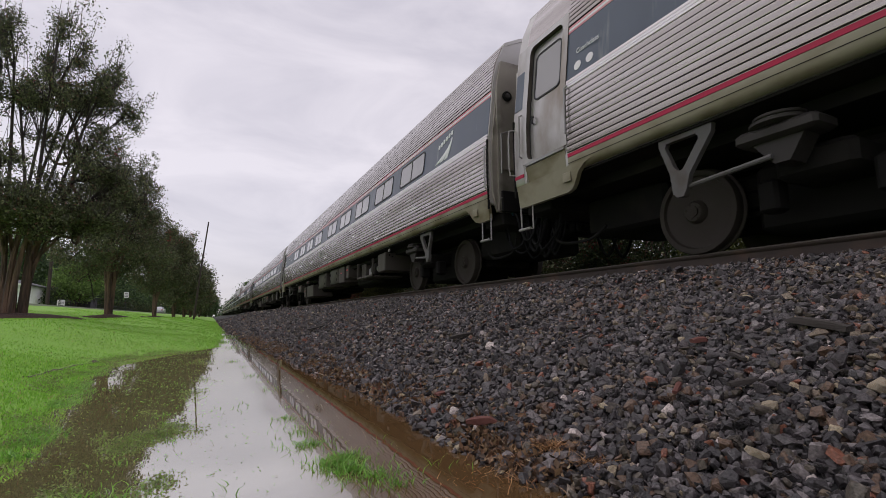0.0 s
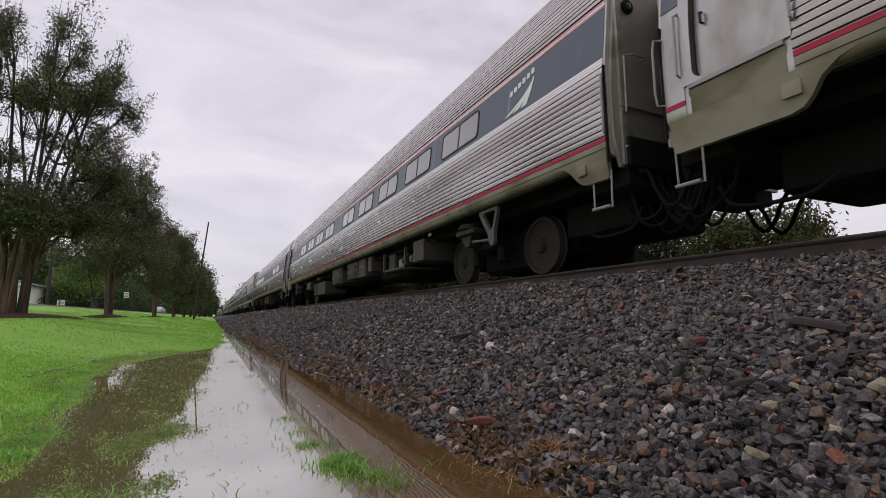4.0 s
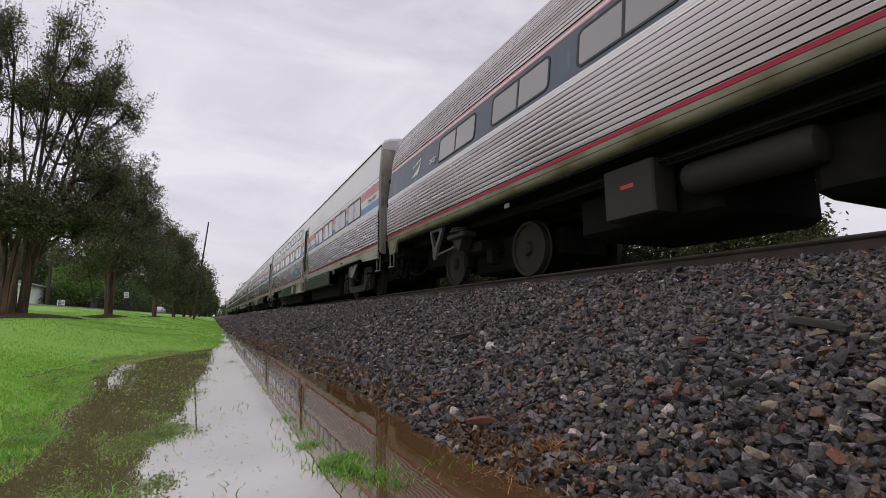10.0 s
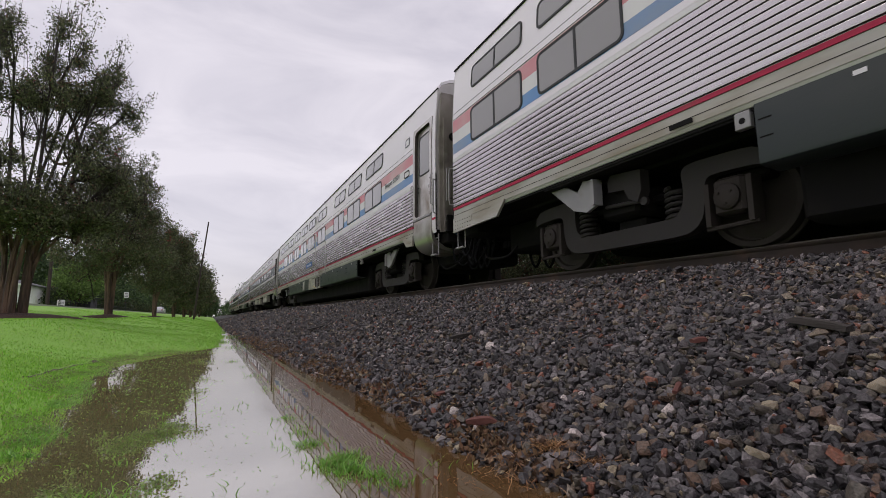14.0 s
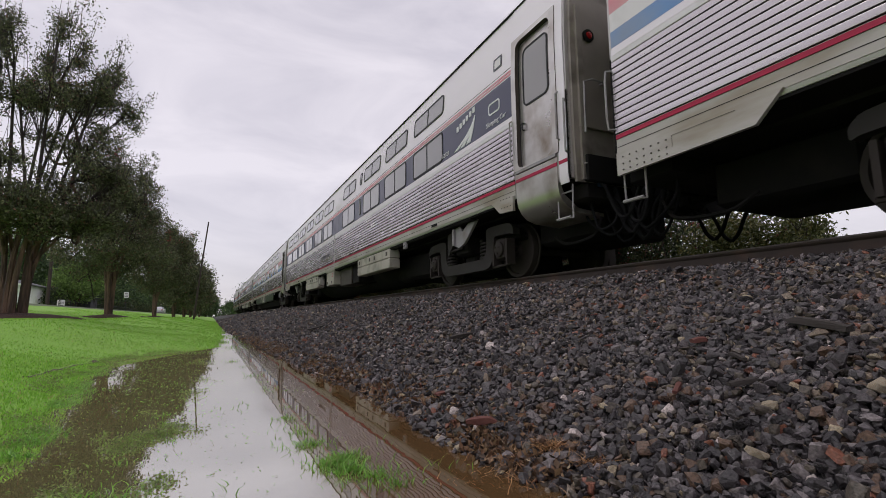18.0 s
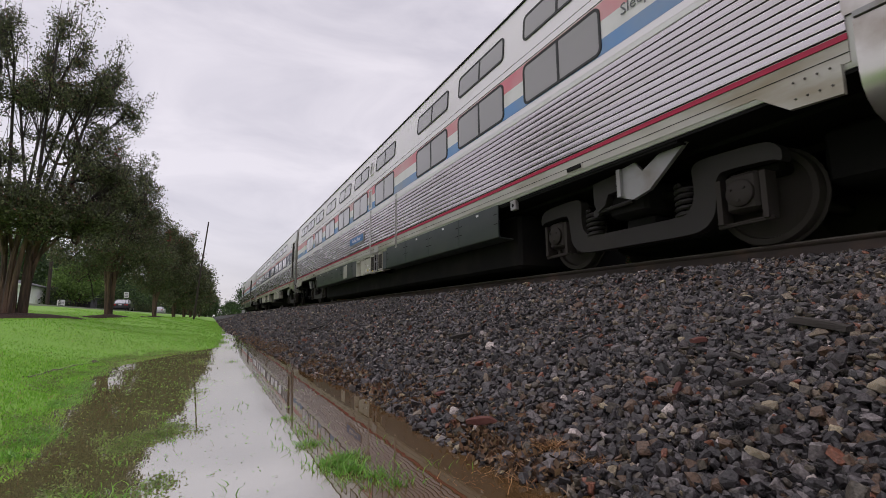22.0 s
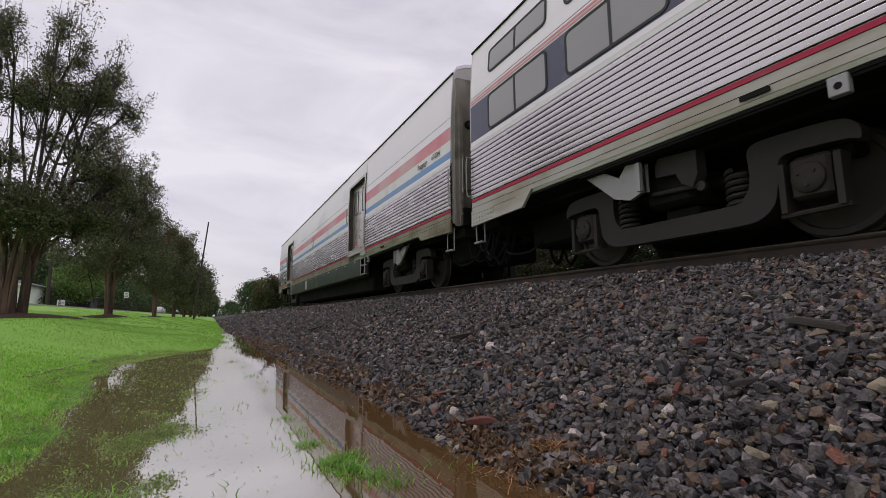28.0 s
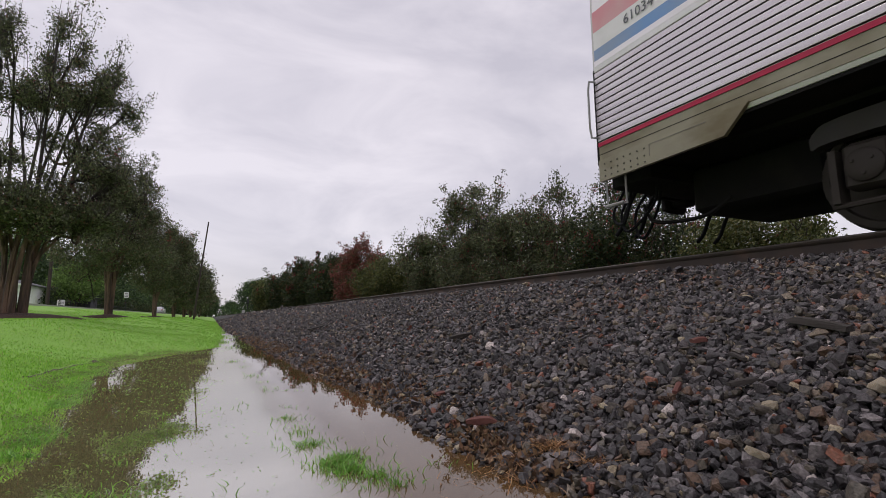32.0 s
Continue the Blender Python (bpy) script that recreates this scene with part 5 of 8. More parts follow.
# -- tube-bodied coaches --
def coach(n, label, fronts, wide, doors, band_gap_text=(), plate=None, boxes="coach", logo=None, panel=(), marker_front=None):
    car = base_car(n, label)
    P = AMF
    shell(car, P, AMF_ROOF, DULL, [(d[0] - 0.05, d[1] + 0.05) for d in doors])
    a, b = Y0 + 0.03, Y1 - 0.03
    segs, last = [], a
    for y0, y1, front in doors:
        if y0 - 0.10 > last:
            segs.append((last, y0 - 0.10))
        last = y1 + 0.10
    if b > last:
        segs.append((last, b))
    for s0, s1 in segs:
        if s1 - s0 < 0.3:
            part("corner_panel", sheet(P, s0, s1, 1.09, 3.3, 0.010), PANEL, car)
            part("red_stripe", sheet(P, s0, s1, 1.30, 1.347, 0.016), REDP, car)
            part("blue_band", sheet(P, s0, s1, 2.33, 2.92, 0.016), BLUE, car)
            continue
        part("seam", sheet(P, s0, s1, 1.222, 1.228, 0.012, 0.01), UNDER, car)
        shade_ribs(part("fluted_side", flutes(P, s0, s1, 1.36, 2.19, 0.078, 0.013), COACHSTEEL, car, "corrugated stainless steel side"))
        for z0 in (2.198, 2.234, 2.270):
            part("belt_rail", sheet(P, s0, s1, z0, z0 + 0.030, 0.016), PALE, car, "bright steel rib under the window band")
        part("blue_band", sheet(P, s0, s1, 2.305, 2.96, 0.006), BLUE, car, "faded blue window band streaked with dirt")
        part("pin_stripe", sheet(P, s0, s1, 2.965, 2.99, 0.010), PINK, car)
        part("pin_stripe", sheet(P, s0, s1, 2.995, 3.03, 0.009), WHITEP, car)
        part("pin_stripe", sheet(P, s0, s1, 3.035, 3.06, 0.010), PINK, car)
        shade_ribs(part("fluted_roof_side", flutes(P, s0, s1, 3.07, 3.94, 0.066, 0.016), COACHSTEEL, car))
        part("red_stripe", sheet(P, s0, s1, 1.30, 1.347, 0.012), REDP, car)
        part("sill", sheet(P, s0, s1, 1.133, 1.295, 0.010, 0.02, -1, 0.022), COACHSILL, car, "grimy cream sill with dents")
    part("far_fluted_side", flutes(P, a, b, 1.36, 2.19, 0.078, 0.015, side=1), COACHSTEEL, car)
    part("far_band", sheet(P, a, b, 2.30, 2.96, 0.006, side=1), BLUE, car)
    part("far_stripe", sheet(P, a, b, 1.285, 1.35, 0.012, side=1), REDP, car)
    for yf in fronts:
        window(car, P, yf, yf + wide, 2.37, 2.90)
    for y0, y1, front in doors:
        side_door(car, P, y0, y1, 1.50, 3.22, 0.95, mat=PANEL, low_mat=COACHSILL, head_mat=COACHSTEEL)
    for y, z, s, t in band_gap_text:
        text_on(car, P, t, y, z, s, WINK, 0.022)
    if boxes == "coach":
        ov = part("oval_hatch", ring_plate(P, rounded(22.58, 23.02, 2.62, 2.76, 0.069), rounded(22.61, 22.99, 2.65, 2.73, 0.039), 0.016, 0.014), UNDER, car)
        part("hatch_cover", side_plate(P, rounded(22.60, 23.0, 2.635, 2.745, 0.05), 0.010, 0.006), PALE, ov, "pale oval hatch cover")
        for yy in (24.06, 24.27):
            part("round_sticker", side_plate(P, rounded(yy - 0.06, yy + 0.06, 2.37, 2.49, 0.059), 0.012, 0.004), WHITEP, car)
    if plate:
        y, z, t = plate
        part("number_board", side_plate(P, [(y - 0.50, z - 0.085), (y + 0.50, z - 0.085), (y + 0.53, z - 0.03), (y + 0.50, z + 0.085), (y - 0.50, z + 0.085), (y - 0.53, z + 0.03)], 0.036, 0.02), DULL, car, "pale steel board with dark numerals")
        text_on(car, P, t, y, z - 0.005, 0.17, INK, 0.038, "car_number")
    for y, z, s in logo or ():
        emblem(car, P, y, z, s, WINK)
    for y in panel:
        part("post_strip", sheet(P, y - 0.012, y + 0.012, 1.30, 2.30, 0.026), DULL, car)
        part("latch", Shape().add(*plate_data(P, y - 0.05, y - 0.01, 1.45, 1.52, 0.03)), UNDER, car)
    # wheel arches in the sill
    for sgn in (1, -1):
        wide_end = 1.02 if any((d[0] < 5) == (sgn > 0) for d in doors) else 0.34
        e0, e1 = 0.42, 0.42 + wide_end
        q = [(e0, 1.20), (e0, 0.92), (e0 + 0.03, 0.885), (e1, 0.885), (e1 + 0.10, 0.91), (e1 + 0.17, 0.97), (e1 + 0.25, 1.08), (e1 + 0.36, 1.16), (e1 + 0.5, 1.20)]
        q = q if sgn > 0 else [(CAR - y, z) for y, z in q]
        o = [(-1.582 + max(0, 1.05 - z) * 0.28, y, z) for y, z in q]
        part("end_skirt", Shape().loft([o, [(x + 0.06, y, z) for x, y, z in o]], True), COACHSILL, car, "dented grimy end skirt curved over the wheel")
        yy = (e1 + 0.05) if sgn > 0 else CAR - e1 - 0.05
        part("skirt_hatch", Shape().box(-1.592, -1.575, yy - 0.07, yy + 0.07, 1.00, 1.12, 0.004), COACHSILL, car)
    for y in (5.55, 20.42):
        part("placard", Shape().box(-1.45, -1.43, y - 0.06, y + 0.06, 1.01, 1.08), BRACK, car)
    running_gear(car, False)
    if boxes == "coach":
        equipment(car, 5.95, 6.55, 0.55, 1.04, BOXG, -1.42)
        fr = part("machinery_frame", Shape().box(-1.42, -1.36, 7.05, 8.65, 0.50, 0.55).box(-1.42, -1.36, 7.05, 7.10, 0.5, 1.0).box(-1.42, -1.36, 8.60, 8.65, 0.5, 1.0).box(-1.36, -0.5, 7.05, 8.65, 0.48, 0.52), BOXG, car, "open steel frame with machinery")
        part("motor", Shape().disc("y", (-1.12, 0, 0.74), [(0.15, 7.30), (0.17, 7.34), (0.17, 7.62), (0.13, 7.68)], 16), TRUCK, fr)
        part("motor_cap", Shape().disc("y", (-1.12, 0, 0.74), [(0.09, 7.22), (0.10, 7.30)], 14), BRACK, fr)
        part("pump", Shape().box(-1.25, -0.95, 7.70, 7.95, 0.55, 0.80, 0.04).tube([(-1.1, 7.8, 0.8), (-1.1, 7.7, 0.95)], 0.04, 8), BRACK, fr)
        part("switch_box", Shape().box(-1.30, -0.95, 8.10, 8.52, 0.55, 0.96, 0.02), BOXG, fr)
        equipment(car, 9.72, 10.05, 0.63, 1.08, BOXG, -1.42, mark=0.20)
        equipment(car, 10.32, 11.06, 0.53, 1.10, BOXG, -1.42, mark=0.23)
        equipment(car, 11.18, 12.45, 0.55, 1.10, BOXG, -1.42, latches=1)
        equipment(car, 13.2, 14.68, 0.52, 1.10, BOXG, -1.42, latches=1)
        equipment(car, 17.79, 18.16, 0.28, 0.76, BOXG, -1.42, mark=0.10)
        equipment(car, 16.2, 17.77, 0.27, 0.80, BOXG, -1.37)
        sb = part("switch_box", Shape().box(-1.42, -1.32, 17.12, 17.68, 0.91, 1.03, 0.01), BOXG, car)
        part("warning_label", Shape().box(-1.424, -1.42, 17.22, 17.50, 0.935, 0.97), DECAL, sb, "small red warning label")
        equipment(car, 19.15, 20.12, 0.61, 0.95, BOXG, -1.42, mark=0.20)
        part("gauge", Shape().disc("x", (-1.30, 18.45, 0.38), [(0.045, 0.10), (0.05, 0.0), (0.035, -0.01)], 14), BRACK, car)
    else:
        equipment(car, 6.6, 7.2, 0.45, 1.0, UNDER, -1.2)
        equipment(car, 7.7, 9.0, 0.60, 1.0, UNDER, -1.25)
        lb = part("switch_box", Shape().box(-1.40, -1.30, 8.77, 9.25, 0.90, 1.04, 0.01), UNDER, car)
        part("warning_label", Shape().box(-1.404, -1.40, 8.85, 9.13, 0.93, 0.965), DECAL, lb, "small red warning label")
        part("junction_box", Shape().box(-1.40, -1.30, 10.25, 10.37, 0.92, 1.03, 0.01), BOXG, car)
        part("pipe_run", Shape().tube([(0.9, 9.2, 0.95), (0.95, 10.0, 0.80)], 0.04, 8), UNDER, car)
        equipment(car, 11.5, 12.65, 0.45, 1.02, BOXG, -1.42, louvres=15, mark=0.12)
        equipment(car, 13.3, 14.4, 0.42, 1.0, BOXG, -1.42, louvres=20, mark=0.10)
        part("reservoir_tank", Shape().disc("y", (-1.05, 0, 0.75), [(0.08, 16.35), (0.16, 16.38), (0.18, 16.44), (0.18, 17.52), (0.16, 17.58), (0.08, 17.61)], 20), TRUCK, car)
        equipment(car, 17.75, 18.45, 0.42, 1.02, TRUCK, -1.40, -1.05, mark=0.18)
        equipment(car, 14.9, 15.8, 0.45, 1.0, UNDER, -1.2)
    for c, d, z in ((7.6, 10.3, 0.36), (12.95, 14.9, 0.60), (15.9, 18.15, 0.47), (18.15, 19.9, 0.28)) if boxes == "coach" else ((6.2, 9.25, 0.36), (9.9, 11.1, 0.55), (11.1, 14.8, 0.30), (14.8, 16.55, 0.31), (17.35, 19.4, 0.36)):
        part("underfloor_machinery", Shape().box(-0.95, 0.95, c, d, z, 0.975, 0.08), UNDER, car, "near-black machinery casing")
    part("pipe_run", Shape().tube([(-1.30, 5.9, 0.97), (-1.30, 20.0, 0.97)], 0.022, 6).tube([(-1.22, 5.9, 0.93), (-1.22, 20.0, 0.93)], 0.018, 6), UNDER, car)
    car_end(car, P, Y0, -1, 3.6, marker_front or "dark")
    car_end(car, P, Y1, 1, 3.6)
    return car


# -- flat-sided cars with two rows of windows --
RWB = ((2.33, 2.52, SKYB, "blue_stripe"), (2.52, 2.74, WHITEP, "white_stripe"), (2.74, 2.97, PINK, "red_stripe_upper"))


def high_car(n, label, low, up, wide, scheme, door=None, plate=None, skirt=None, lockers=(), service=None, seams=(), vents=(), baggage=False, marker="dark", slots=(), front_text=None, logo=None, bays=()):
    car = base_car(n, label, "baggage car" if baggage else "passenger car")
    P = VIEW
    shell(car, P, VIEW_ROOF, PALE, [(d[0] - 0.05, d[1] + 0.05) for d in door or ()])
    a, b = Y0 + 0.03, Y1 - 0.03
    gaps = sorted([(d[0] - 0.10, d[1] + 0.10) for d in (door or ())])
    segs, last = [], a
    for g0, g1 in gaps:
        if g0 > last + 0.02:
            segs.append((last, g0))
        last = g1
    segs.append((last, b))
    for s0, s1 in segs:
        narrow = s1 - s0 < 0.5
        if narrow:
            part("corner_panel", sheet(P, s0, s1, 1.0, 4.02, 0.012), PALE, car)
        else:
            shade_ribs(part("fluted_side", flutes(P, s0, s1, 1.32, 2.16, 0.0764, 0.014), STEEL, car, "corrugated stainless steel side"))
            part("belt_rail", sheet(P, s0, s1, 2.165, 2.228, 0.018), WHITEP, car)
            part("belt_strip", sheet(P, s0, s1, 2.236, 2.30, 0.012), PALE, car)
            part("letterboard", sheet(P, s0, s1, 2.305, 4.02, 0.002), PALE, car, "pale grey smooth upper side")
            part("seam", sheet(P, s0, s1, 3.10, 3.108, 0.004), UNDER, car)
        part("red_stripe", sheet(P, s0, s1, 1.262, 1.308, 0.016), REDP, car)
        part("sill", sheet(P, s0, s1, 1.095, 1.256, 0.008), COACHSILL if baggage else SILL, car, "cream grey lower sill")
        part("seam", sheet(P, s0, s1, 1.165, 1.171, 0.010), UNDER, car)
        if s0 < 1.9 < s1 and door and len(door[0]) == 2:
            hatch = part("small_hatch", ring_plate(P, rounded(1.84, 2.08, 3.26, 3.46, 0.02), rounded(1.87, 2.05, 3.29, 3.43, 0.015), 0.012, 0.01), GREYINK, car)
            part("hatch_cover", side_plate(P, rounded(1.865, 2.055, 3.285, 3.435, 0.018), 0.008, 0.005), WHITEP, hatch, "small white square hatch cover")
            if scheme != "navy":
                oval = part("oval_hatch", ring_plate(P, rounded(1.80, 2.12, 2.52, 2.68, 0.06), rounded(1.825, 2.095, 2.545, 2.655, 0.045), 0.014, 0.012), UNDER, car)
                part("hatch_cover", side_plate(P, rounded(1.82, 2.10, 2.54, 2.66, 0.05), 0.010, 0.006), WHITEP, oval, "white oval hatch cover")
        if scheme == "navy":
            part("navy_band", sheet(P, s0, s1, 2.32, 2.96, 0.005), NAVY, car, "dark navy window band")
            part("sticker", ring_plate(P, rounded(1.90, 2.24, 2.56, 2.76, 0.06), rounded(1.925, 2.215, 2.585, 2.735, 0.04), 0.012, 0.008), WINK, car) if s0 < 1.9 < s1 else None
            for z in (2.985, 3.035):
                part("pin_stripe", sheet(P, s0, s1, z, z + 0.03, 0.008), PINK, car)
        else:
            stripes_between(car, P, s0, s1, RWB if not baggage else ((2.20, 2.44, SKYB, "blue_stripe"), (2.44, 2.66, WHITEP, "white_stripe"), (2.66, 2.92, PINK, "red_stripe_upper")))
        if scheme != "navy" and not narrow and not baggage:
            part("seam", sheet(P, s0, s1, 2.985, 2.992, 0.008), UNDER, car)
    part("roof_edge", sheet(P, Y0, Y1, 3.99, 4.02, 0.022, 0.03), UNDER, car)
    part("far_fluted_side", flutes(P, a, b, 1.32, 2.16, 0.0764, 0.016, side=1), STEEL, car)
    part("far_stripe", sheet(P, a, b, 1.25, 1.312, 0.016, side=1), REDP, car)
    for yf in low:
        window(car, P, yf, yf + wide, 2.34, 2.95)
    for yf in up:
        window(car, P, yf, yf + wide, 3.32, 3.74, r=0.09)
    for y in slots:
        window(car, P, y, y + 0.17, 2.40, 2.90, 1, 0.045)
        window(car, P, y, y + 0.17, 3.34, 3.72, 1, 0.045)
    for y in seams:
        part("post_strip", sheet(P, y - 0.012, y + 0.012, 1.0, 2.3, 0.026), DULL, car)
        part("post_strip", sheet(P, y + 0.07, y + 0.094, 1.0, 2.3, 0.026), DULL, car)
        rivet_row(car, P, [(y + 0.04, 1.35 + 0.09 * k) for k in range(10)], 0.022)
    for y in vents:
        for z0, z1 in ((2.36, 2.92), (3.34, 3.74)):
            v = part("vent", ring_plate(P, rounded(y, y + 0.30, z0, z1, 0.03), rounded(y + 0.04, y + 0.26, z0 + 0.04, z1 - 0.04, 0.02), 0.02, 0.02), PALE, car, "louvred steel vent")
            k = z0 + 0.05
            while k < z1 - 0.06:
                part("slat", Shape().add(*plate_data(P, y + 0.04, y + 0.26, k, k + 0.02, 0.016, 0.014)), DULL, v)
                k += 0.035
    # ends of the side, bolted plates and notches over the trucks
    for lead in (True, False):
        q = [(Y0 + 0.03, 1.13), (Y0 + 0.03, 0.89), (1.80, 0.93), (2.05, 1.13)]
        q = q if lead else [(Y1 - 0.03, 1.10), (Y1 - 0.03, 0.85), (24.15, 0.88), (23.92, 1.10)]
        o = [(-1.57 - 0.014, y, z) for y, z in q]
        if lead and door and door[0][0] < 2:
            o = [(-1.584, 1.60, 1.10), (-1.584, 1.60, 0.88), (-1.584, 1.95, 0.90), (-1.584, 2.2, 1.10)]
        part("end_plate", Shape().loft([[(x - 0.012, y, z) for x, y, z in o], [(x + 0.03, y, z) for x, y, z in o]], True), COACHSILL if baggage else SILL, car, "bolted steel end plate")
        if lead:
            ys = np.linspace(min(p[1] for p in o) + 0.06, max(p[1] for p in o) - 0.30, 15 if min(p[1] for p in o) < 1 else 4)
            rivet_row(car, P, [(y, z) for y in ys for z in (0.965, 1.09)], 0.045)
        else:
            rivet_row(car, P, [(yy, z) for yy in np.linspace(24.98, 25.52, 7) for z in (0.90, 0.965, 1.04)], 0.045)
            part("panel_edge", Shape().box(-1.600, -1.594, 24.30, 24.92, 1.062, 1.067).box(-1.600, -1.594, 24.915, 24.92, 0.95, 1.062), BULK, car)
    part("side_rail", Shape().box(-1.53, -1.40, Y0 + 2.6, Y1 - 2.6, 1.0, 1.05), UNDER, car)
    for y in (5.7 if skirt else 6.05, 20.35):
        j = part("jacking_pad", Shape().box(-1.575, -1.51, y - 0.065, y + 0.065, 0.89, 1.04, 0.006), BRACK, car)
        part("jacking_hole", Shape().disc("x", (-1.575, y, 0.96), [(0.028, 0.0), (0.026, -0.003)], 12), UNDER, j)
    for y in (4.35, 20.9):
        part("placard", Shape().box(-1.60, -1.585, y - 0.12, y + 0.12, 1.115, 1.155), UNDER, car)
    for d in door or ():
        if len(d) == 2:
            side_door(car, P, d[0], d[1], 1.46, 3.40, 0.66, head_mat=PALE)
            if scheme == "navy":
                part("red_stripe", sheet(P, d[0] - 0.06, d[1] + 0.06, 1.262, 1.308, 0.020), REDP, car)
        elif d[2] == "service":
            service_door(car, P, d[0], d[1])
        else:
            baggage_door(car, P, d[0], d[1])
    if skirt:
        spans = ((skirt[0], service[0]), (service[1], skirt[1])) if service else (skirt,)
        for s0, s1 in spans:
            count = round((s1 - s0) / 1.28)
            for k in range(count):
                skirt_panel(car, s0 + (s1 - s0) * k / count, s0 + (s1 - s0) * (k + 1) / count, not baggage)
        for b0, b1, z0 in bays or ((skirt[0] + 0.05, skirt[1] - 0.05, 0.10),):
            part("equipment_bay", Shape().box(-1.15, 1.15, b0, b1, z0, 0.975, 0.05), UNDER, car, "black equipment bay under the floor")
    if service:
        service_bay(car, *service)
    for y0, y1, kind in lockers:
        if kind == "double":
            m0 = (y0 + y1) / 2
            for c, d in ((y0, m0 - 0.006), (m0 + 0.006, y1)):
                lk = part("locker", Shape().box(-1.56, -1.28, c, d, 0.55, 0.80, 0.015).box(-1.56, -1.28, c, d, 0.806, 1.04, 0.015), SERVICE, car, "cream steel underfloor locker")
                for yy in (c + 0.22, d - 0.22):
                    part("latch", Shape().loft([[(x, y, z) for y, z in q] for x, q in ((-1.561, rounded(yy - 0.05, yy + 0.05, 0.88, 0.98, 0.01)), (-1.572, rounded(yy - 0.045, yy + 0.045, 0.885, 0.975, 0.01)))], True), BULKD, lk)
        elif kind == "white":
            lk = part("locker", Shape().box(-1.56, -1.2, y0, y1, 0.50, 1.0, 0.015).box(-1.59, -1.4, y0 - 0.05, y1 + 0.05, 1.0, 1.035), SERVICE, car, "pale cream steel underfloor locker")
            for z in (0.80, 0.85, 0.90, 0.93):
                part("worn_lettering", Shape().box(-1.564, -1.56, y0 + 0.10, y0 + (0.34 if z != 0.85 else 0.24), z, z + 0.016), DECAL, lk)
            for yy in (y0 + 0.3, y1 - 0.2):
                part("latch", Shape().box(-1.575, -1.56, yy - 0.045, yy + 0.045, 0.56, 0.65, 0.006), BULKD, lk)
        elif kind == "tag":
            lk = part("small_locker", Shape().box(-1.54, -1.35, y0, y1, 0.62, 0.90, 0.01).box(-1.46, -1.40, y0 + 0.08, y0 + 0.14, 0.9, 1.04), SILL, car, "small cream steel box")
            part("latch", Shape().box(-1.555, -1.54, y0 + 0.05, y0 + 0.12, 0.66, 0.70), UNDER, lk)
        elif kind == "belly":
            part("waste_tank", Shape().disc("y", (-0.2, 0, 1.0), [(0.4, y0 - 6.6), (0.76, y0 - 6.4), (0.80, y0 - 6.0), (0.80, y1 + 3.0), (0.76, y1 + 3.4), (0.4, y1 + 3.6)], 28), UNDER, car, "near-black rounded tank under the floor")
            part("underfloor_machinery", Shape().box(-0.95, 0.95, 5.95, 8.1, 0.26, 0.90, 0.08), UNDER, car)
            part("underfloor_machinery", Shape().box(-0.95, 0.95, 18.8, 20.1, 0.30, 0.90, 0.08), UNDER, car)
        else:
            equipment(car, y0, y1, 0.42, 1.02, UNDER if kind == "dark" else BOXG, -1.35)
    if plate:
        y, z, half, t, style = plate
        if style == "blue":
            part("name_board", side_plate(P, [(y - half - 0.05, z - 0.135), (y + half + 0.05, z - 0.135), (y + half + 0.05, z + 0.135), (y - half - 0.05, z + 0.135)], 0.034, 0.02), BRACK, car)
            part("name_field", side_plate(P, [(y - half, z - 0.10), (y + half, z - 0.10), (y + half, z + 0.10), (y - half, z + 0.10)], 0.037, 0.006), NAMEB, car, "bright blue name board with white letters")
            text_on(car, P, t, y, z, 0.17, WINK, 0.039, "car_name")
        else:
            part("number_board", side_plate(P, [(y - half, z - 0.13), (y + half, z - 0.13), (y + half, z + 0.13), (y - half, z + 0.13)], 0.034, 0.02), STEEL, car, "plain steel number board")
            text_on(car, P, t, y - half * 0.36, z, 0.20, INK, 0.036, "car_number")
            bars_on(car, P, y + half * 0.02, y + half * 0.62, z - 0.06, z + 0.06, 8, INK)
            car.children[-1].location.x -= 0.026
    for y, z, s, t, mt in front_text or ():
        text_on(car, P, t, y, z, s, mt, 0.014)
    for y, z, s, mt in logo or ():
        emblem(car, P, y, z, s, mt)
    running_gear(car, True)
    part("pipe_run", Shape().tube([(-1.30, 6.0, 0.99), (-1.30, 20.0, 0.99)], 0.022, 6), UNDER, car)
    car_end(car, P, Y0, -1, 3.9, marker)
    car_end(car, P, Y1, 1, 3.9)
    return car


def skirt_panel(car, y0, y1, latched):
    prof = [(-1.575, 1.06), (-1.575, 0.585), (-1.568, 0.56), (-1.545, 0.545), (-1.30, 0.53), (-1.30, 0.545), (-1.53, 0.56), (-1.55, 0.60), (-1.555, 0.70), (-1.555, 1.06)]
    s = part("skirt_panel", Shape().prism(prof, "y", y0 + 0.006, y1 - 0.006), SKIRT, car, "dark green-grey skirt panel")
    for yy, d in ((y0 + 0.03, 1), (y1 - 0.03, -1)) if latched else ():
        for z in (0.92, 0.77):
            part("latch", Shape().box(-1.580, -1.574, min(yy, yy + d * 0.10), max(yy, yy + d * 0.10), z - 0.005, z + 0.005), UNDER, s)
    ym = (y0 + y1) / 2
    if y0 < 15.5 < y1:
        part("access_plate", Shape().box(-1.586, -1.574, 15.28, 15.70, 0.60, 1.00, 0.004), SILL, s, "pale square access plate")
    part("tag", Shape().box(-1.579, -1.574, ym - 0.05, ym + 0.03, 0.985, 1.02), WHITEP, s)


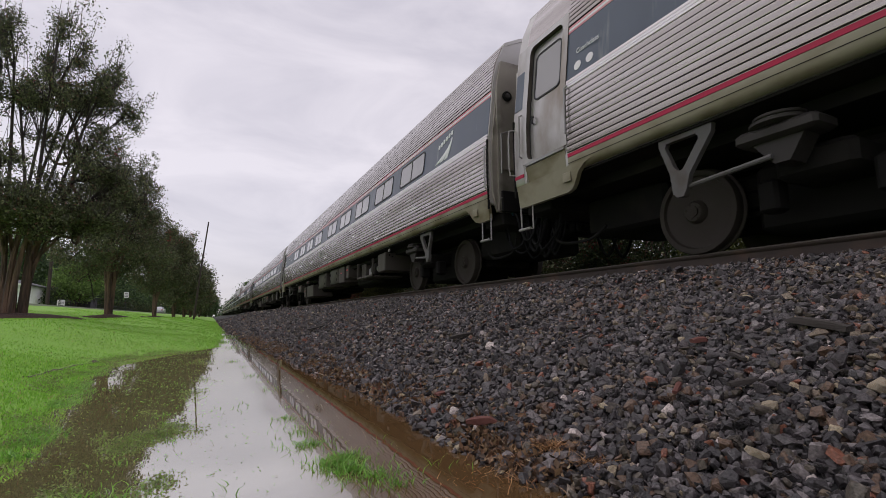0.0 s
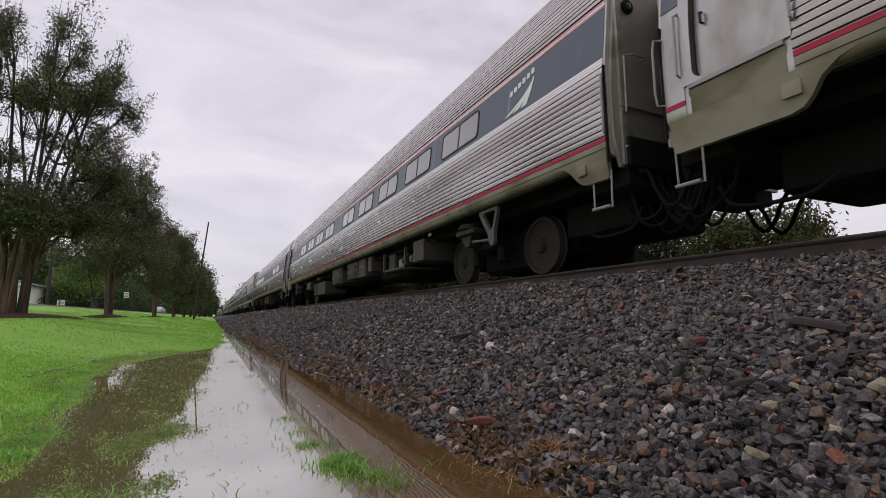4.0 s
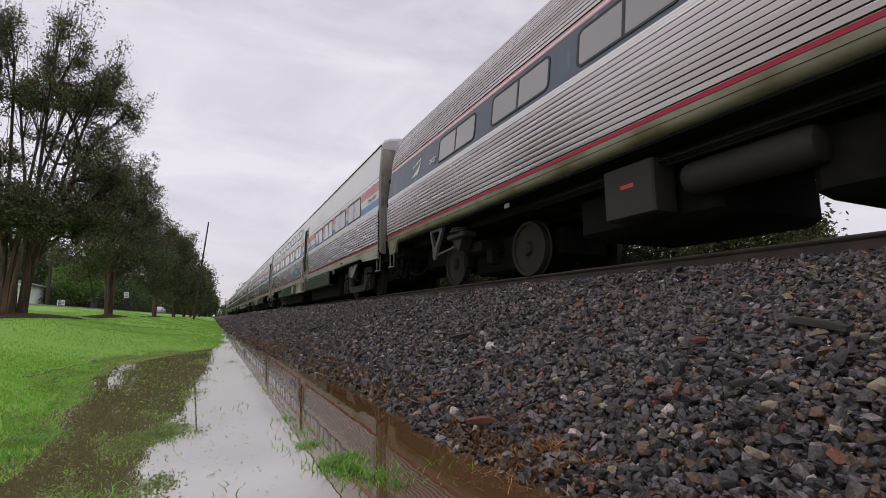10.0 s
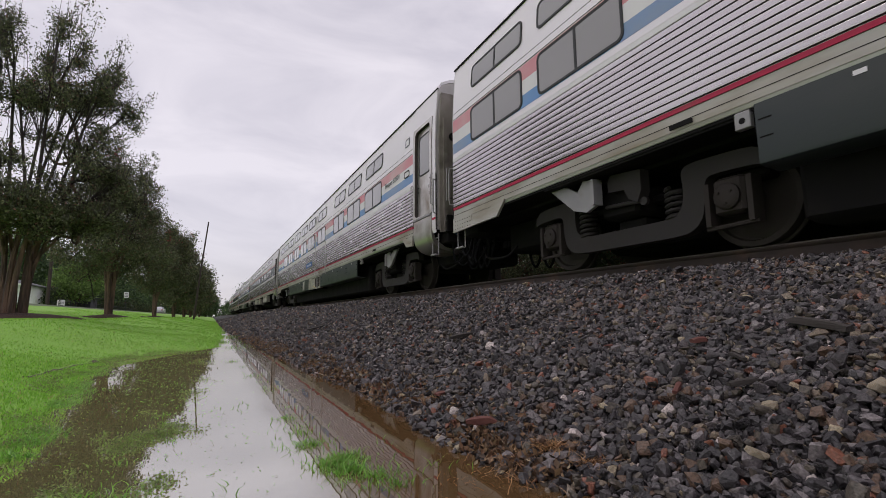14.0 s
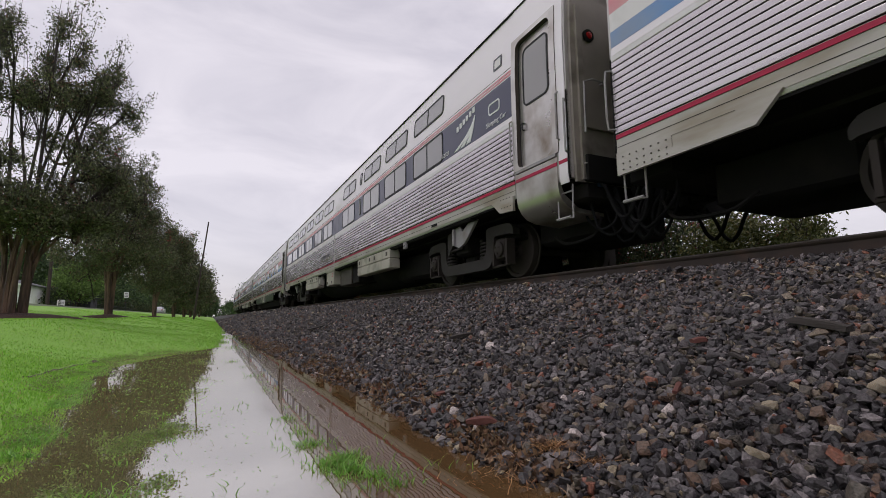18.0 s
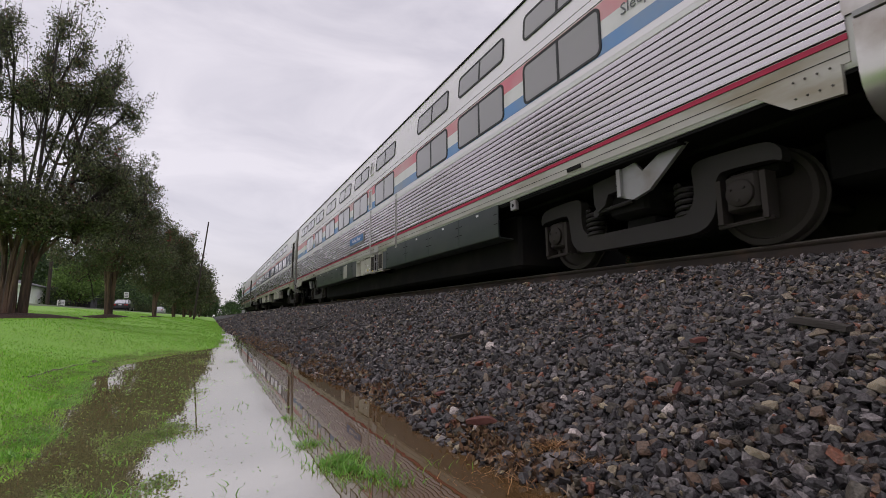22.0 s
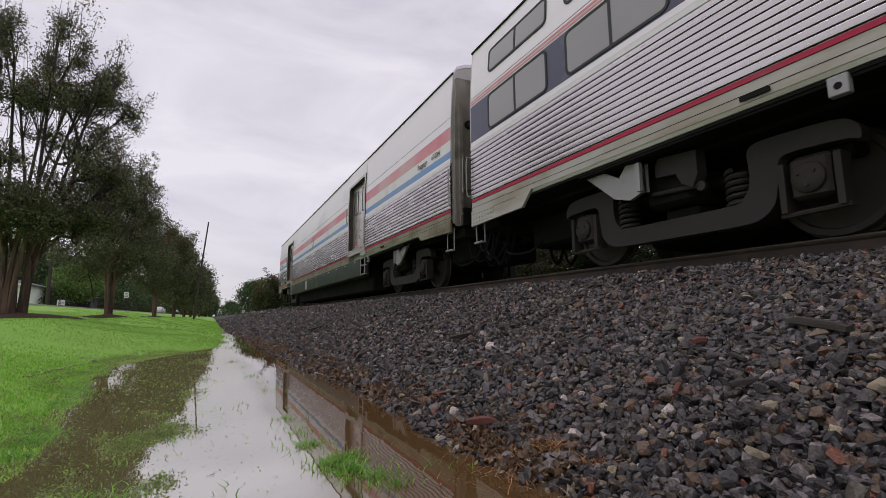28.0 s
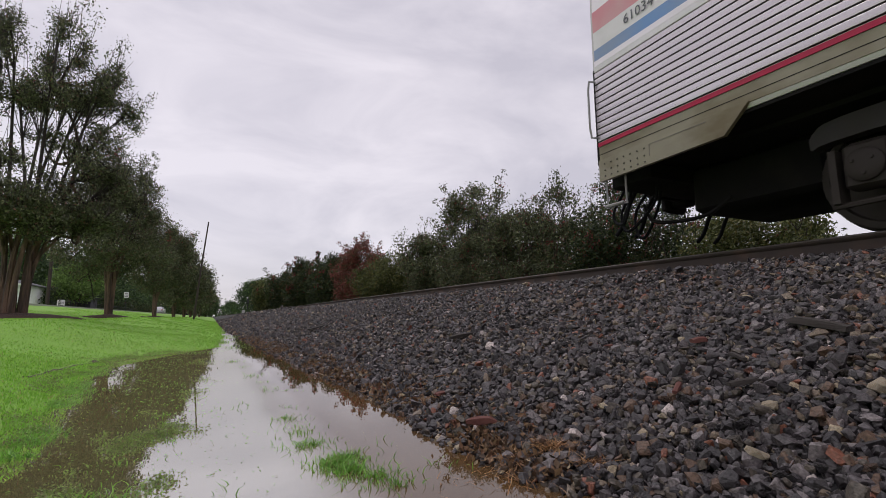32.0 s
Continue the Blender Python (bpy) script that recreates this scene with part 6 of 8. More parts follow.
def service_bay(car, y0, y1):
    """A pale panelled bay in the skirt: air intake, two bolted panels, a coarse grille, a step well and a second grille."""
    bay = part("service_bay", Shape().box(-1.57, -1.50, y0 + 1.345, y0 + 1.855, 0.545, 0.99, 0.008), SERVICE, car, "cream steel service panels with grilles")
    part("service_panel", Shape().box(-1.566, -1.50, y0 + 1.865, y0 + 2.355, 0.54, 1.0, 0.008), SERVICE, bay)
    part("top_rail", Shape().box(-1.58, -1.50, y0 + 0.02, y0 + 2.80, 1.005, 1.04, 0.006), SERVICE, bay)
    part("bottom_rail", Shape().box(-1.575, -1.46, y0 + 0.30, y0 + 1.34, 0.515, 0.555, 0.008), SERVICE, bay)
    part("gutter", Shape().box(-1.583, -1.57, y0 + 1.30, y0 + 1.90, 0.99, 1.0), UNDER, bay)
    bolts = [(a + k * (b - a) / 3, z) for a, b in ((y0 + 1.885, y0 + 2.335), (y0 + 1.365, y0 + 1.835)) for k in range(4) for z in (0.565, 0.97)]
    bolts += [(y, z) for y in (y0 + 1.885, y0 + 2.335) for z in (0.70, 0.84)] + [(y0 + 0.05 + 0.14 * k, 1.022) for k in range(20)]
    rivet_row(bay, ((0.5, -1.568), (0.995, -1.568), (1.0, -1.58), (1.1, -1.58)), bolts, 0.004)
    for a, b, cell in ((y0 + 0.95, y0 + 1.335, 0.038), (y0 + 0.30, y0 + 0.66, 0.03)):
        part("grille_frame", Shape().loft([[(x, y, z) for y, z in q] for x, q in ((-1.55, rounded(a, b, 0.56, 1.0, 0.01)), (-1.585, rounded(a, b, 0.56, 1.0, 0.01)), (-1.585, rounded(a + 0.03, b - 0.03, 0.59, 0.97, 0.01)), (-1.55, rounded(a + 0.03, b - 0.03, 0.59, 0.97, 0.01)), (-1.55, rounded(a, b, 0.56, 1.0, 0.01)))]), SERVICE, bay)
        part("grille_back", Shape().box(-1.36, -1.34, a, b, 0.56, 1.0).box(-1.56, -1.36, a - 0.005, a + 0.005, 0.56, 1.0).box(-1.56, -1.36, b - 0.005, b + 0.005, 0.56, 1.0), SERVICE, bay)
        part("duct", Shape().box(-1.50, -1.40, a + 0.17, a + 0.22, 0.56, 1.0, 0.01), BRACK, bay)
        g, z = Shape(), 0.59
        while z < 0.975:
            g.tube([(-1.572, a + 0.02, z), (-1.572, b - 0.02, z)], 0.0055, 4)
            z += cell
        y = a + 0.03
        while y < b - 0.02:
            g.tube([(-1.578, y, 0.58), (-1.578, y, 0.98)], 0.0055, 4)
            y += cell
        part("grille_mesh", g, BULKD, bay)
    part("decal", Shape().box(-1.589, -1.586, y0 + 1.06, y0 + 1.19, 0.565, 0.60), DECALY, bay)
    w0, w1 = y0 + 0.665, y0 + 0.945
    part("step_well", Shape().box(-1.57, -1.2, w0, w1, 0.50, 0.53).box(-1.57, -1.2, w0, w0 + 0.02, 0.5, 1.04).box(-1.57, -1.2, w1 - 0.02, w1, 0.5, 1.04).box(-1.24, -1.2, w0, w1, 0.5, 1.04), UNDER, bay)
    part("step_ladder", Shape().tube(smooth_path([(-1.60, w0 + 0.03, 1.02), (-1.60, w0 + 0.03, 0.60), (-1.60, w0 + 0.06, 0.56), (-1.60, w1 - 0.06, 0.56), (-1.60, w1 - 0.03, 0.60), (-1.60, w1 - 0.03, 1.02)]), 0.014, 6).tube([(-1.60, w0 + 0.03, 0.80), (-1.60, w1 - 0.03, 0.80)], 0.014, 6), BRACK, bay)
    part("hinge_plate", Shape().box(-1.60, -1.57, w0 - 0.02, w1 + 0.02, 1.05, 1.22, 0.01), DULL, bay)
    part("decal", Shape().box(-1.574, -1.57, y0 + 1.55, y0 + 1.68, 0.62, 0.665), DECALY, bay)
    part("decal", Shape().box(-1.574, -1.57, y0 + 1.56, y0 + 1.64, 0.76, 0.80), WHITEP, bay)
    for a in (y0 + 1.41, y0 + 1.73):
        lt = part("latch", Shape().loft([[(x, y, z) for y, z in q] for x, q in ((-1.571, rounded(a, a + 0.085, 0.60, 0.685, 0.01)), (-1.579, rounded(a, a + 0.085, 0.60, 0.685, 0.01)), (-1.579, rounded(a + 0.012, a + 0.073, 0.612, 0.673, 0.01)), (-1.571, rounded(a + 0.012, a + 0.073, 0.612, 0.673, 0.01)))]), WHITEP, bay, "pale framed latch")
        part("latch_hole", Shape().box(-1.574, -1.571, a + 0.01, a + 0.075, 0.61, 0.675), UNDER, lt)
        part("latch_bar", Shape().box(-1.580, -1.574, a + 0.025, a + 0.055, 0.625, 0.66), BRACK, lt)
    a, b = y0 + 2.365, y0 + 2.79
    part("air_intake", Shape().loft([[(x, y, z) for y, z in q] for x, q in ((-1.54, rounded(a, b, 0.545, 1.0, 0.01)), (-1.58, rounded(a, b, 0.545, 1.0, 0.01)), (-1.58, rounded(a + 0.03, b - 0.09, 0.59, 0.95, 0.01)), (-1.38, rounded(a + 0.05, b - 0.16, 0.64, 0.95, 0.01)))]), SERVICE, bay)
    part("intake_back", Shape().box(-1.385, -1.37, a, b, 0.58, 1.0), JAMB, bay)
    part("end_skirt_panel", Shape().box(-1.575, -1.50, y0 + 2.80, y1 - 0.01, 0.55, 1.05, 0.01).box(-1.575, -1.50, y0 + 0.01, y0 + 0.29, 0.55, 1.0, 0.01), SKIRT, bay)


def service_door(car, prof, y0, y1):
    """A narrow kitchen door in the middle of the diner."""
    side_door(car, prof, y0, y1, 1.44, 3.45, 1.10, head_mat=PALE)
    for yy in (y0 - 0.16, y1 + 0.16):
        part("handrail_recess", side_plate(prof, rounded(yy - 0.05, yy + 0.05, 1.45, 2.25, 0.03), 0.028, 0.03), UNDER, car)
        part("handrail", Shape().tube([(-1.60, yy, 1.50), (-1.63, yy, 1.55), (-1.63, yy, 2.15), (-1.60, yy, 2.2)], 0.014, 6), BRACK, car)


def baggage_door(car, prof, y0, y1):
    """Double leaf loading door with two tall windows, decals and a riveted sill."""
    z0, z1, deep = 1.42, 3.50, 0.11
    part("door_header", sheet(prof, y0 - 0.11, y1 + 0.11, z1 + 0.08, 4.02, 0.012, 0.02), PALE, car)
    fr = part("door_frame", ring_plate(prof, rounded(y0 - 0.11, y1 + 0.11, z0 - 0.06, z1 + 0.08, 0.02), rounded(y0, y1, z0, z1, 0.08), 0.028, 0.17), DULL, car)
    shade_reveal(fr)
    part("sill_plate", side_plate(prof, [(y0 - 0.10, 1.25), (y1 + 0.10, 1.25), (y1 + 0.10, 1.40), (y0 - 0.10, 1.40)], 0.024, 0.03), SILL, fr)
    rivet_row(fr, prof, [(y, 1.38) for y in np.linspace(y0, y1, 13)], 0.032)
    m0 = (y0 + y1) / 2
    for c, d, k in ((y0, m0 - 0.008, 0), (m0 + 0.008, y1, 1)):
        lf = part("door", side_plate(prof, rounded(c, d, z0, z1, 0.05), 0.004 - deep, 0.03), DOORSTEEL, car, "steel loading door leaf with a tall window")
        cy = (c + d) / 2
        part("door_window", ring_plate(prof, rounded(cy - 0.21, cy + 0.21, 2.55, 3.32, 0.09), rounded(cy - 0.18, cy + 0.18, 2.58, 3.29, 0.07), 0.018 - deep, 0.02), RUBBER, lf)
        part("door_pane", side_plate(prof, rounded(cy - 0.19, cy + 0.19, 2.57, 3.30, 0.07), 0.008 - deep, 0.006), GLASS, lf)
        part("warning_label", Shape().add(*plate_data(prof, cy - 0.08, cy + 0.08, 1.50, 1.70, 0.008 - deep)), DECAL, lf, "red square warning decal")
        part("label_mark", Shape().add(*plate_data(prof, cy - 0.045, cy - 0.015, 1.53, 1.66, 0.0105 - deep, 0.002)).add(*plate_data(prof, cy - 0.015, cy + 0.05, 1.53, 1.56, 0.0105 - deep, 0.002)), WINK, lf)
        part("latch", Shape().box(-1.60 + deep, -1.57 + deep, (d - 0.10 if k == 0 else c + 0.02), (d - 0.02 if k == 0 else c + 0.10), 1.98, 2.02).box(-1.60 + deep, -1.57 + deep, (d - 0.10 if k == 0 else c + 0.02), (d - 0.02 if k == 0 else c + 0.10), 2.52, 2.56), DULL, lf)
    part("notice", Shape().add(*plate_data(prof, y0 + 0.42, y0 + 0.53, 1.95, 2.25, 0.008 - deep)), PINK, fr)
    part("notice", Shape().add(*plate_data(prof, y0 + 0.44, y0 + 0.55, 1.76, 1.88, 0.008 - deep)), DULL, fr)
    part("handrail", Shape().tube([(-1.57, y1 + 0.14, 2.35), (-1.64, y1 + 0.14, 2.38), (-1.64, y1 + 0.14, 2.85), (-1.56, y1 + 0.14, 2.9)], 0.014, 6), BRACK, car)
    part("handrail", Shape().tube([(-1.57, y0 - 0.16, 1.40), (-1.63, y0 - 0.16, 1.44), (-1.63, y0 - 0.16, 2.2), (-1.57, y0 - 0.16, 2.25)], 0.014, 6), BRACK, car)
    ld = part("ladder", Shape().tube([(-1.585, y0 - 0.12, 1.16), (-1.585, y0 - 0.12, 0.56), (-1.585, y0 + 0.30, 0.56), (-1.585, y0 + 0.30, 1.16)], 0.018, 6), BRACK, car, "short steel step ladder")
    for z in (0.58, 0.84):
        part("rung", Shape().box(-1.60, -1.52, y0 - 0.12, y0 + 0.30, z - 0.012, z + 0.012), BRACK, ld)
    part("ladder_back", Shape().box(-1.48, -1.46, y0 - 0.14, y0 + 0.32, 0.54, 1.1), UNDER, ld)
    part("ladder_plate", Shape().box(-1.60, -1.565, y0 - 0.14, y0 + 0.32, 1.12, 1.24, 0.01), DULL, ld)


def travelled(t):
    """Metres that the train has gone by t seconds; it gathers way, then eases off."""
    u = t - 16
    return ((-2.68984e-4 * u + 6.38595e-3) * u + 7.482116) * u + 114.9735 - 0.0183 * max(0.0, t - 23) ** 2


B_FRONTS = (3.05, 5.05, 7.08, 9.12, 11.12, 13.70, 15.68, 17.66, 19.64)
C_FRONTS = (3.3, 5.3, 7.3, 9.3, 11.3, 14.12, 16.0, 17.95, 19.95)
REAR_DOOR = ((24.58, 25.30, False),)
coach(0, "silver corrugated leading coach with a grimy door and blue band", B_FRONTS, 1.45, REAR_DOOR, ((24.10, 2.62, 0.095, "Coachclass"),), None, "coach", logo=((2.05, 2.62, 0.72),))
coach(1, "silver corrugated coach numbered 25110 with a faded blue band", B_FRONTS, 1.45, REAR_DOOR, ((24.10, 2.62, 0.095, "Coachclass"), (21.83, 2.50, 0.14, "25110")), (13.35, 1.86, "25110"), "coach", logo=((2.05, 2.62, 0.72),))
coach(2, "silver corrugated coach numbered 25003 with a faded blue band", C_FRONTS, 1.45, REAR_DOOR, ((24.10, 2.62, 0.095, "Coachclass"), (21.83, 2.50, 0.14, "25003")), (13.85, 1.74, "25003"), "coach", logo=((2.05, 2.62, 0.72),))
coach(3, "silver corrugated cafe coach with a blue band and few windows", (4.45, 6.5, 15.1, 17.13, 19.17, 21.2), 1.50, ((0.62, 1.42, True),), ((1.95, 2.62, 0.10, "Cafe"), (22.95, 2.52, 0.15, "28021")), (13.1, 1.68, "28021"), "cafe", logo=((23.85, 2.62, 0.5),), panel=(9.5, 10.0))
high_car(4, "tall silver dining car with red, white and blue stripes", (2.1, 3.95, 5.82, 7.68, 12.95, 15.0, 17.05, 19.15, 21.5, 23.4), (12.95, 15.0, 17.05, 19.15, 21.5, 23.4), 1.53, "rwb",
         ((11.05, 11.80, "service"),), (14.05, 1.66, 0.74, "Hartford", "blue"), (6.3, 20.25), (), (11.35, 14.62), (10.75, 12.4), (12.45,), marker="dark",
         front_text=((0.95, 2.62, 0.15, "Diner 68013", GREYINK),), logo=((10.5, 2.65, 0.6, BRACK),), bays=((6.35, 12.05, 0.10), (12.05, 14.6, 0.46), (14.6, 20.2, 0.10)))
for n, nm, num, lab in ((5, "Potomac River", "62501", "tall silver sleeping car with red, white and blue stripes"), (7, "Raritan River", "62504", "tall silver striped sleeping car named Raritan River")):
    high_car(n, lab, (3.8, 5.85, 7.82, 10.8, 13.05, 15.05, 17.2, 19.35, 21.3), (3.8, 5.85, 7.82, 10.8, 13.05, 15.05, 17.2, 19.35, 21.3, 23.1), 1.53, "rwb",
             ((0.66, 1.45),), (14.1, 1.67, 0.74, nm, "blue"), (6.1, 20.25), (), (11.35, 14.62), (10.6, 12.65), (12.60,), marker="dark",
             front_text=((2.95, 2.68, 0.19, "Sleeper " + num, GREYINK),), logo=((23.6, 2.62, 0.5, WINK),))
for n, num in ((6, "62021"), (8, "62044")):
    high_car(n, "tall silver sleeping car with a navy window band, numbered " + num, (3.95, 5.92, 7.90, 10.4, 13.5, 15.4, 17.45, 19.55, 21.6, 23.5), (3.95, 5.92, 7.90, 10.4, 13.5, 15.4, 17.45, 19.55, 21.6, 23.5), 1.53, "navy",
             ((0.66, 1.45),), (14.30, 1.66, 1.05, num, "steel"), None, ((7.1, 10.0, "double"), (10.6, 11.3, "dark"), (11.5, 13.0, "grey"), (13.15, 14.35, "white"), (15.72, 15.98, "tag"), (14.6, 15.6, "belly"), (16.1, 18.9, "double"), (19.3, 20.0, "dark")), None, (12.98,), (), marker="red", slots=(9.68,),
             front_text=((3.82, 2.42, 0.12, num, WINK), (2.02, 2.42, 0.115, "Sleeping Car", WINK)), logo=((3.02, 2.64, 0.8, WINK),))
high_car(9, "tall silver baggage car with red, white and blue stripes", (), (), 1.5, "rwb", ((6.05, 7.75, "baggage"), (20.1, 21.9, "baggage")), None, (6.4, 20.0), (), None, (), (), True, "dark",
         front_text=((1.05, 2.55, 0.16, "61034", GREYINK), (1.72, 2.55, 0.16, "Baggage", GREYINK), (24.95, 2.55, 0.16, "61034", GREYINK), (24.22, 2.55, 0.16, "Baggage", GREYINK)), logo=((14.2, 2.58, 0.75, BRACK),))
# ---- trees, shrubs, street ----
BARK = material("peeling_bark", (0.17, 0.105, 0.075), 0.9, 0, 0.5, 7.0, 0.03, 18, (0.055, 0.036, 0.028), 3.0, 0.42, 0.6, stretch=(3, 3, 0.35))
BARK_D = material("dark_twig_bark", (0.045, 0.035, 0.032), 0.9, 0, 0.3, 6.0)
LEAF = tinted("myrtle_leaves", ((0.0, (0.085, 0.100, 0.048)), (0.3, (0.13, 0.145, 0.068)), (0.6, (0.055, 0.066, 0.034)), (0.82, (0.19, 0.205, 0.095)), (0.94, (0.17, 0.095, 0.065))), 0.5, True, 0, 80, 0.35, 0.2, 3, 0.22)
LEAF2 = tinted("shrub_leaves", ((0.0, (0.034, 0.050, 0.018)), (0.3, (0.050, 0.072, 0.023)), (0.55, (0.025, 0.038, 0.016)), (0.8, (0.085, 0.105, 0.030)), (0.93, (0.11, 0.070, 0.032))), 0.5, True, 0, 80, 0.35, 0.2, 3, 0.25)
LEAF3 = tinted("wood_leaves", ((0.0, (0.040, 0.070, 0.026)), (0.35, (0.060, 0.10, 0.035)), (0.7, (0.028, 0.050, 0.020)), (0.88, (0.12, 0.18, 0.055))), 0.55, True, 0, 80, 0.3, 0.25, 0.6, 0.15)
LEAFR = tinted("bronze_leaves", ((0.0, (0.17, 0.060, 0.045)), (0.3, (0.23, 0.085, 0.055)), (0.55, (0.11, 0.070, 0.036)), (0.75, (0.27, 0.075, 0.06)), (0.92, (0.09, 0.12, 0.045))), 0.5, True, 0, 80, 0.35, 0.2, 3, 0.25)
LEAFY = tinted("yellow_green_leaves", ((0.0, (0.085, 0.10, 0.030)), (0.35, (0.13, 0.14, 0.040)), (0.65, (0.055, 0.070, 0.024)), (0.88, (0.17, 0.15, 0.05))), 0.5, True, 0, 80, 0.35, 0.2, 3, 0.25)
BLOOM = tinted("red_blossom", ((0.0, (0.24, 0.035, 0.045)), (0.4, (0.32, 0.06, 0.06)), (0.75, (0.15, 0.035, 0.035))), 0.6, True, 0, 80, 0.3, 0.2, 5, 0.2)


def leaf_cloud(points, per, spread, size, flat=0.8):
    """Leaves round each of the points: folded diamonds turned at random."""
    pts = np.repeat(np.asarray(points), per, axis=0)
    n = len(pts)
    c = pts + rng.normal(0, 1, (n, 3)) * np.array([spread, spread, spread * flat])
    s = size * rng.uniform(0.6, 1.3, n)
    q = turn_matrices(n, 1.0)
    base = np.array([(-0.5, 0, 0), (0, -0.24, 0.06), (0.5, 0, 0), (0, 0.24, 0.06)])
    v = np.einsum("nij,kj->nki", q, base) * s[:, None, None] + c[:, None, :]
    return v.reshape(-1, 3), np.arange(n * 4).reshape(-1, 4)


def grow(stems, height, spread, start, split, depth, lean=0.35, up=0.6):
    """Limbs by repeated forking: a list of (points, radii) and the tips of the twigs."""
    limbs, tips = [], []

    def limb(p, d, length, r, level):
        pts, rad = [p], [r]
        for k in range(4):
            d = (d + Vector(rng.normal(0, 0.13, 3).tolist()) + Vector((0, 0, 0.06 * up))).normalized()
            p = p + d * length / 4
            pts.append(p)
            rad.append(r * (1 - 0.12 * (k + 1)))
            if level >= depth - 1:
                tips.append(tuple(p))
        limbs.append((pts, rad))
        if level >= depth:
            return
        for k in range(split):
            out = Vector(rng.normal(0, 1, 3).tolist())
            nd = (d + out * 0.48 + Vector((0, 0, 0.15 * up))).normalized()
            limb(p, nd, length * rng.uniform(0.6, 0.85), r * 0.58, level + 1)
        if level >= 1:
            q = pts[2]
            nd = (d + Vector(rng.normal(0, 1, 3).tolist()) * 0.8).normalized()
            limb(q, nd, length * 0.55, r * 0.42, level + 1)
    for k in range(stems):
        a = 2 * math.pi * (k + rng.uniform(0, 0.6)) / stems
        d = Vector((math.cos(a) * lean, math.sin(a) * lean, 1)).normalized()
        limb(Vector((math.cos(a) * start, math.sin(a) * start, -0.1)), d, height * 0.36, spread, 0)
    return limbs, tips


def fit_tips(tips, limbs, height, radius):
    """Scale so that the crown has this height and radius."""
    t = np.array(tips)
    h = np.percentile(t[:, 2], 98)
    r = np.percentile(np.hypot(t[:, 0], t[:, 1]), 95)
    k = np.array([radius / r, radius / r, height / h])
    kk = Vector(k.tolist())
    def tight(z):
        return 0.5 + 0.5 * min(1.0, max(0.0, z / (0.34 * height)))
    return t * k, [([Vector((p.x * kk.x * tight(p.z * kk.z), p.y * kk.y * tight(p.z * kk.z), p.z * kk.z)) for p in pts], rad) for pts, rad in limbs]


def clumps(n, radius, z0, z1, seed, gate=0.0, vase=0.0):
    """Points in a crown between two heights, thinned by noise so that it has lumps and gaps."""
    out = []
    while len(out) < n:
        u = rng.uniform(-1, 1, 3)
        if u @ u > 1:
            continue
        u = u * (u @ u) ** -0.12
        wide = radius * (1 + vase * u[2])
        p = Vector((u[0] * wide, u[1] * wide, z0 + (z1 - z0) * (0.5 + 0.5 * u[2])))
        if noise.noise(p * 0.95 + Vector((seed * 7.3, 0, 0))) + 0.5 * noise.noise(p * 2.6 + Vector((0, seed * 3.1, 0))) > gate:
            out.append(tuple(p))
    return np.array(out)


def sprays(tips, n, low_z, profile, centre):
    """Twig tips that carry leaves: picked by how leafy the crown is at their height, thinned in lumps so that sky shows between."""
    t = np.asarray(tips)
    t = t[t[:, 2] > low_z]
    leafy = np.interp(t[:, 2], [p[0] for p in profile], [p[1] for p in profile])
    lump = np.array([noise.noise(Vector(p.tolist()) * 1.25 + centre) + 0.7 * noise.noise(Vector(p.tolist()) * 2.9 + centre) for p in t])
    chance = np.clip(leafy - 0.12 + 1.2 * lump, 0.004, 1) ** 2
    return t[rng.choice(len(t), min(n, len(t)), replace=False, p=chance / chance.sum())]


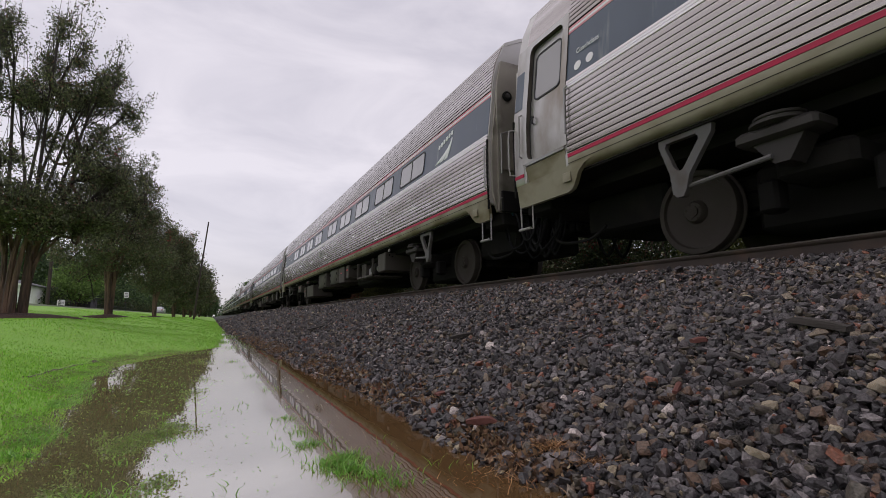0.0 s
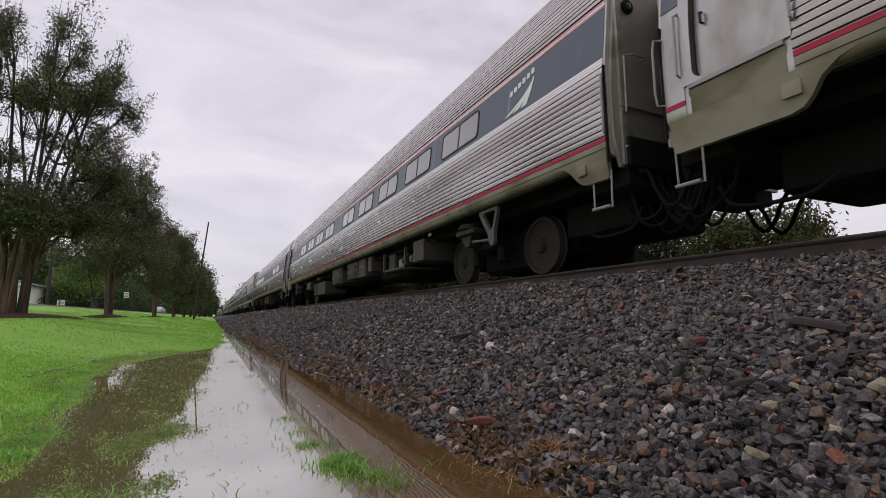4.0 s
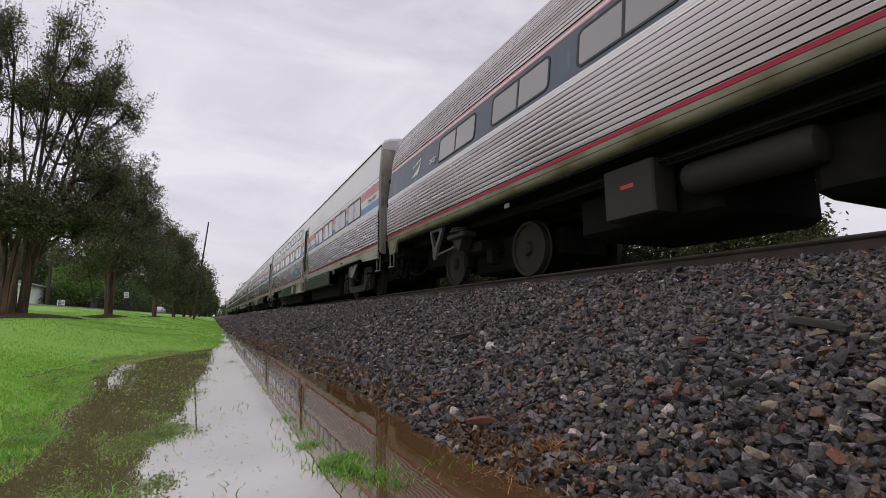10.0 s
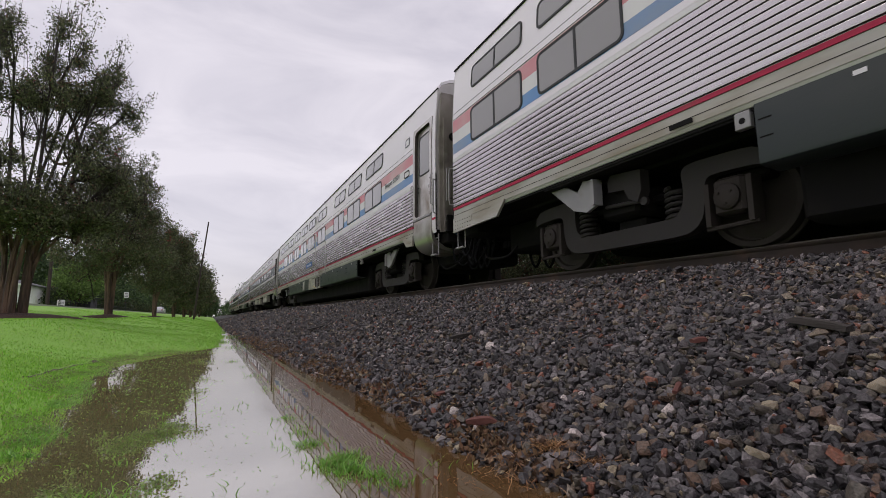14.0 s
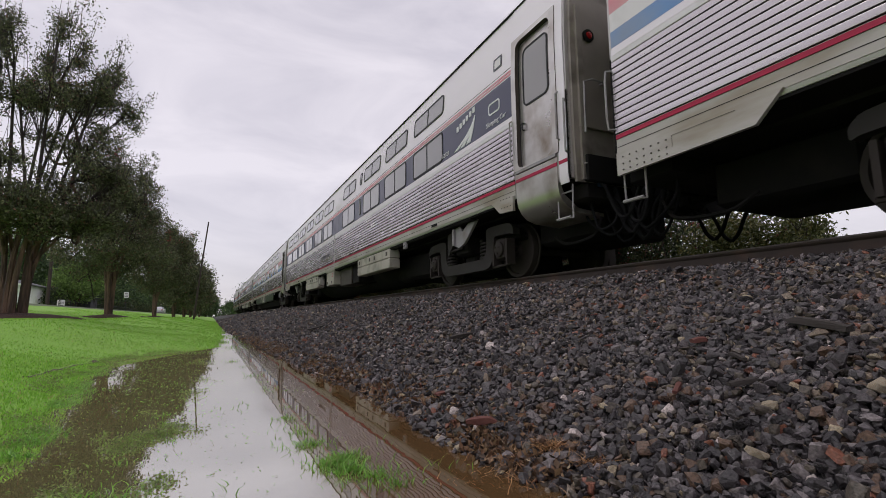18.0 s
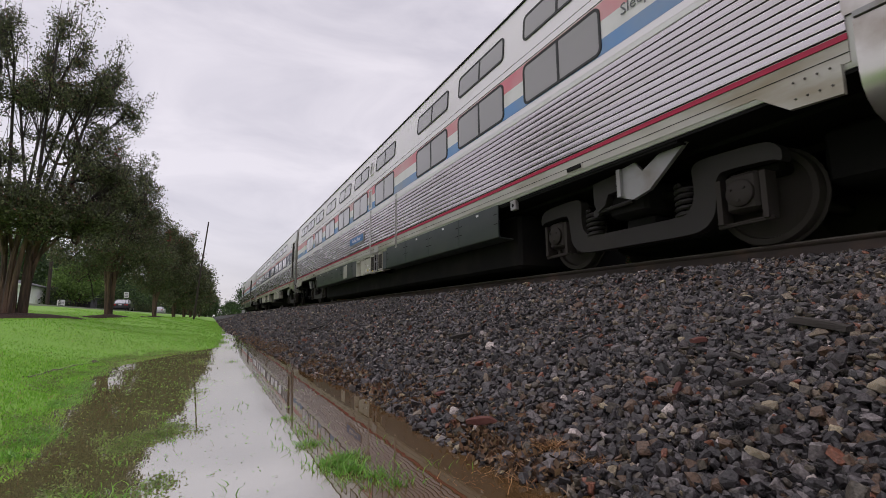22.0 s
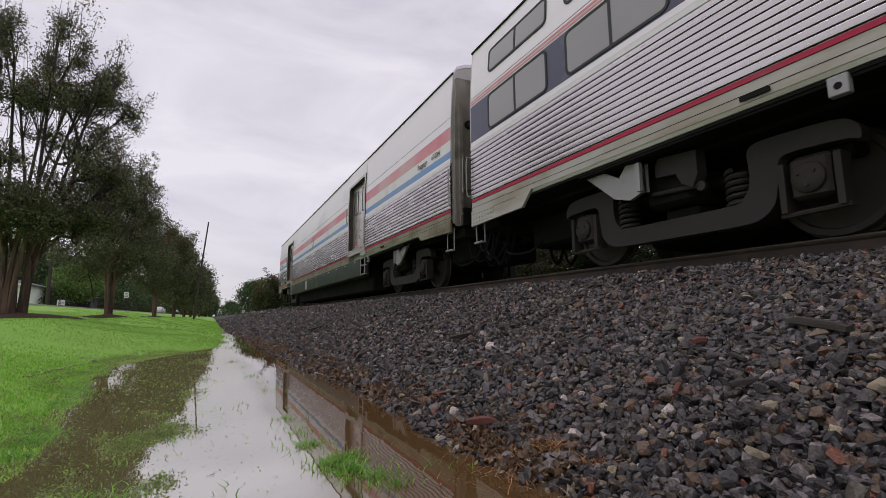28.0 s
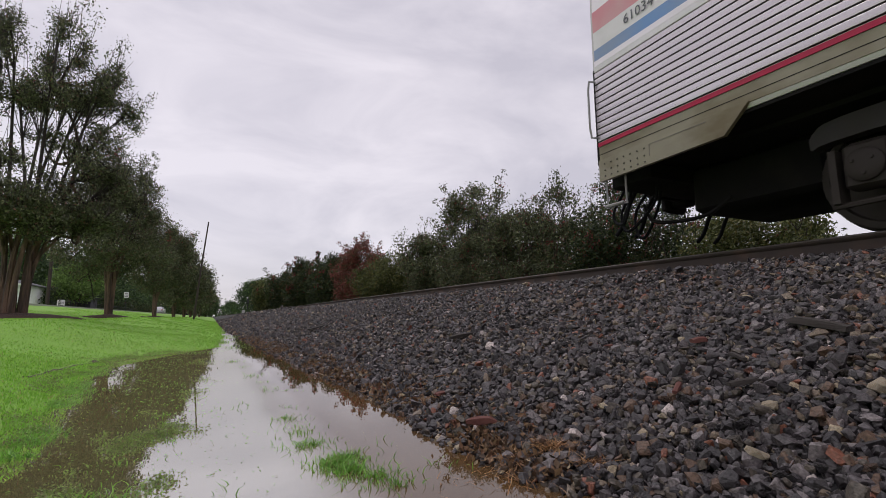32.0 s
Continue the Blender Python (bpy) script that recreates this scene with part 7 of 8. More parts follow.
def tree(name, x, y, z, height, radius, label, category, stems=5, per=16, size=0.11, spread=0.2, leafm=None, depth=4, base_r=0.075, bloom=0, fill=300, low_z=2.0, group="", lean=0.15, gate=-0.05, shoots=0, profile=None, wands=0, vase=0.0, flat=0.8, skirt=None):
    """A tree or shrub: forked limbs, a crown of small leaves in clumps, bare shoots and leafy wands that break its outline."""
    limbs, tips = grow(stems, height, base_r, 0.19 if stems > 2 else 0.0, 2, depth, lean)
    tips, limbs = fit_tips(tips, limbs, height - 0.3, radius * 0.92)
    ob = thing(name, None, None, label, category, group=group, m=pose(x, y, z))
    keep = tips[tips[:, 2] > low_z]
    if profile:
        extra = clumps(fill * 3, radius, low_z, height * 0.97, x + y, gate, vase)
        keep = sprays(np.concatenate([keep, extra]), fill, low_z, profile, Vector((x, y, 0)))
    if skirt:
        n, rad, z0, z1 = skirt
        keep = np.concatenate([keep, clumps(n, rad, z0, z1, x - y, 0.02)])
    if fill and not profile:
        keep = np.concatenate([keep, clumps(fill, radius, low_z, height * 0.95, x + y, gate, vase)])
    big, small = Shape(), Shape()
    for pts, rad in limbs:
        (big if rad[0] > base_r * 0.5 else small).tube(pts, rad, 7 if rad[0] > base_r * 0.5 else 4, True)
    top = keep[keep[:, 2] > np.percentile(keep[:, 2], 70)]
    for k in range(shoots):
        p = Vector(top[rng.integers(0, len(top))].tolist())
        d = Vector((p.x * 0.12 + rng.normal(0, 0.12), p.y * 0.12 + rng.normal(0, 0.12), 0.75 + rng.uniform(0, 0.5)))
        small.tube([p - d * 0.8, p + d * 0.2, p + d * 0.5], [0.010, 0.007, 0.003], 3, False)
    more = []
    rim = keep[np.hypot(keep[:, 0], keep[:, 1]) + 0.5 * keep[:, 2] > np.percentile(np.hypot(keep[:, 0], keep[:, 1]) + 0.5 * keep[:, 2], 60)]
    for k in range(wands):
        p = Vector(rim[rng.integers(0, len(rim))].tolist())
        d = Vector((p.x * 0.30 + rng.normal(0, 0.18), p.y * 0.30 + rng.normal(0, 0.18), 0.55 + rng.uniform(0, 0.45))) * min(1.6, height * 0.17)
        small.tube([p - d * 0.3, p + d * 0.4, p + d * 0.9], [0.012, 0.008, 0.004], 3, False)
        more += [tuple(p + d * t + Vector(rng.normal(0, 0.05, 3).tolist())) for t in np.linspace(0.1, 0.9, 4)]
    part("trunk", big.mesh("trunk", BARK), None, ob, "brown peeling trunks" if stems > 1 else "dark tapering trunk")
    if len(small.v):
        part("branchwork", small.mesh("branchwork", BARK_D, 0), None, ob)["kind"] = "stuff"
    v, f = leaf_cloud(keep, per, spread, size, flat)
    if more:
        v, f = joined_stones([(v, f), leaf_cloud(np.array(more), max(6, per // 3), spread * 0.45, size, 1.0)])
    part("crown", fast_mesh("crown", v, f, [leafm or LEAF]), None, ob, "dark green uneven leafy crown")
    if bloom:
        high = np.array(more + keep[keep[:, 2] > np.percentile(keep[:, 2], 35)].tolist())
        b = high[rng.integers(0, len(high), bloom)]
        v, f = leaf_cloud(b, 26, spread * 0.5, size * 0.8)
        part("blossom", fast_mesh("blossom", v, f, [BLOOM]), None, ob, "small red blossom clusters")
    return ob


def lobed_tree(x, y, z, lobes, label, group, size=0.058, per=22, base_r=0.075, bloom=16):
    """A many-stemmed tree whose crown stands in separate leafy lobes (across, deep, high, half width, half height), one stem to each."""
    ob = thing("tree", None, None, label, "tree", group=group, m=pose(x, y, z))
    big, small, leafy, stems = Shape(), Shape(), [], []
    for k, (cx, cy, cz, rx, rz) in enumerate(lobes):
        a = 2.4 * k
        foot = Vector((0.17 * math.cos(a), 0.17 * math.sin(a), -0.1))
        c = Vector((cx, cy, cz))
        low, mid = c - Vector((cx * 0.25, cy * 0.25, rz * 0.95)), Vector((foot.x * 0.9 + cx * 0.22, foot.y + cy * 0.22, 0.42 * cz))
        path = smooth_path([foot, foot + Vector((foot.x * 0.15 + cx * 0.03, cy * 0.04, 1.1)), mid, low, c + Vector((cx * 0.05, 0, rz * 0.5))], 4)
        if k >= 9:
            near = min(stems, key=lambda p: (p[5] - c).length + (p[8] - c).length)
            path = smooth_path([near[5], near[7] * 0.5 + low * 0.5 - Vector((0, 0, 0.25)), low, c + Vector((cx * 0.05, 0, rz * 0.5))], 4)
        stems.append(path)
        rad = [base_r * (0.6 if k >= 9 else 1) * (1 - 0.86 * (q / (len(path) - 1)) ** 0.8) for q in range(len(path))]
        cut = 5 if k >= 9 else 9
        big.tube(path[:cut], rad[:cut], 7, True)
        small.tube(path[cut - 1:], rad[cut - 1:], 5, True)
        pts = []
        want = int((130 if cz < 3.8 else 122) * rx * rz / 0.2)
        tries = 0
        while len(pts) < want and tries < want * 40:
            tries += 1
            u = rng.uniform(-1, 1, 3)
            if u @ u > 1:
                continue
            p = Vector((cx + u[0] * rx, cy + u[1] * (0.35 + 0.6 * rx), cz + u[2] * rz))
            if noise.noise(p * 2.1 + Vector((k, 3, x))) + 0.7 * noise.noise(p * 5.0) > 0.12:
                pts.append(p)
        for q, p in enumerate(pts):
            if q % 3 == 0:
                g = path[-1 - int(rng.integers(0, 6))]
                bend = (g + p) / 2 + Vector((0, 0, -0.05))
                small.tube([g, bend, p, p + (p - g) * 0.12 + Vector((0, 0, 0.05))], [0.011, 0.009, 0.006, 0.003], 3, False)
        leafy += [tuple(p) for p in pts]
        for q in range(7):
            p = pts[int(rng.integers(0, len(pts)))] if pts else c
            d = Vector((cx * 0.06 + rng.normal(0, 0.07), rng.normal(0, 0.07), 0.45 + rng.uniform(0, 0.45)))
            small.tube([p, p + d * 0.6, p + d * 1.1], [0.006, 0.005, 0.003], 3, False)
            if q < 3:
                leafy += [tuple(p + d * t) for t in (0.7, 0.9, 1.1)]
    part("trunk", big.mesh("trunk", BARK), None, ob, "brown peeling trunks")
    part("branchwork", small.mesh("branchwork", BARK_D, 0), None, ob)["kind"] = "stuff"
    pts = np.array(leafy)
    part("crown", fast_mesh("crown", *leaf_cloud(pts, per, 0.075, size, 0.9), [LEAF]), None, ob, "olive-green crown in loose lobes with sky between")
    if bloom:
        part("blossom", fast_mesh("blossom", *leaf_cloud(pts[rng.integers(0, len(pts), bloom)], 22, 0.06, size * 0.8), [BLOOM]), None, ob, "small red blossom clusters")
    return ob


LOBES = ((-0.34, 0.1, 4.95, 0.52, 0.50), (0.36, -0.5, 4.86, 0.50, 0.42), (0.96, 0.2, 5.15, 0.55, 0.46), (1.45, -0.2, 5.30, 0.45, 0.46), (-0.65, 0.2, 6.35, 0.24, 0.85), (0.33, 0.1, 6.72, 0.24, 0.44),
         (-1.1, -0.4, 5.0, 0.55, 0.5), (0.5, 0.8, 5.3, 0.5, 0.45), (1.30, 0.1, 4.10, 0.40, 0.34), (1.74, 0.4, 4.85, 0.30, 0.36), (0.08, 0.4, 5.90, 0.32, 0.42), (0.77, -0.3, 6.10, 0.22, 0.42), (1.32, 0.3, 5.86, 0.22, 0.24),
         (-1.5, 0.3, 5.5, 0.45, 0.5), (-1.1, 0.7, 6.3, 0.35, 0.6), (-1.7, -0.2, 4.4, 0.4, 0.4), (-0.3, -0.9, 2.45, 0.65, 0.40), (0.55, -0.6, 2.40, 0.60, 0.38), (1.05, 0.5, 2.55, 0.60, 0.36), (-0.9, 0.3, 2.4, 0.6, 0.42),
         (0.1, 0.6, 2.3, 0.7, 0.42), (1.5, -0.2, 2.35, 0.40, 0.32), (0.75, -0.4, 2.1, 0.5, 0.3), (0.5, -0.8, 2.0, 0.6, 0.34), (-0.4, -0.7, 2.1, 0.6, 0.40), (1.15, 0.2, 2.2, 0.55, 0.36), (0.2, -1.0, 2.35, 0.6, 0.40), (0.85, 0.2, 3.85, 0.42, 0.26), (1.2, -0.3, 3.40, 0.50, 0.36), (0.2, 0.4, 4.15, 0.40, 0.22), (1.55, 0.1, 3.05, 0.45, 0.34), (0.6, 0.1, 3.0, 0.4, 0.24), (-0.7, 0.2, 3.6, 0.5, 0.3))
MYRTLE = "multi-stemmed crape myrtle with a dense dark crown on the lawn"
GROUP = "row of crape myrtles on the lawn"


def mulch_ring(x, y, big, k):
    ring = [(x + big * (0.85 + 0.12 * math.sin(5 * a) + 0.1 * math.sin(9 * a + k)) * math.cos(a), y + big * (0.85 + 0.12 * math.sin(5 * a)) * math.sin(a)) for a in np.linspace(0, 2 * math.pi, 25)[:-1]]
    rings = []
    for q, high in ((1.0, 0.0), (0.85, 0.05), (0.5, 0.10), (0.12, 0.15)):
        rings.append([(x + (px - x) * q, y + (py - y) * q, float(lawn_z(x + (px - x) * q, y + (py - y) * q)) + high) for px, py in ring])
    thing("mulch_ring", Shape().loft(rings, True), MULCH, "brown mulch ring round the foot of a tree", "mulch", group="mulch rings")


lobed_tree(-3.78, 13.0, float(lawn_z(-3.78, 13.0)), LOBES, MYRTLE, GROUP)
mulch_ring(-3.78, 13.0, 1.25, 0)
CROWN_A, CROWN_B = ((1.5, 0.8), (3.4, 0.9), (7.2, 0.6)), ((1.5, 0.8), (7.6, 0.6))
for x, y, h, r, per, size, spread, fill, low, stems, depth, base, bloom, gate, shoots, crown, wands, skirt, mulch in (
        (-3.70, 22.8, 6.9, 1.6, 84, 0.085, 0.15, 560, 1.6, 9, 4, 0.10, 22, -0.05, 45, CROWN_A, 20, (160, 2.2, 1.6, 3.4), 0.95),
        (-3.5, 37.5, 7.1, 2.0, 56, 0.13, 0.22, 600, 1.6, 6, 4, 0.09, 22, -0.10, 30, CROWN_B, 20, None, 0.9),
        (-3.3, 52.5, 7.3, 2.35, 30, 0.22, 0.32, 480, 1.5, 6, 4, 0.09, 0, -0.2, 20, None, 20, None, 0),
        (-3.15, 68, 6.8, 2.6, 16, 0.30, 0.4, 300, 1.2, 6, 3, 0.09, 0, -0.3, 0, None, 8, None, 0),
        (-3.0, 84, 7.1, 2.8, 14, 0.38, 0.5, 220, 1.0, 6, 3, 0.09, 0, -0.3, 0, None, 0, None, 0),
        (-2.8, 102, 7.1, 2.9, 13, 0.48, 0.55, 160, 1.0, 6, 3, 0.09, 0, -0.3, 0, None, 0, None, 0),
        (-2.6, 122, 7.1, 3.0, 13, 0.55, 0.6, 140, 1.0, 6, 3, 0.09, 0, -0.3, 0, None, 0, None, 0)):
    tree("tree", x, y, float(lawn_z(x, y)), h, r, MYRTLE, "tree", stems, per, size, spread, LEAF, depth, base, bloom, fill, low, GROUP, 0.07, gate, shoots, crown, wands, skirt=skirt)
    if mulch:
        mulch_ring(x, y, mulch, round(y))
# across the track
LEAN = ((0.1, 0.9), (1.6, 0.85), (3.0, 0.5), (6.5, 0.35))
for x, y, h, r, lab, lf, bl, size, fill, wands in (
        (11.2, 0.2, 5.4, 1.9, "dark leafy crape myrtle beyond the track", LEAF, 5, 0.08, 260, 12), (10.4, 6.1, 2.2, 1.5, "yellow-green leafy shrub beyond the track", LEAFY, 10, 0.08, 300, 16),
        (10.5, 9.6, 3.8, 1.6, "leafy crape myrtle with red blossom beyond the track", LEAF2, 60, 0.085, 300, 24), (10.7, 12.8, 4.7, 1.3, "thin tall crape myrtle with ragged wands beyond the track", LEAF, 16, 0.085, 170, 22),
        (10.5, 15.0, 4.0, 1.6, "dark crape myrtle with a few red blossoms beyond the track", LEAF, 26, 0.09, 330, 22), (10.5, 18.3, 5.8, 1.8, "tall dark crape myrtle with dull red tips beyond the track", LEAF, 46, 0.095, 420, 34),
        (10.6, 22.2, 4.7, 2.0, "dark olive shrub with bronze tips beyond the track", LEAF, 20, 0.11, 420, 26), (10.2, 27.0, 3.7, 2.6, "low yellow-green shrub beyond the track", LEAFY, 0, 0.12, 420, 18),
        (10.5, 36.5, 5.9, 2.1, "bronze crape myrtle with dark red blossom and sky between its twigs", LEAFR, 110, 0.14, 260, 40), (10.4, 44, 5.6, 2.4, "bronze-tipped crape myrtle beyond the track", LEAF2, 120, 0.17, 280, 26),
        (10.5, 56, 6.8, 3.2, "green crape myrtle with bright red blossom beyond the track", LEAF2, 190, 0.2, 320, 26), (10.6, 72, 6.8, 3.8, "olive shrub with rust-red blossom far beyond the track", LEAF2, 90, 0.27, 300, 14), (10.6, 90, 6.2, 4.0, "olive-green shrub far beyond the track", LEAFY, 10, 0.34, 240, 8)):
    tree("flowering_shrub", x, y, 0.52, h, r, lab, "shrub", 6, 46, size * 1.15, 0.11 + size * 0.8, lf, 3, 0.045, bl, fill * 2, 0.1, "shrubs beyond the track", 0.30, -0.05, 8, LEAN, wands)
for x, y, h, r in ((17.5, 205, 15.0, 9.5), (17, 520, 15, 9), (-3.5, 330, 13, 7.5), (26, 235, 11, 7), (-10, 240, 11, 7)):
    tree("tree", x, y, 0.2, h, r, "large round dark green tree in the distance", "tree", 3, 30, 0.7, 0.9, LEAF3, 3, 0.4, 0, 360, 1.0, "distant trees", 0.4, -0.5)
pts = []
for k in range(60):
    yy = 7.2 + 70 * (k / 59) ** 1.2
    pts.append(clumps(90, 1.5 + 0.012 * yy, -0.3, rng.uniform(1.6, 2.5), k + 200, -0.45) + np.array([11.4 + rng.uniform(-0.4, 1.6), yy, 0.6]))
back = np.stack([rng.uniform(12.6, 14.5, 5200), 7 + 82 * rng.uniform(0, 1, 5200) ** 1.3, 0.6 + 2.5 * rng.uniform(0, 1, 5200) ** 0.8], -1)
back = back[back[:, 2] < 2.4 + 0.7 * np.sin(back[:, 1] * 0.9) * np.cos(back[:, 1] * 0.37)]
pts.append(back)
pts.append(np.stack([rng.uniform(10.0, 12.5, 500), rng.uniform(-2, 8, 500), rng.uniform(0.5, 0.8, 500)], -1))
near = np.random.default_rng(5)
pts.append(np.stack([near.uniform(9.6, 12.5, 620), near.uniform(-3, 8, 620), 0.55 + 0.8 * near.uniform(0, 1, 620) ** 0.8], -1))
v, f = leaf_cloud(np.concatenate(pts), 22, 0.2, 0.12)
thing("undergrowth", fast_mesh("undergrowth", v, f, [LEAF2]), None, "dense low undergrowth beyond the track", "bushes", kind="stuff")
# woods behind the street, as one mass of leaves
pts = []
for k in range(46):
    a = k / 45
    cx, cy = -18.5 - 7 * rng.uniform(0, 1), 86 + 230 * a ** 1.3 + rng.uniform(-2, 2)
    hh = rng.uniform(8.0, 12.0) * (1 + 0.25 * a)
    pts.append(clumps(120, 4.2, 0.5, hh, k, -0.2) + np.array([cx + 1.0, cy, 1.3]))
for k in range(14):
    cx, cy = -33 - rng.uniform(0, 8), 62 + 5 * k
    pts.append(clumps(230, 5.0, 0.5, rng.uniform(12, 16), k + 50, -0.4) + np.array([cx + 2.0, cy + 12, 1.3]))
v, f = leaf_cloud(np.concatenate(pts), 10, 0.55, 0.60)
thing("woods", fast_mesh("woods", v, f, [LEAF3]), None, "dark mixed woods behind the street", "woods", kind="stuff")
pts = []
for k in range(26):
    pts.append(clumps(60, 1.3, 0.0, rng.uniform(1.6, 3.4), k + 90, -0.3) + np.array([-16.2 - rng.uniform(0, 1.5), 72 + 5.2 * k, 1.3]))
v, f = leaf_cloud(np.concatenate(pts), 10, 0.3, 0.36)
thing("hedge", fast_mesh("hedge", v, f, [LEAF2]), None, "light green bushes behind the fence", "hedge", kind="stuff")
thing("treeline", fast_mesh("treeline", *leaf_cloud(np.stack([rng.uniform(-140, 200, 1400), rng.uniform(340, 390, 1400), rng.uniform(0.2, 11, 1400) * rng.uniform(0.4, 1, 1400)], -1), 7, 1.4, 2.0), [LEAF3]), None, "low line of trees at the horizon", "woods", kind="stuff")

tree("tree", -16.0, 75, 1.35, 5.9, 2.8, "light green leafy tree behind the street", "tree", 3, 16, 0.30, 0.35, tinted("light_green_leaves", ((0.0, (0.15, 0.24, 0.06)), (0.4, (0.22, 0.33, 0.09)), (0.75, (0.10, 0.165, 0.04))), 0.5, True, 0, 80, 0.35, 0.2, 3, 0.3), 3, 0.12, 0, 260, 1.2, "", 0.3, -0.2)
# brown leaf litter and wet straw along the foot of the stones
LITTER = tinted("leaf_litter", ((0.0, (0.16, 0.085, 0.045)), (0.35, (0.10, 0.060, 0.034)), (0.6, (0.24, 0.15, 0.08)), (0.85, (0.07, 0.045, 0.03)), (0.96, (0.30, 0.24, 0.15))), 0.7, True, 0, 80, 0.4, 0.2, 20)
y = 1.3 + 15 * rng.uniform(0, 1, 1500) ** 1.3
x = np.interp(y, SHORE_Y, SHORE_X) + np.abs(rng.normal(0, 0.13, 1500)) - 0.02
ok = np.array([noise.noise(Vector((a * 2.0, b * 1.1, 9))) for a, b in zip(x, y)]) > -0.12
x, y = x[ok], y[ok]
v, f = leaf_cloud(np.stack([x, y, np.maximum(bank_z(x, y), 0.0) + 0.022], -1), 7, 0.03, 0.034, 0.25)
thing("leaf_litter", fast_mesh("leaf_litter", v, f, [LITTER]), None, "brown leaf litter and straw at the foot of the stones", "litter", kind="stuff")
# utility poles
POLEW = material("weathered_pole_timber", (0.050, 0.036, 0.030), 0.9, 0, 0.3, 5.0, 0.006, 30, (0.05, 0.04, 0.035), 1.5, stretch=(2, 2, 0.4))
up = thing("utility_pole", None, None, "leaning bare timber utility pole on the lawn", "utility pole", m=pose(-1.42, 46, float(lawn_z(-1.42, 46))))
part("pole", Shape().tube([(0, 0, -0.4), (0.36, 0, 4.2), (0.74, 0, 8.4)], [0.085, 0.07, 0.055], 12), POLEW, up)
part("pole_cap", Shape().tube([(0.74, 0, 8.4), (0.745, 0, 8.46)], 0.06, 12), BARK_D, up)
up = thing("utility_pole", None, None, "upright brown timber pole beyond the street", "utility pole", m=pose(-15.45, 62.4, 1.36))
part("pole", Shape().tube([(0, 0, -0.3), (0, 0, 7.0)], [0.17, 0.14], 12), POLEW, up)
part("pole_band", Shape().tube([(0, 0, 5.9), (0, 0, 6.05)], 0.18, 12), BARK_D, up)

# the house and its neighbours
SIDING = material("white_siding", (0.86, 0.86, 0.85), 0.7, 0, 0.06, 2.0, 0.0, 60, (0.6, 0.58, 0.52), 0.8)
SHINGLE = material("grey_shingles", (0.12, 0.12, 0.13), 0.9, 0, 0.25, 6.0, 0.006, 30)
DARKW = material("dark_window", (0.03, 0.03, 0.035), 0.1, 0, 0.1, 2.0)
hs = thing("house", None, None, "small white one-storey house with a grey hipped roof", "house", m=pose(-21.6, 66, 1.42))
part("wall", Shape().box(-4.6, 3.2, 0, 7, 0, 2.75), SIDING, hs, "white clapboard walls")
part("foundation", Shape().box(-4.55, 3.15, 0.05, 6.95, -0.12, 0), SHINGLE, hs)
for k in range(16):
    part("clapboard", Shape().prism([(-0.02, 0.10 + 0.165 * k), (-0.035, 0.10 + 0.165 * k), (-0.008, 0.26 + 0.165 * k)], "x", -4.6, 3.2), SIDING, hs)
part("roof", Shape().loft([[(-5.1, -0.5, 2.75), (3.7, -0.5, 2.75), (3.7, 7.5, 2.75), (-5.1, 7.5, 2.75)], [(-5.1, -0.5, 2.85), (3.7, -0.5, 2.85), (3.7, 7.5, 2.85), (-5.1, 7.5, 2.85)], [(-2.2, 3.2, 3.75), (0.9, 3.2, 3.75), (0.9, 3.8, 3.75), (-2.2, 3.8, 3.75)]], True), SHINGLE, hs, "grey shingled hip roof")
part("fascia", Shape().box(-5.12, 3.72, -0.54, -0.5, 2.72, 2.88), SIDING, hs)
for x0 in (1.6, -2.4):
    w = part("house_window", Shape().box(x0 - 0.06, x0 + 0.76, -0.06, -0.03, 1.0, 2.22), SIDING, hs)
    part("window_glass", Shape().box(x0, x0 + 0.7, -0.075, -0.06, 1.06, 2.16), DARKW, w)
    part("window_bar", Shape().box(x0, x0 + 0.7, -0.082, -0.075, 1.58, 1.62), SIDING, w)
d = part("house_door", Shape().box(-0.4, 0.5, -0.06, -0.03, 0.1, 2.15), SIDING, hs)
part("porch_post", Shape().box(2.6, 2.72, -0.45, -0.33, -0.06, 2.75), SIDING, hs)
sh = thing("shed", None, None, "grey weathered shed behind the fence", "shed", m=pose(-17.3, 78, 1.38))
part("wall", Shape().box(-1.6, 2.6, 0, 4, 0, 1.9), material("grey_shed_boards", (0.06, 0.06, 0.07), 0.85, 0, 0.2, 3.0), sh)
part("roof", Shape().prism([(-2.2, 1.9), (3.2, 1.9), (0.5, 2.6)], "y", -0.3, 4.3), SHINGLE, sh)
fence = thing("fence", None, None, "dark chain-link fence beyond the street", "fence")
IRON = material("dark_iron", (0.05, 0.05, 0.055), 0.6, 0.5, 0.2, 5.0)
post_me = recalc(Shape().tube([(0, 0, 0), (0, 0, 1.2)], 0.035, 8).mesh("post", IRON))
for k in range(24):
    o = new("post", post_me)
    o.parent, o.matrix_basis = fence, pose(-15.3, 66 + 2.4 * k, 1.36)
for z in (1.45, 2.0, 2.52):
    part("rail", Shape().tube([(-15.3, 66, z), (-15.3, 121.5, z)], 0.022, 6), IRON, fence)
wires = Shape()
for k in range(140):
    wires.tube([(-15.3, 66 + 0.4 * k, 1.42), (-15.3, 66 + 0.4 * k + 0.7, 2.52)], 0.006, 3).tube([(-15.3, 66.7 + 0.4 * k, 1.42), (-15.3, 66 + 0.4 * k, 2.52)], 0.006, 3)
w = part("wire_mesh", wires, IRON, fence)
w["kind"] = "stuff"


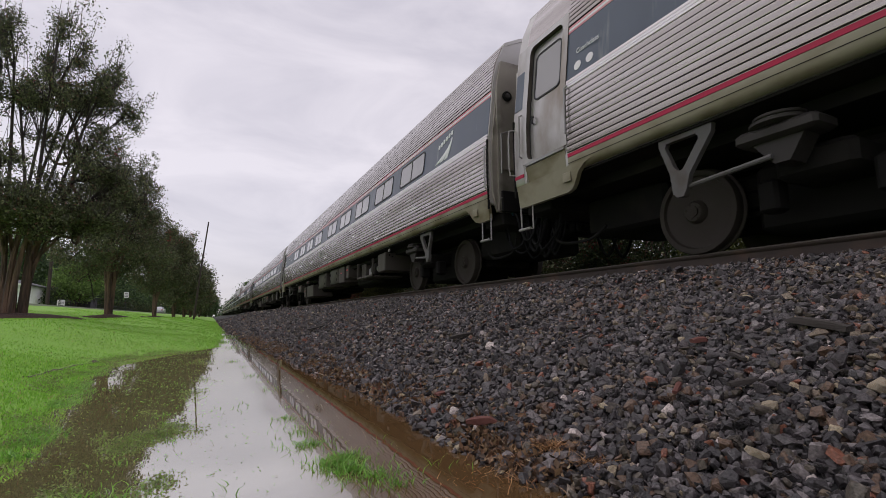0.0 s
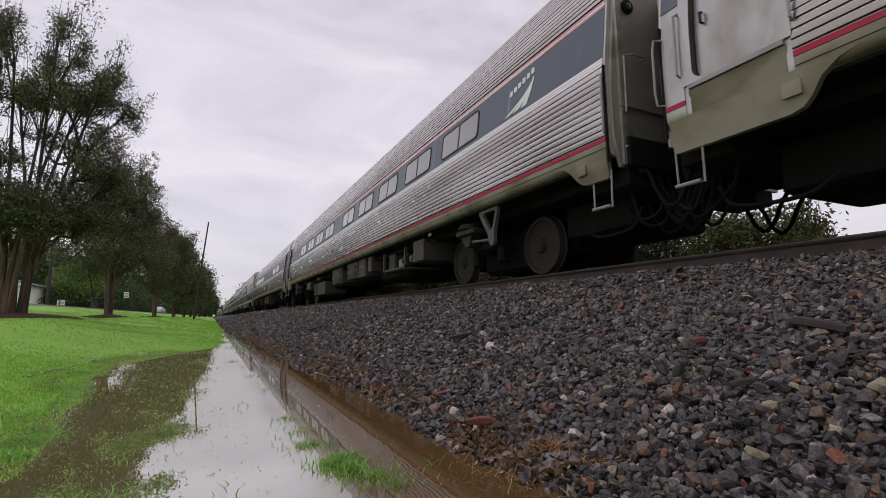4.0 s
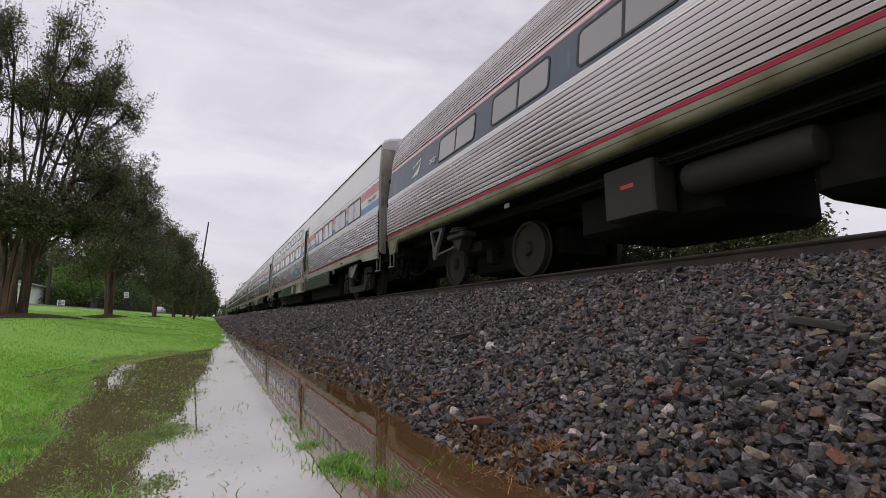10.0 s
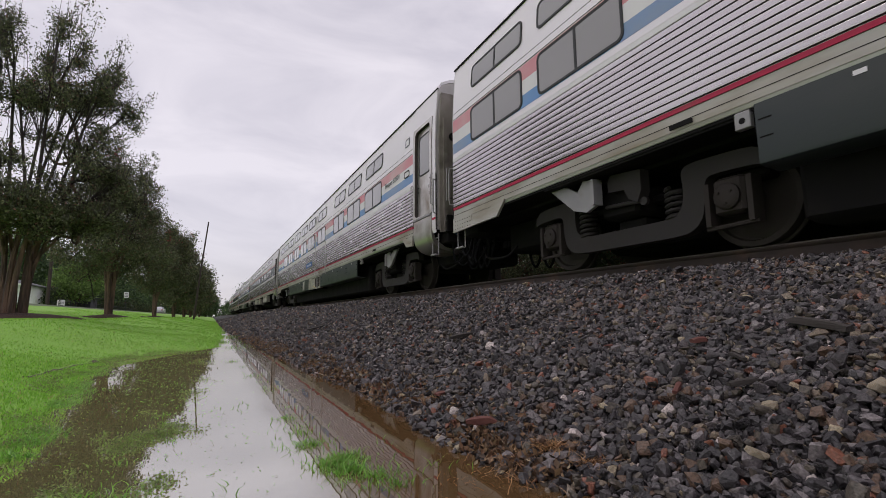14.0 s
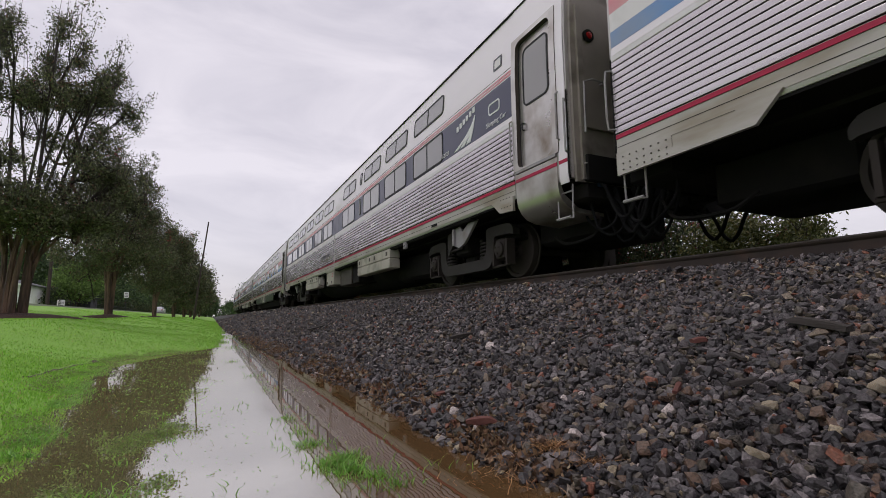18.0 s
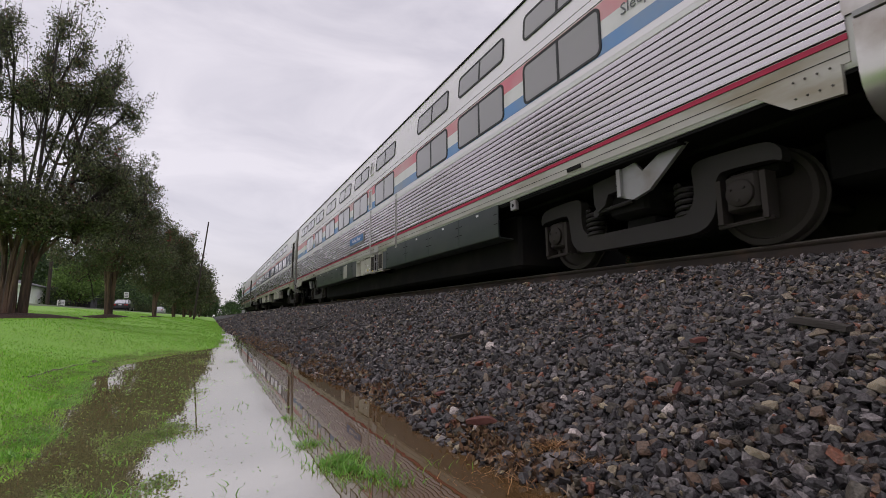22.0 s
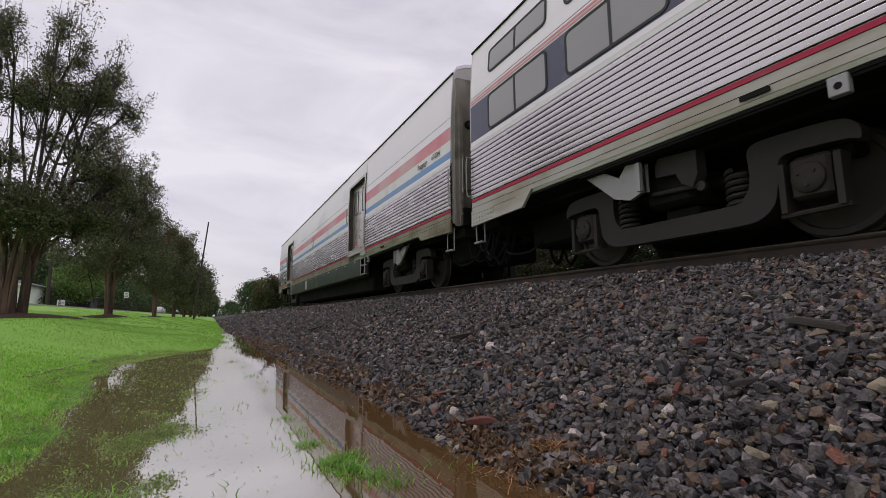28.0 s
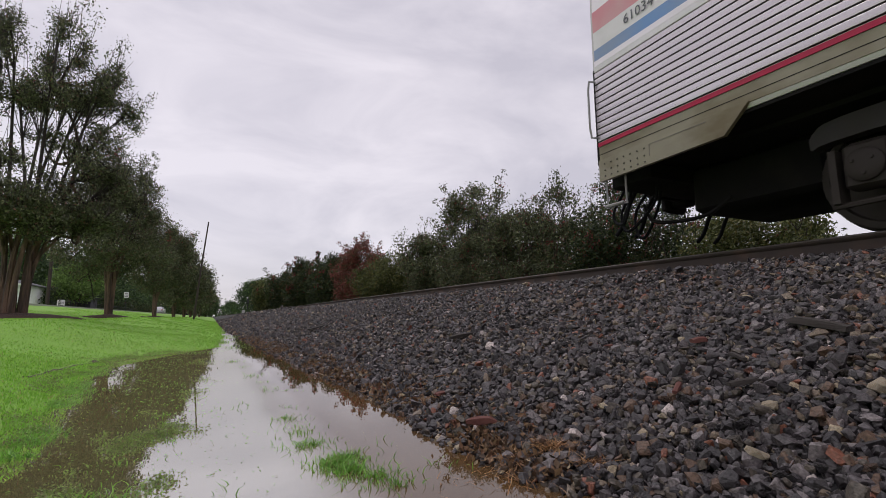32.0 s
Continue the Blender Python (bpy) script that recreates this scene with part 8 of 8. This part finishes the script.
def sign(x, y, z, high, w, h, label, mat):
    s = thing("sign", None, None, label, "sign", m=pose(x, y, z))
    part("post", Shape().tube([(0, 0, -0.2), (0, 0, high)], 0.03, 8), IRON, s)
    b = part("panel", Shape().prism(rounded(-w / 2, w / 2, high - h, high, 0.04), "y", -0.05, -0.03), mat, s)
    for k in range(3):
        part("worn_lettering", Shape().box(-w * 0.35, w * 0.35, -0.056, -0.05, high - h * (0.3 + 0.22 * k) - 0.03, high - h * (0.3 + 0.22 * k) + 0.03), INK, b)
    return s


sign(-15.3, 66.8, 1.36, 1.25, 0.70, 0.85, "white board sign on posts beside the street", WHITEP)
sign(-8.4, 61, 1.24, 2.05, 0.45, 0.62, "small white traffic sign on a post", WHITEP)
sign(-8.4, 103, 1.24, 2.2, 0.5, 0.6, "small distant traffic sign on a post", WHITEP)
mast = thing("signal_mast", None, None, "slim grey railway signal mast far along the track", "signal", m=pose(9.2, 150, 0.7))
part("pole", Shape().tube([(0, 0, 0), (0, 0, 5.0)], 0.09, 8), IRON, mast)
part("head", Shape().box(-0.3, 0.3, -0.15, 0.15, 3.6, 4.9, 0.04), IRON, mast)
part("cabinet", Shape().box(-1.5, -0.6, -0.4, 0.4, 0, 1.7, 0.03), BRACK, mast)

# cars on the street
PAINT_D = material("dark_car_paint", (0.010, 0.009, 0.014), 0.35, 0.0, 0.1, 2.0, coat=0.15)
REARGLASS = material("sky_lit_car_glass", (0.55, 0.55, 0.58), 0.12, 0.9, 0.05, 2.0)
PAINT_W = material("white_car_paint", (0.72, 0.72, 0.73), 0.3, 0, 0.05, 2.0, coat=0.5)
TAIL = material("tail_lamp_red", (0.45, 0.02, 0.02), 0.2, 0, 0.1, 5.0)
RUBB = material("tyre_rubber", (0.02, 0.02, 0.02), 0.85, 0, 0.2, 10.0)
ALLOY = material("alloy_rim", (0.5, 0.5, 0.52), 0.35, 0.9, 0.1, 10.0)


def sedan(label, paint, m):
    c = thing("car", None, None, label, "car", m=m)
    low = [(-2.30, 0.35), (-2.34, 0.60), (-2.25, 0.93), (-1.45, 1.02), (-0.85, 1.05), (0.95, 0.98), (1.85, 0.86), (2.25, 0.70), (2.32, 0.45), (2.25, 0.28), (-2.20, 0.26)]
    rings = [[(x * k, y * q, z if z < 0.5 else 0.5 + (z - 0.5) * h) for y, z in low] for x, k, q, h in ((-0.90, 0.93, 0.95, 0.92), (-0.90, 1.0, 0.99, 0.98), (-0.8, 1, 1, 1), (0.8, 1, 1, 1), (0.90, 1.0, 0.99, 0.98), (0.90, 0.93, 0.95, 0.92))]
    part("body", Shape().loft(rings, True), paint, c)
    cab = [(-1.62, 0.98), (-0.95, 1.38), (-0.45, 1.46), (0.25, 1.44), (1.0, 0.97)]
    part("cabin", Shape().loft([[(x + (1 - 2 * (x > 0)) * 0.16 * max(0, (z - 0.98) / 0.48) * 1.0, y * q, z) for y, z in cab] for x, q in ((-0.80, 0.96), (-0.7, 1), (0.7, 1), (0.80, 0.96))], True), DARKW, c)
    part("roof", Shape().loft([[(x, y, z) for y, z in ((-0.95, 1.385), (-0.45, 1.472), (0.22, 1.452), (0.42, 1.36), (0.22, 1.44), (-0.45, 1.46))] for x in (-0.60, 0.60)], True), paint, c)
    part("rear_window", Shape().loft([[(-0.66, -1.60, 1.02), (0.66, -1.60, 1.02), (0.56, -0.99, 1.39), (-0.56, -0.99, 1.39)], [(-0.66, -1.56, 0.98), (0.66, -1.56, 0.98), (0.56, -0.95, 1.35), (-0.56, -0.95, 1.35)]], True), REARGLASS, c, "sloping rear window")
    for s in (-1, 1):
        part("tail_lamp", Shape().box(s * 0.60 - 0.18, s * 0.60 + 0.18, -2.325, -2.20, 0.72, 0.88, 0.02), TAIL, c)
        part("headlamp", Shape().box(s * 0.62 - 0.17, s * 0.62 + 0.17, 2.10, 2.22, 0.62, 0.74, 0.02), BRACK, c)
        part("mirror", Shape().box(s * 0.98 - 0.09, s * 0.98 + 0.09, 0.55, 0.68, 0.95, 1.08, 0.02), paint, c)
        for y in (-1.42, 1.40):
            t = part("wheel", Shape().disc("x", (0, 0, 0), [(0.20, -0.10), (0.31, -0.10), (0.325, -0.07), (0.325, 0.07), (0.31, 0.10), (0.20, 0.10)], 20), RUBB, c, m=pose(s * 0.80, y, 0.325))
            part("rim", Shape().disc("x", (0, 0, 0), [(0.05, -0.112), (0.20, -0.104), (0.20, 0.104), (0.05, 0.112)], 16), ALLOY, t)
            if "driving" in label:
                SEDAN_WHEELS.append((t, s * 0.80, y))
    part("bumper", Shape().box(-0.85, 0.85, -2.37, -2.25, 0.38, 0.62, 0.04), paint, c)
    part("plate_field", Shape().box(-0.16, 0.16, -2.345, -2.33, 0.74, 0.86), WHITEP, c)
    return c


SEDAN_WHEELS = []
DRIVER = sedan("dark sedan driving along the street", PAINT_D, pose(-9.8, -40, 1.26))
sedan("white sedan parked far along the street", PAINT_W, pose(-9.9, 116, 1.26))
# low leafy weeds half under water in the shallows
WEED = tinted("drowned_weeds", ((0.0, (0.24, 0.31, 0.09)), (0.35, (0.17, 0.23, 0.075)), (0.6, (0.30, 0.44, 0.11)), (0.85, (0.25, 0.22, 0.11))), 0.5, True, 0, 80, 0.4, 0.2, 6, 0.2)
wet = np.random.default_rng(11)
spots = []
for n, x0, x1, y0, y1, gate in ((1100, -0.44, -0.10, 1.40, 2.90, -0.02), (300, -0.34, -0.02, 2.60, 4.78, 0.16), (240, -0.33, 0.06, 4.50, 8.99, 0.12)):
    for x, y in zip(wet.uniform(x0, x1, n * 3), wet.uniform(y0, y1, n * 3)):
        if noise.noise(Vector((x * 5, y * 2.4, 2))) + 0.6 * noise.noise(Vector((x * 14, y * 8, 5))) > gate + 0.25:
            spots.append((x, y, wet.uniform(0.0, 0.014)))
y = wet.uniform(2.2, 8.8, 3600)
x = np.interp(y, LEFT_Y, LEFT_X) + wet.normal(-0.03, 0.10, 3600)
for a, b in zip(x, y):
    if noise.noise(Vector((a * 3.5, b * 2.0, 8))) + 0.5 * noise.noise(Vector((a * 11, b * 7, 3))) > -0.05:
        spots.append((a, b, max(0.0, float(lawn_z(a, b))) + wet.uniform(0.0, 0.02)))
v, f = leaf_cloud(np.array(spots), 5, 0.03, 0.0125, 0.12)
thing("water_weeds", fast_mesh("water_weeds", v, f, [WEED]), None, "low leafy weeds half drowned in the shallow water", "weeds", kind="stuff")


def motions():
    """The train rolls past from far +y to behind the camera, its wheels turning."""
    for car, n in CARS:
        walk(car, [(t, pose(TRACK_X, 3.97 + CAR * (n - 1) - travelled(t), RAIL_Z)) for t in range(33)])
    walk(DRIVER, [(t, pose(-9.8, 46 + 15.6 * (t - 20.5), 1.26)) for t in (0, 8, 16, 24, 32)])
    roll = [(k / 15, -math.degrees(15.6 * k / 15 / 0.325)) for k in range(481)]
    for w, x, y in SEDAN_WHEELS:
        walk(w, [(t, pose(x, y, 0.325, a, 0, 0)) for t, a in roll])
    turn = [(k / 15, math.degrees(travelled(k / 15) / WHEEL_R)) for k in range(481)]
    for w, y in WHEELSETS:
        walk(w, [(t, pose(0, y, WHEEL_R, a, 0, 0)) for t, a in turn])


motions()
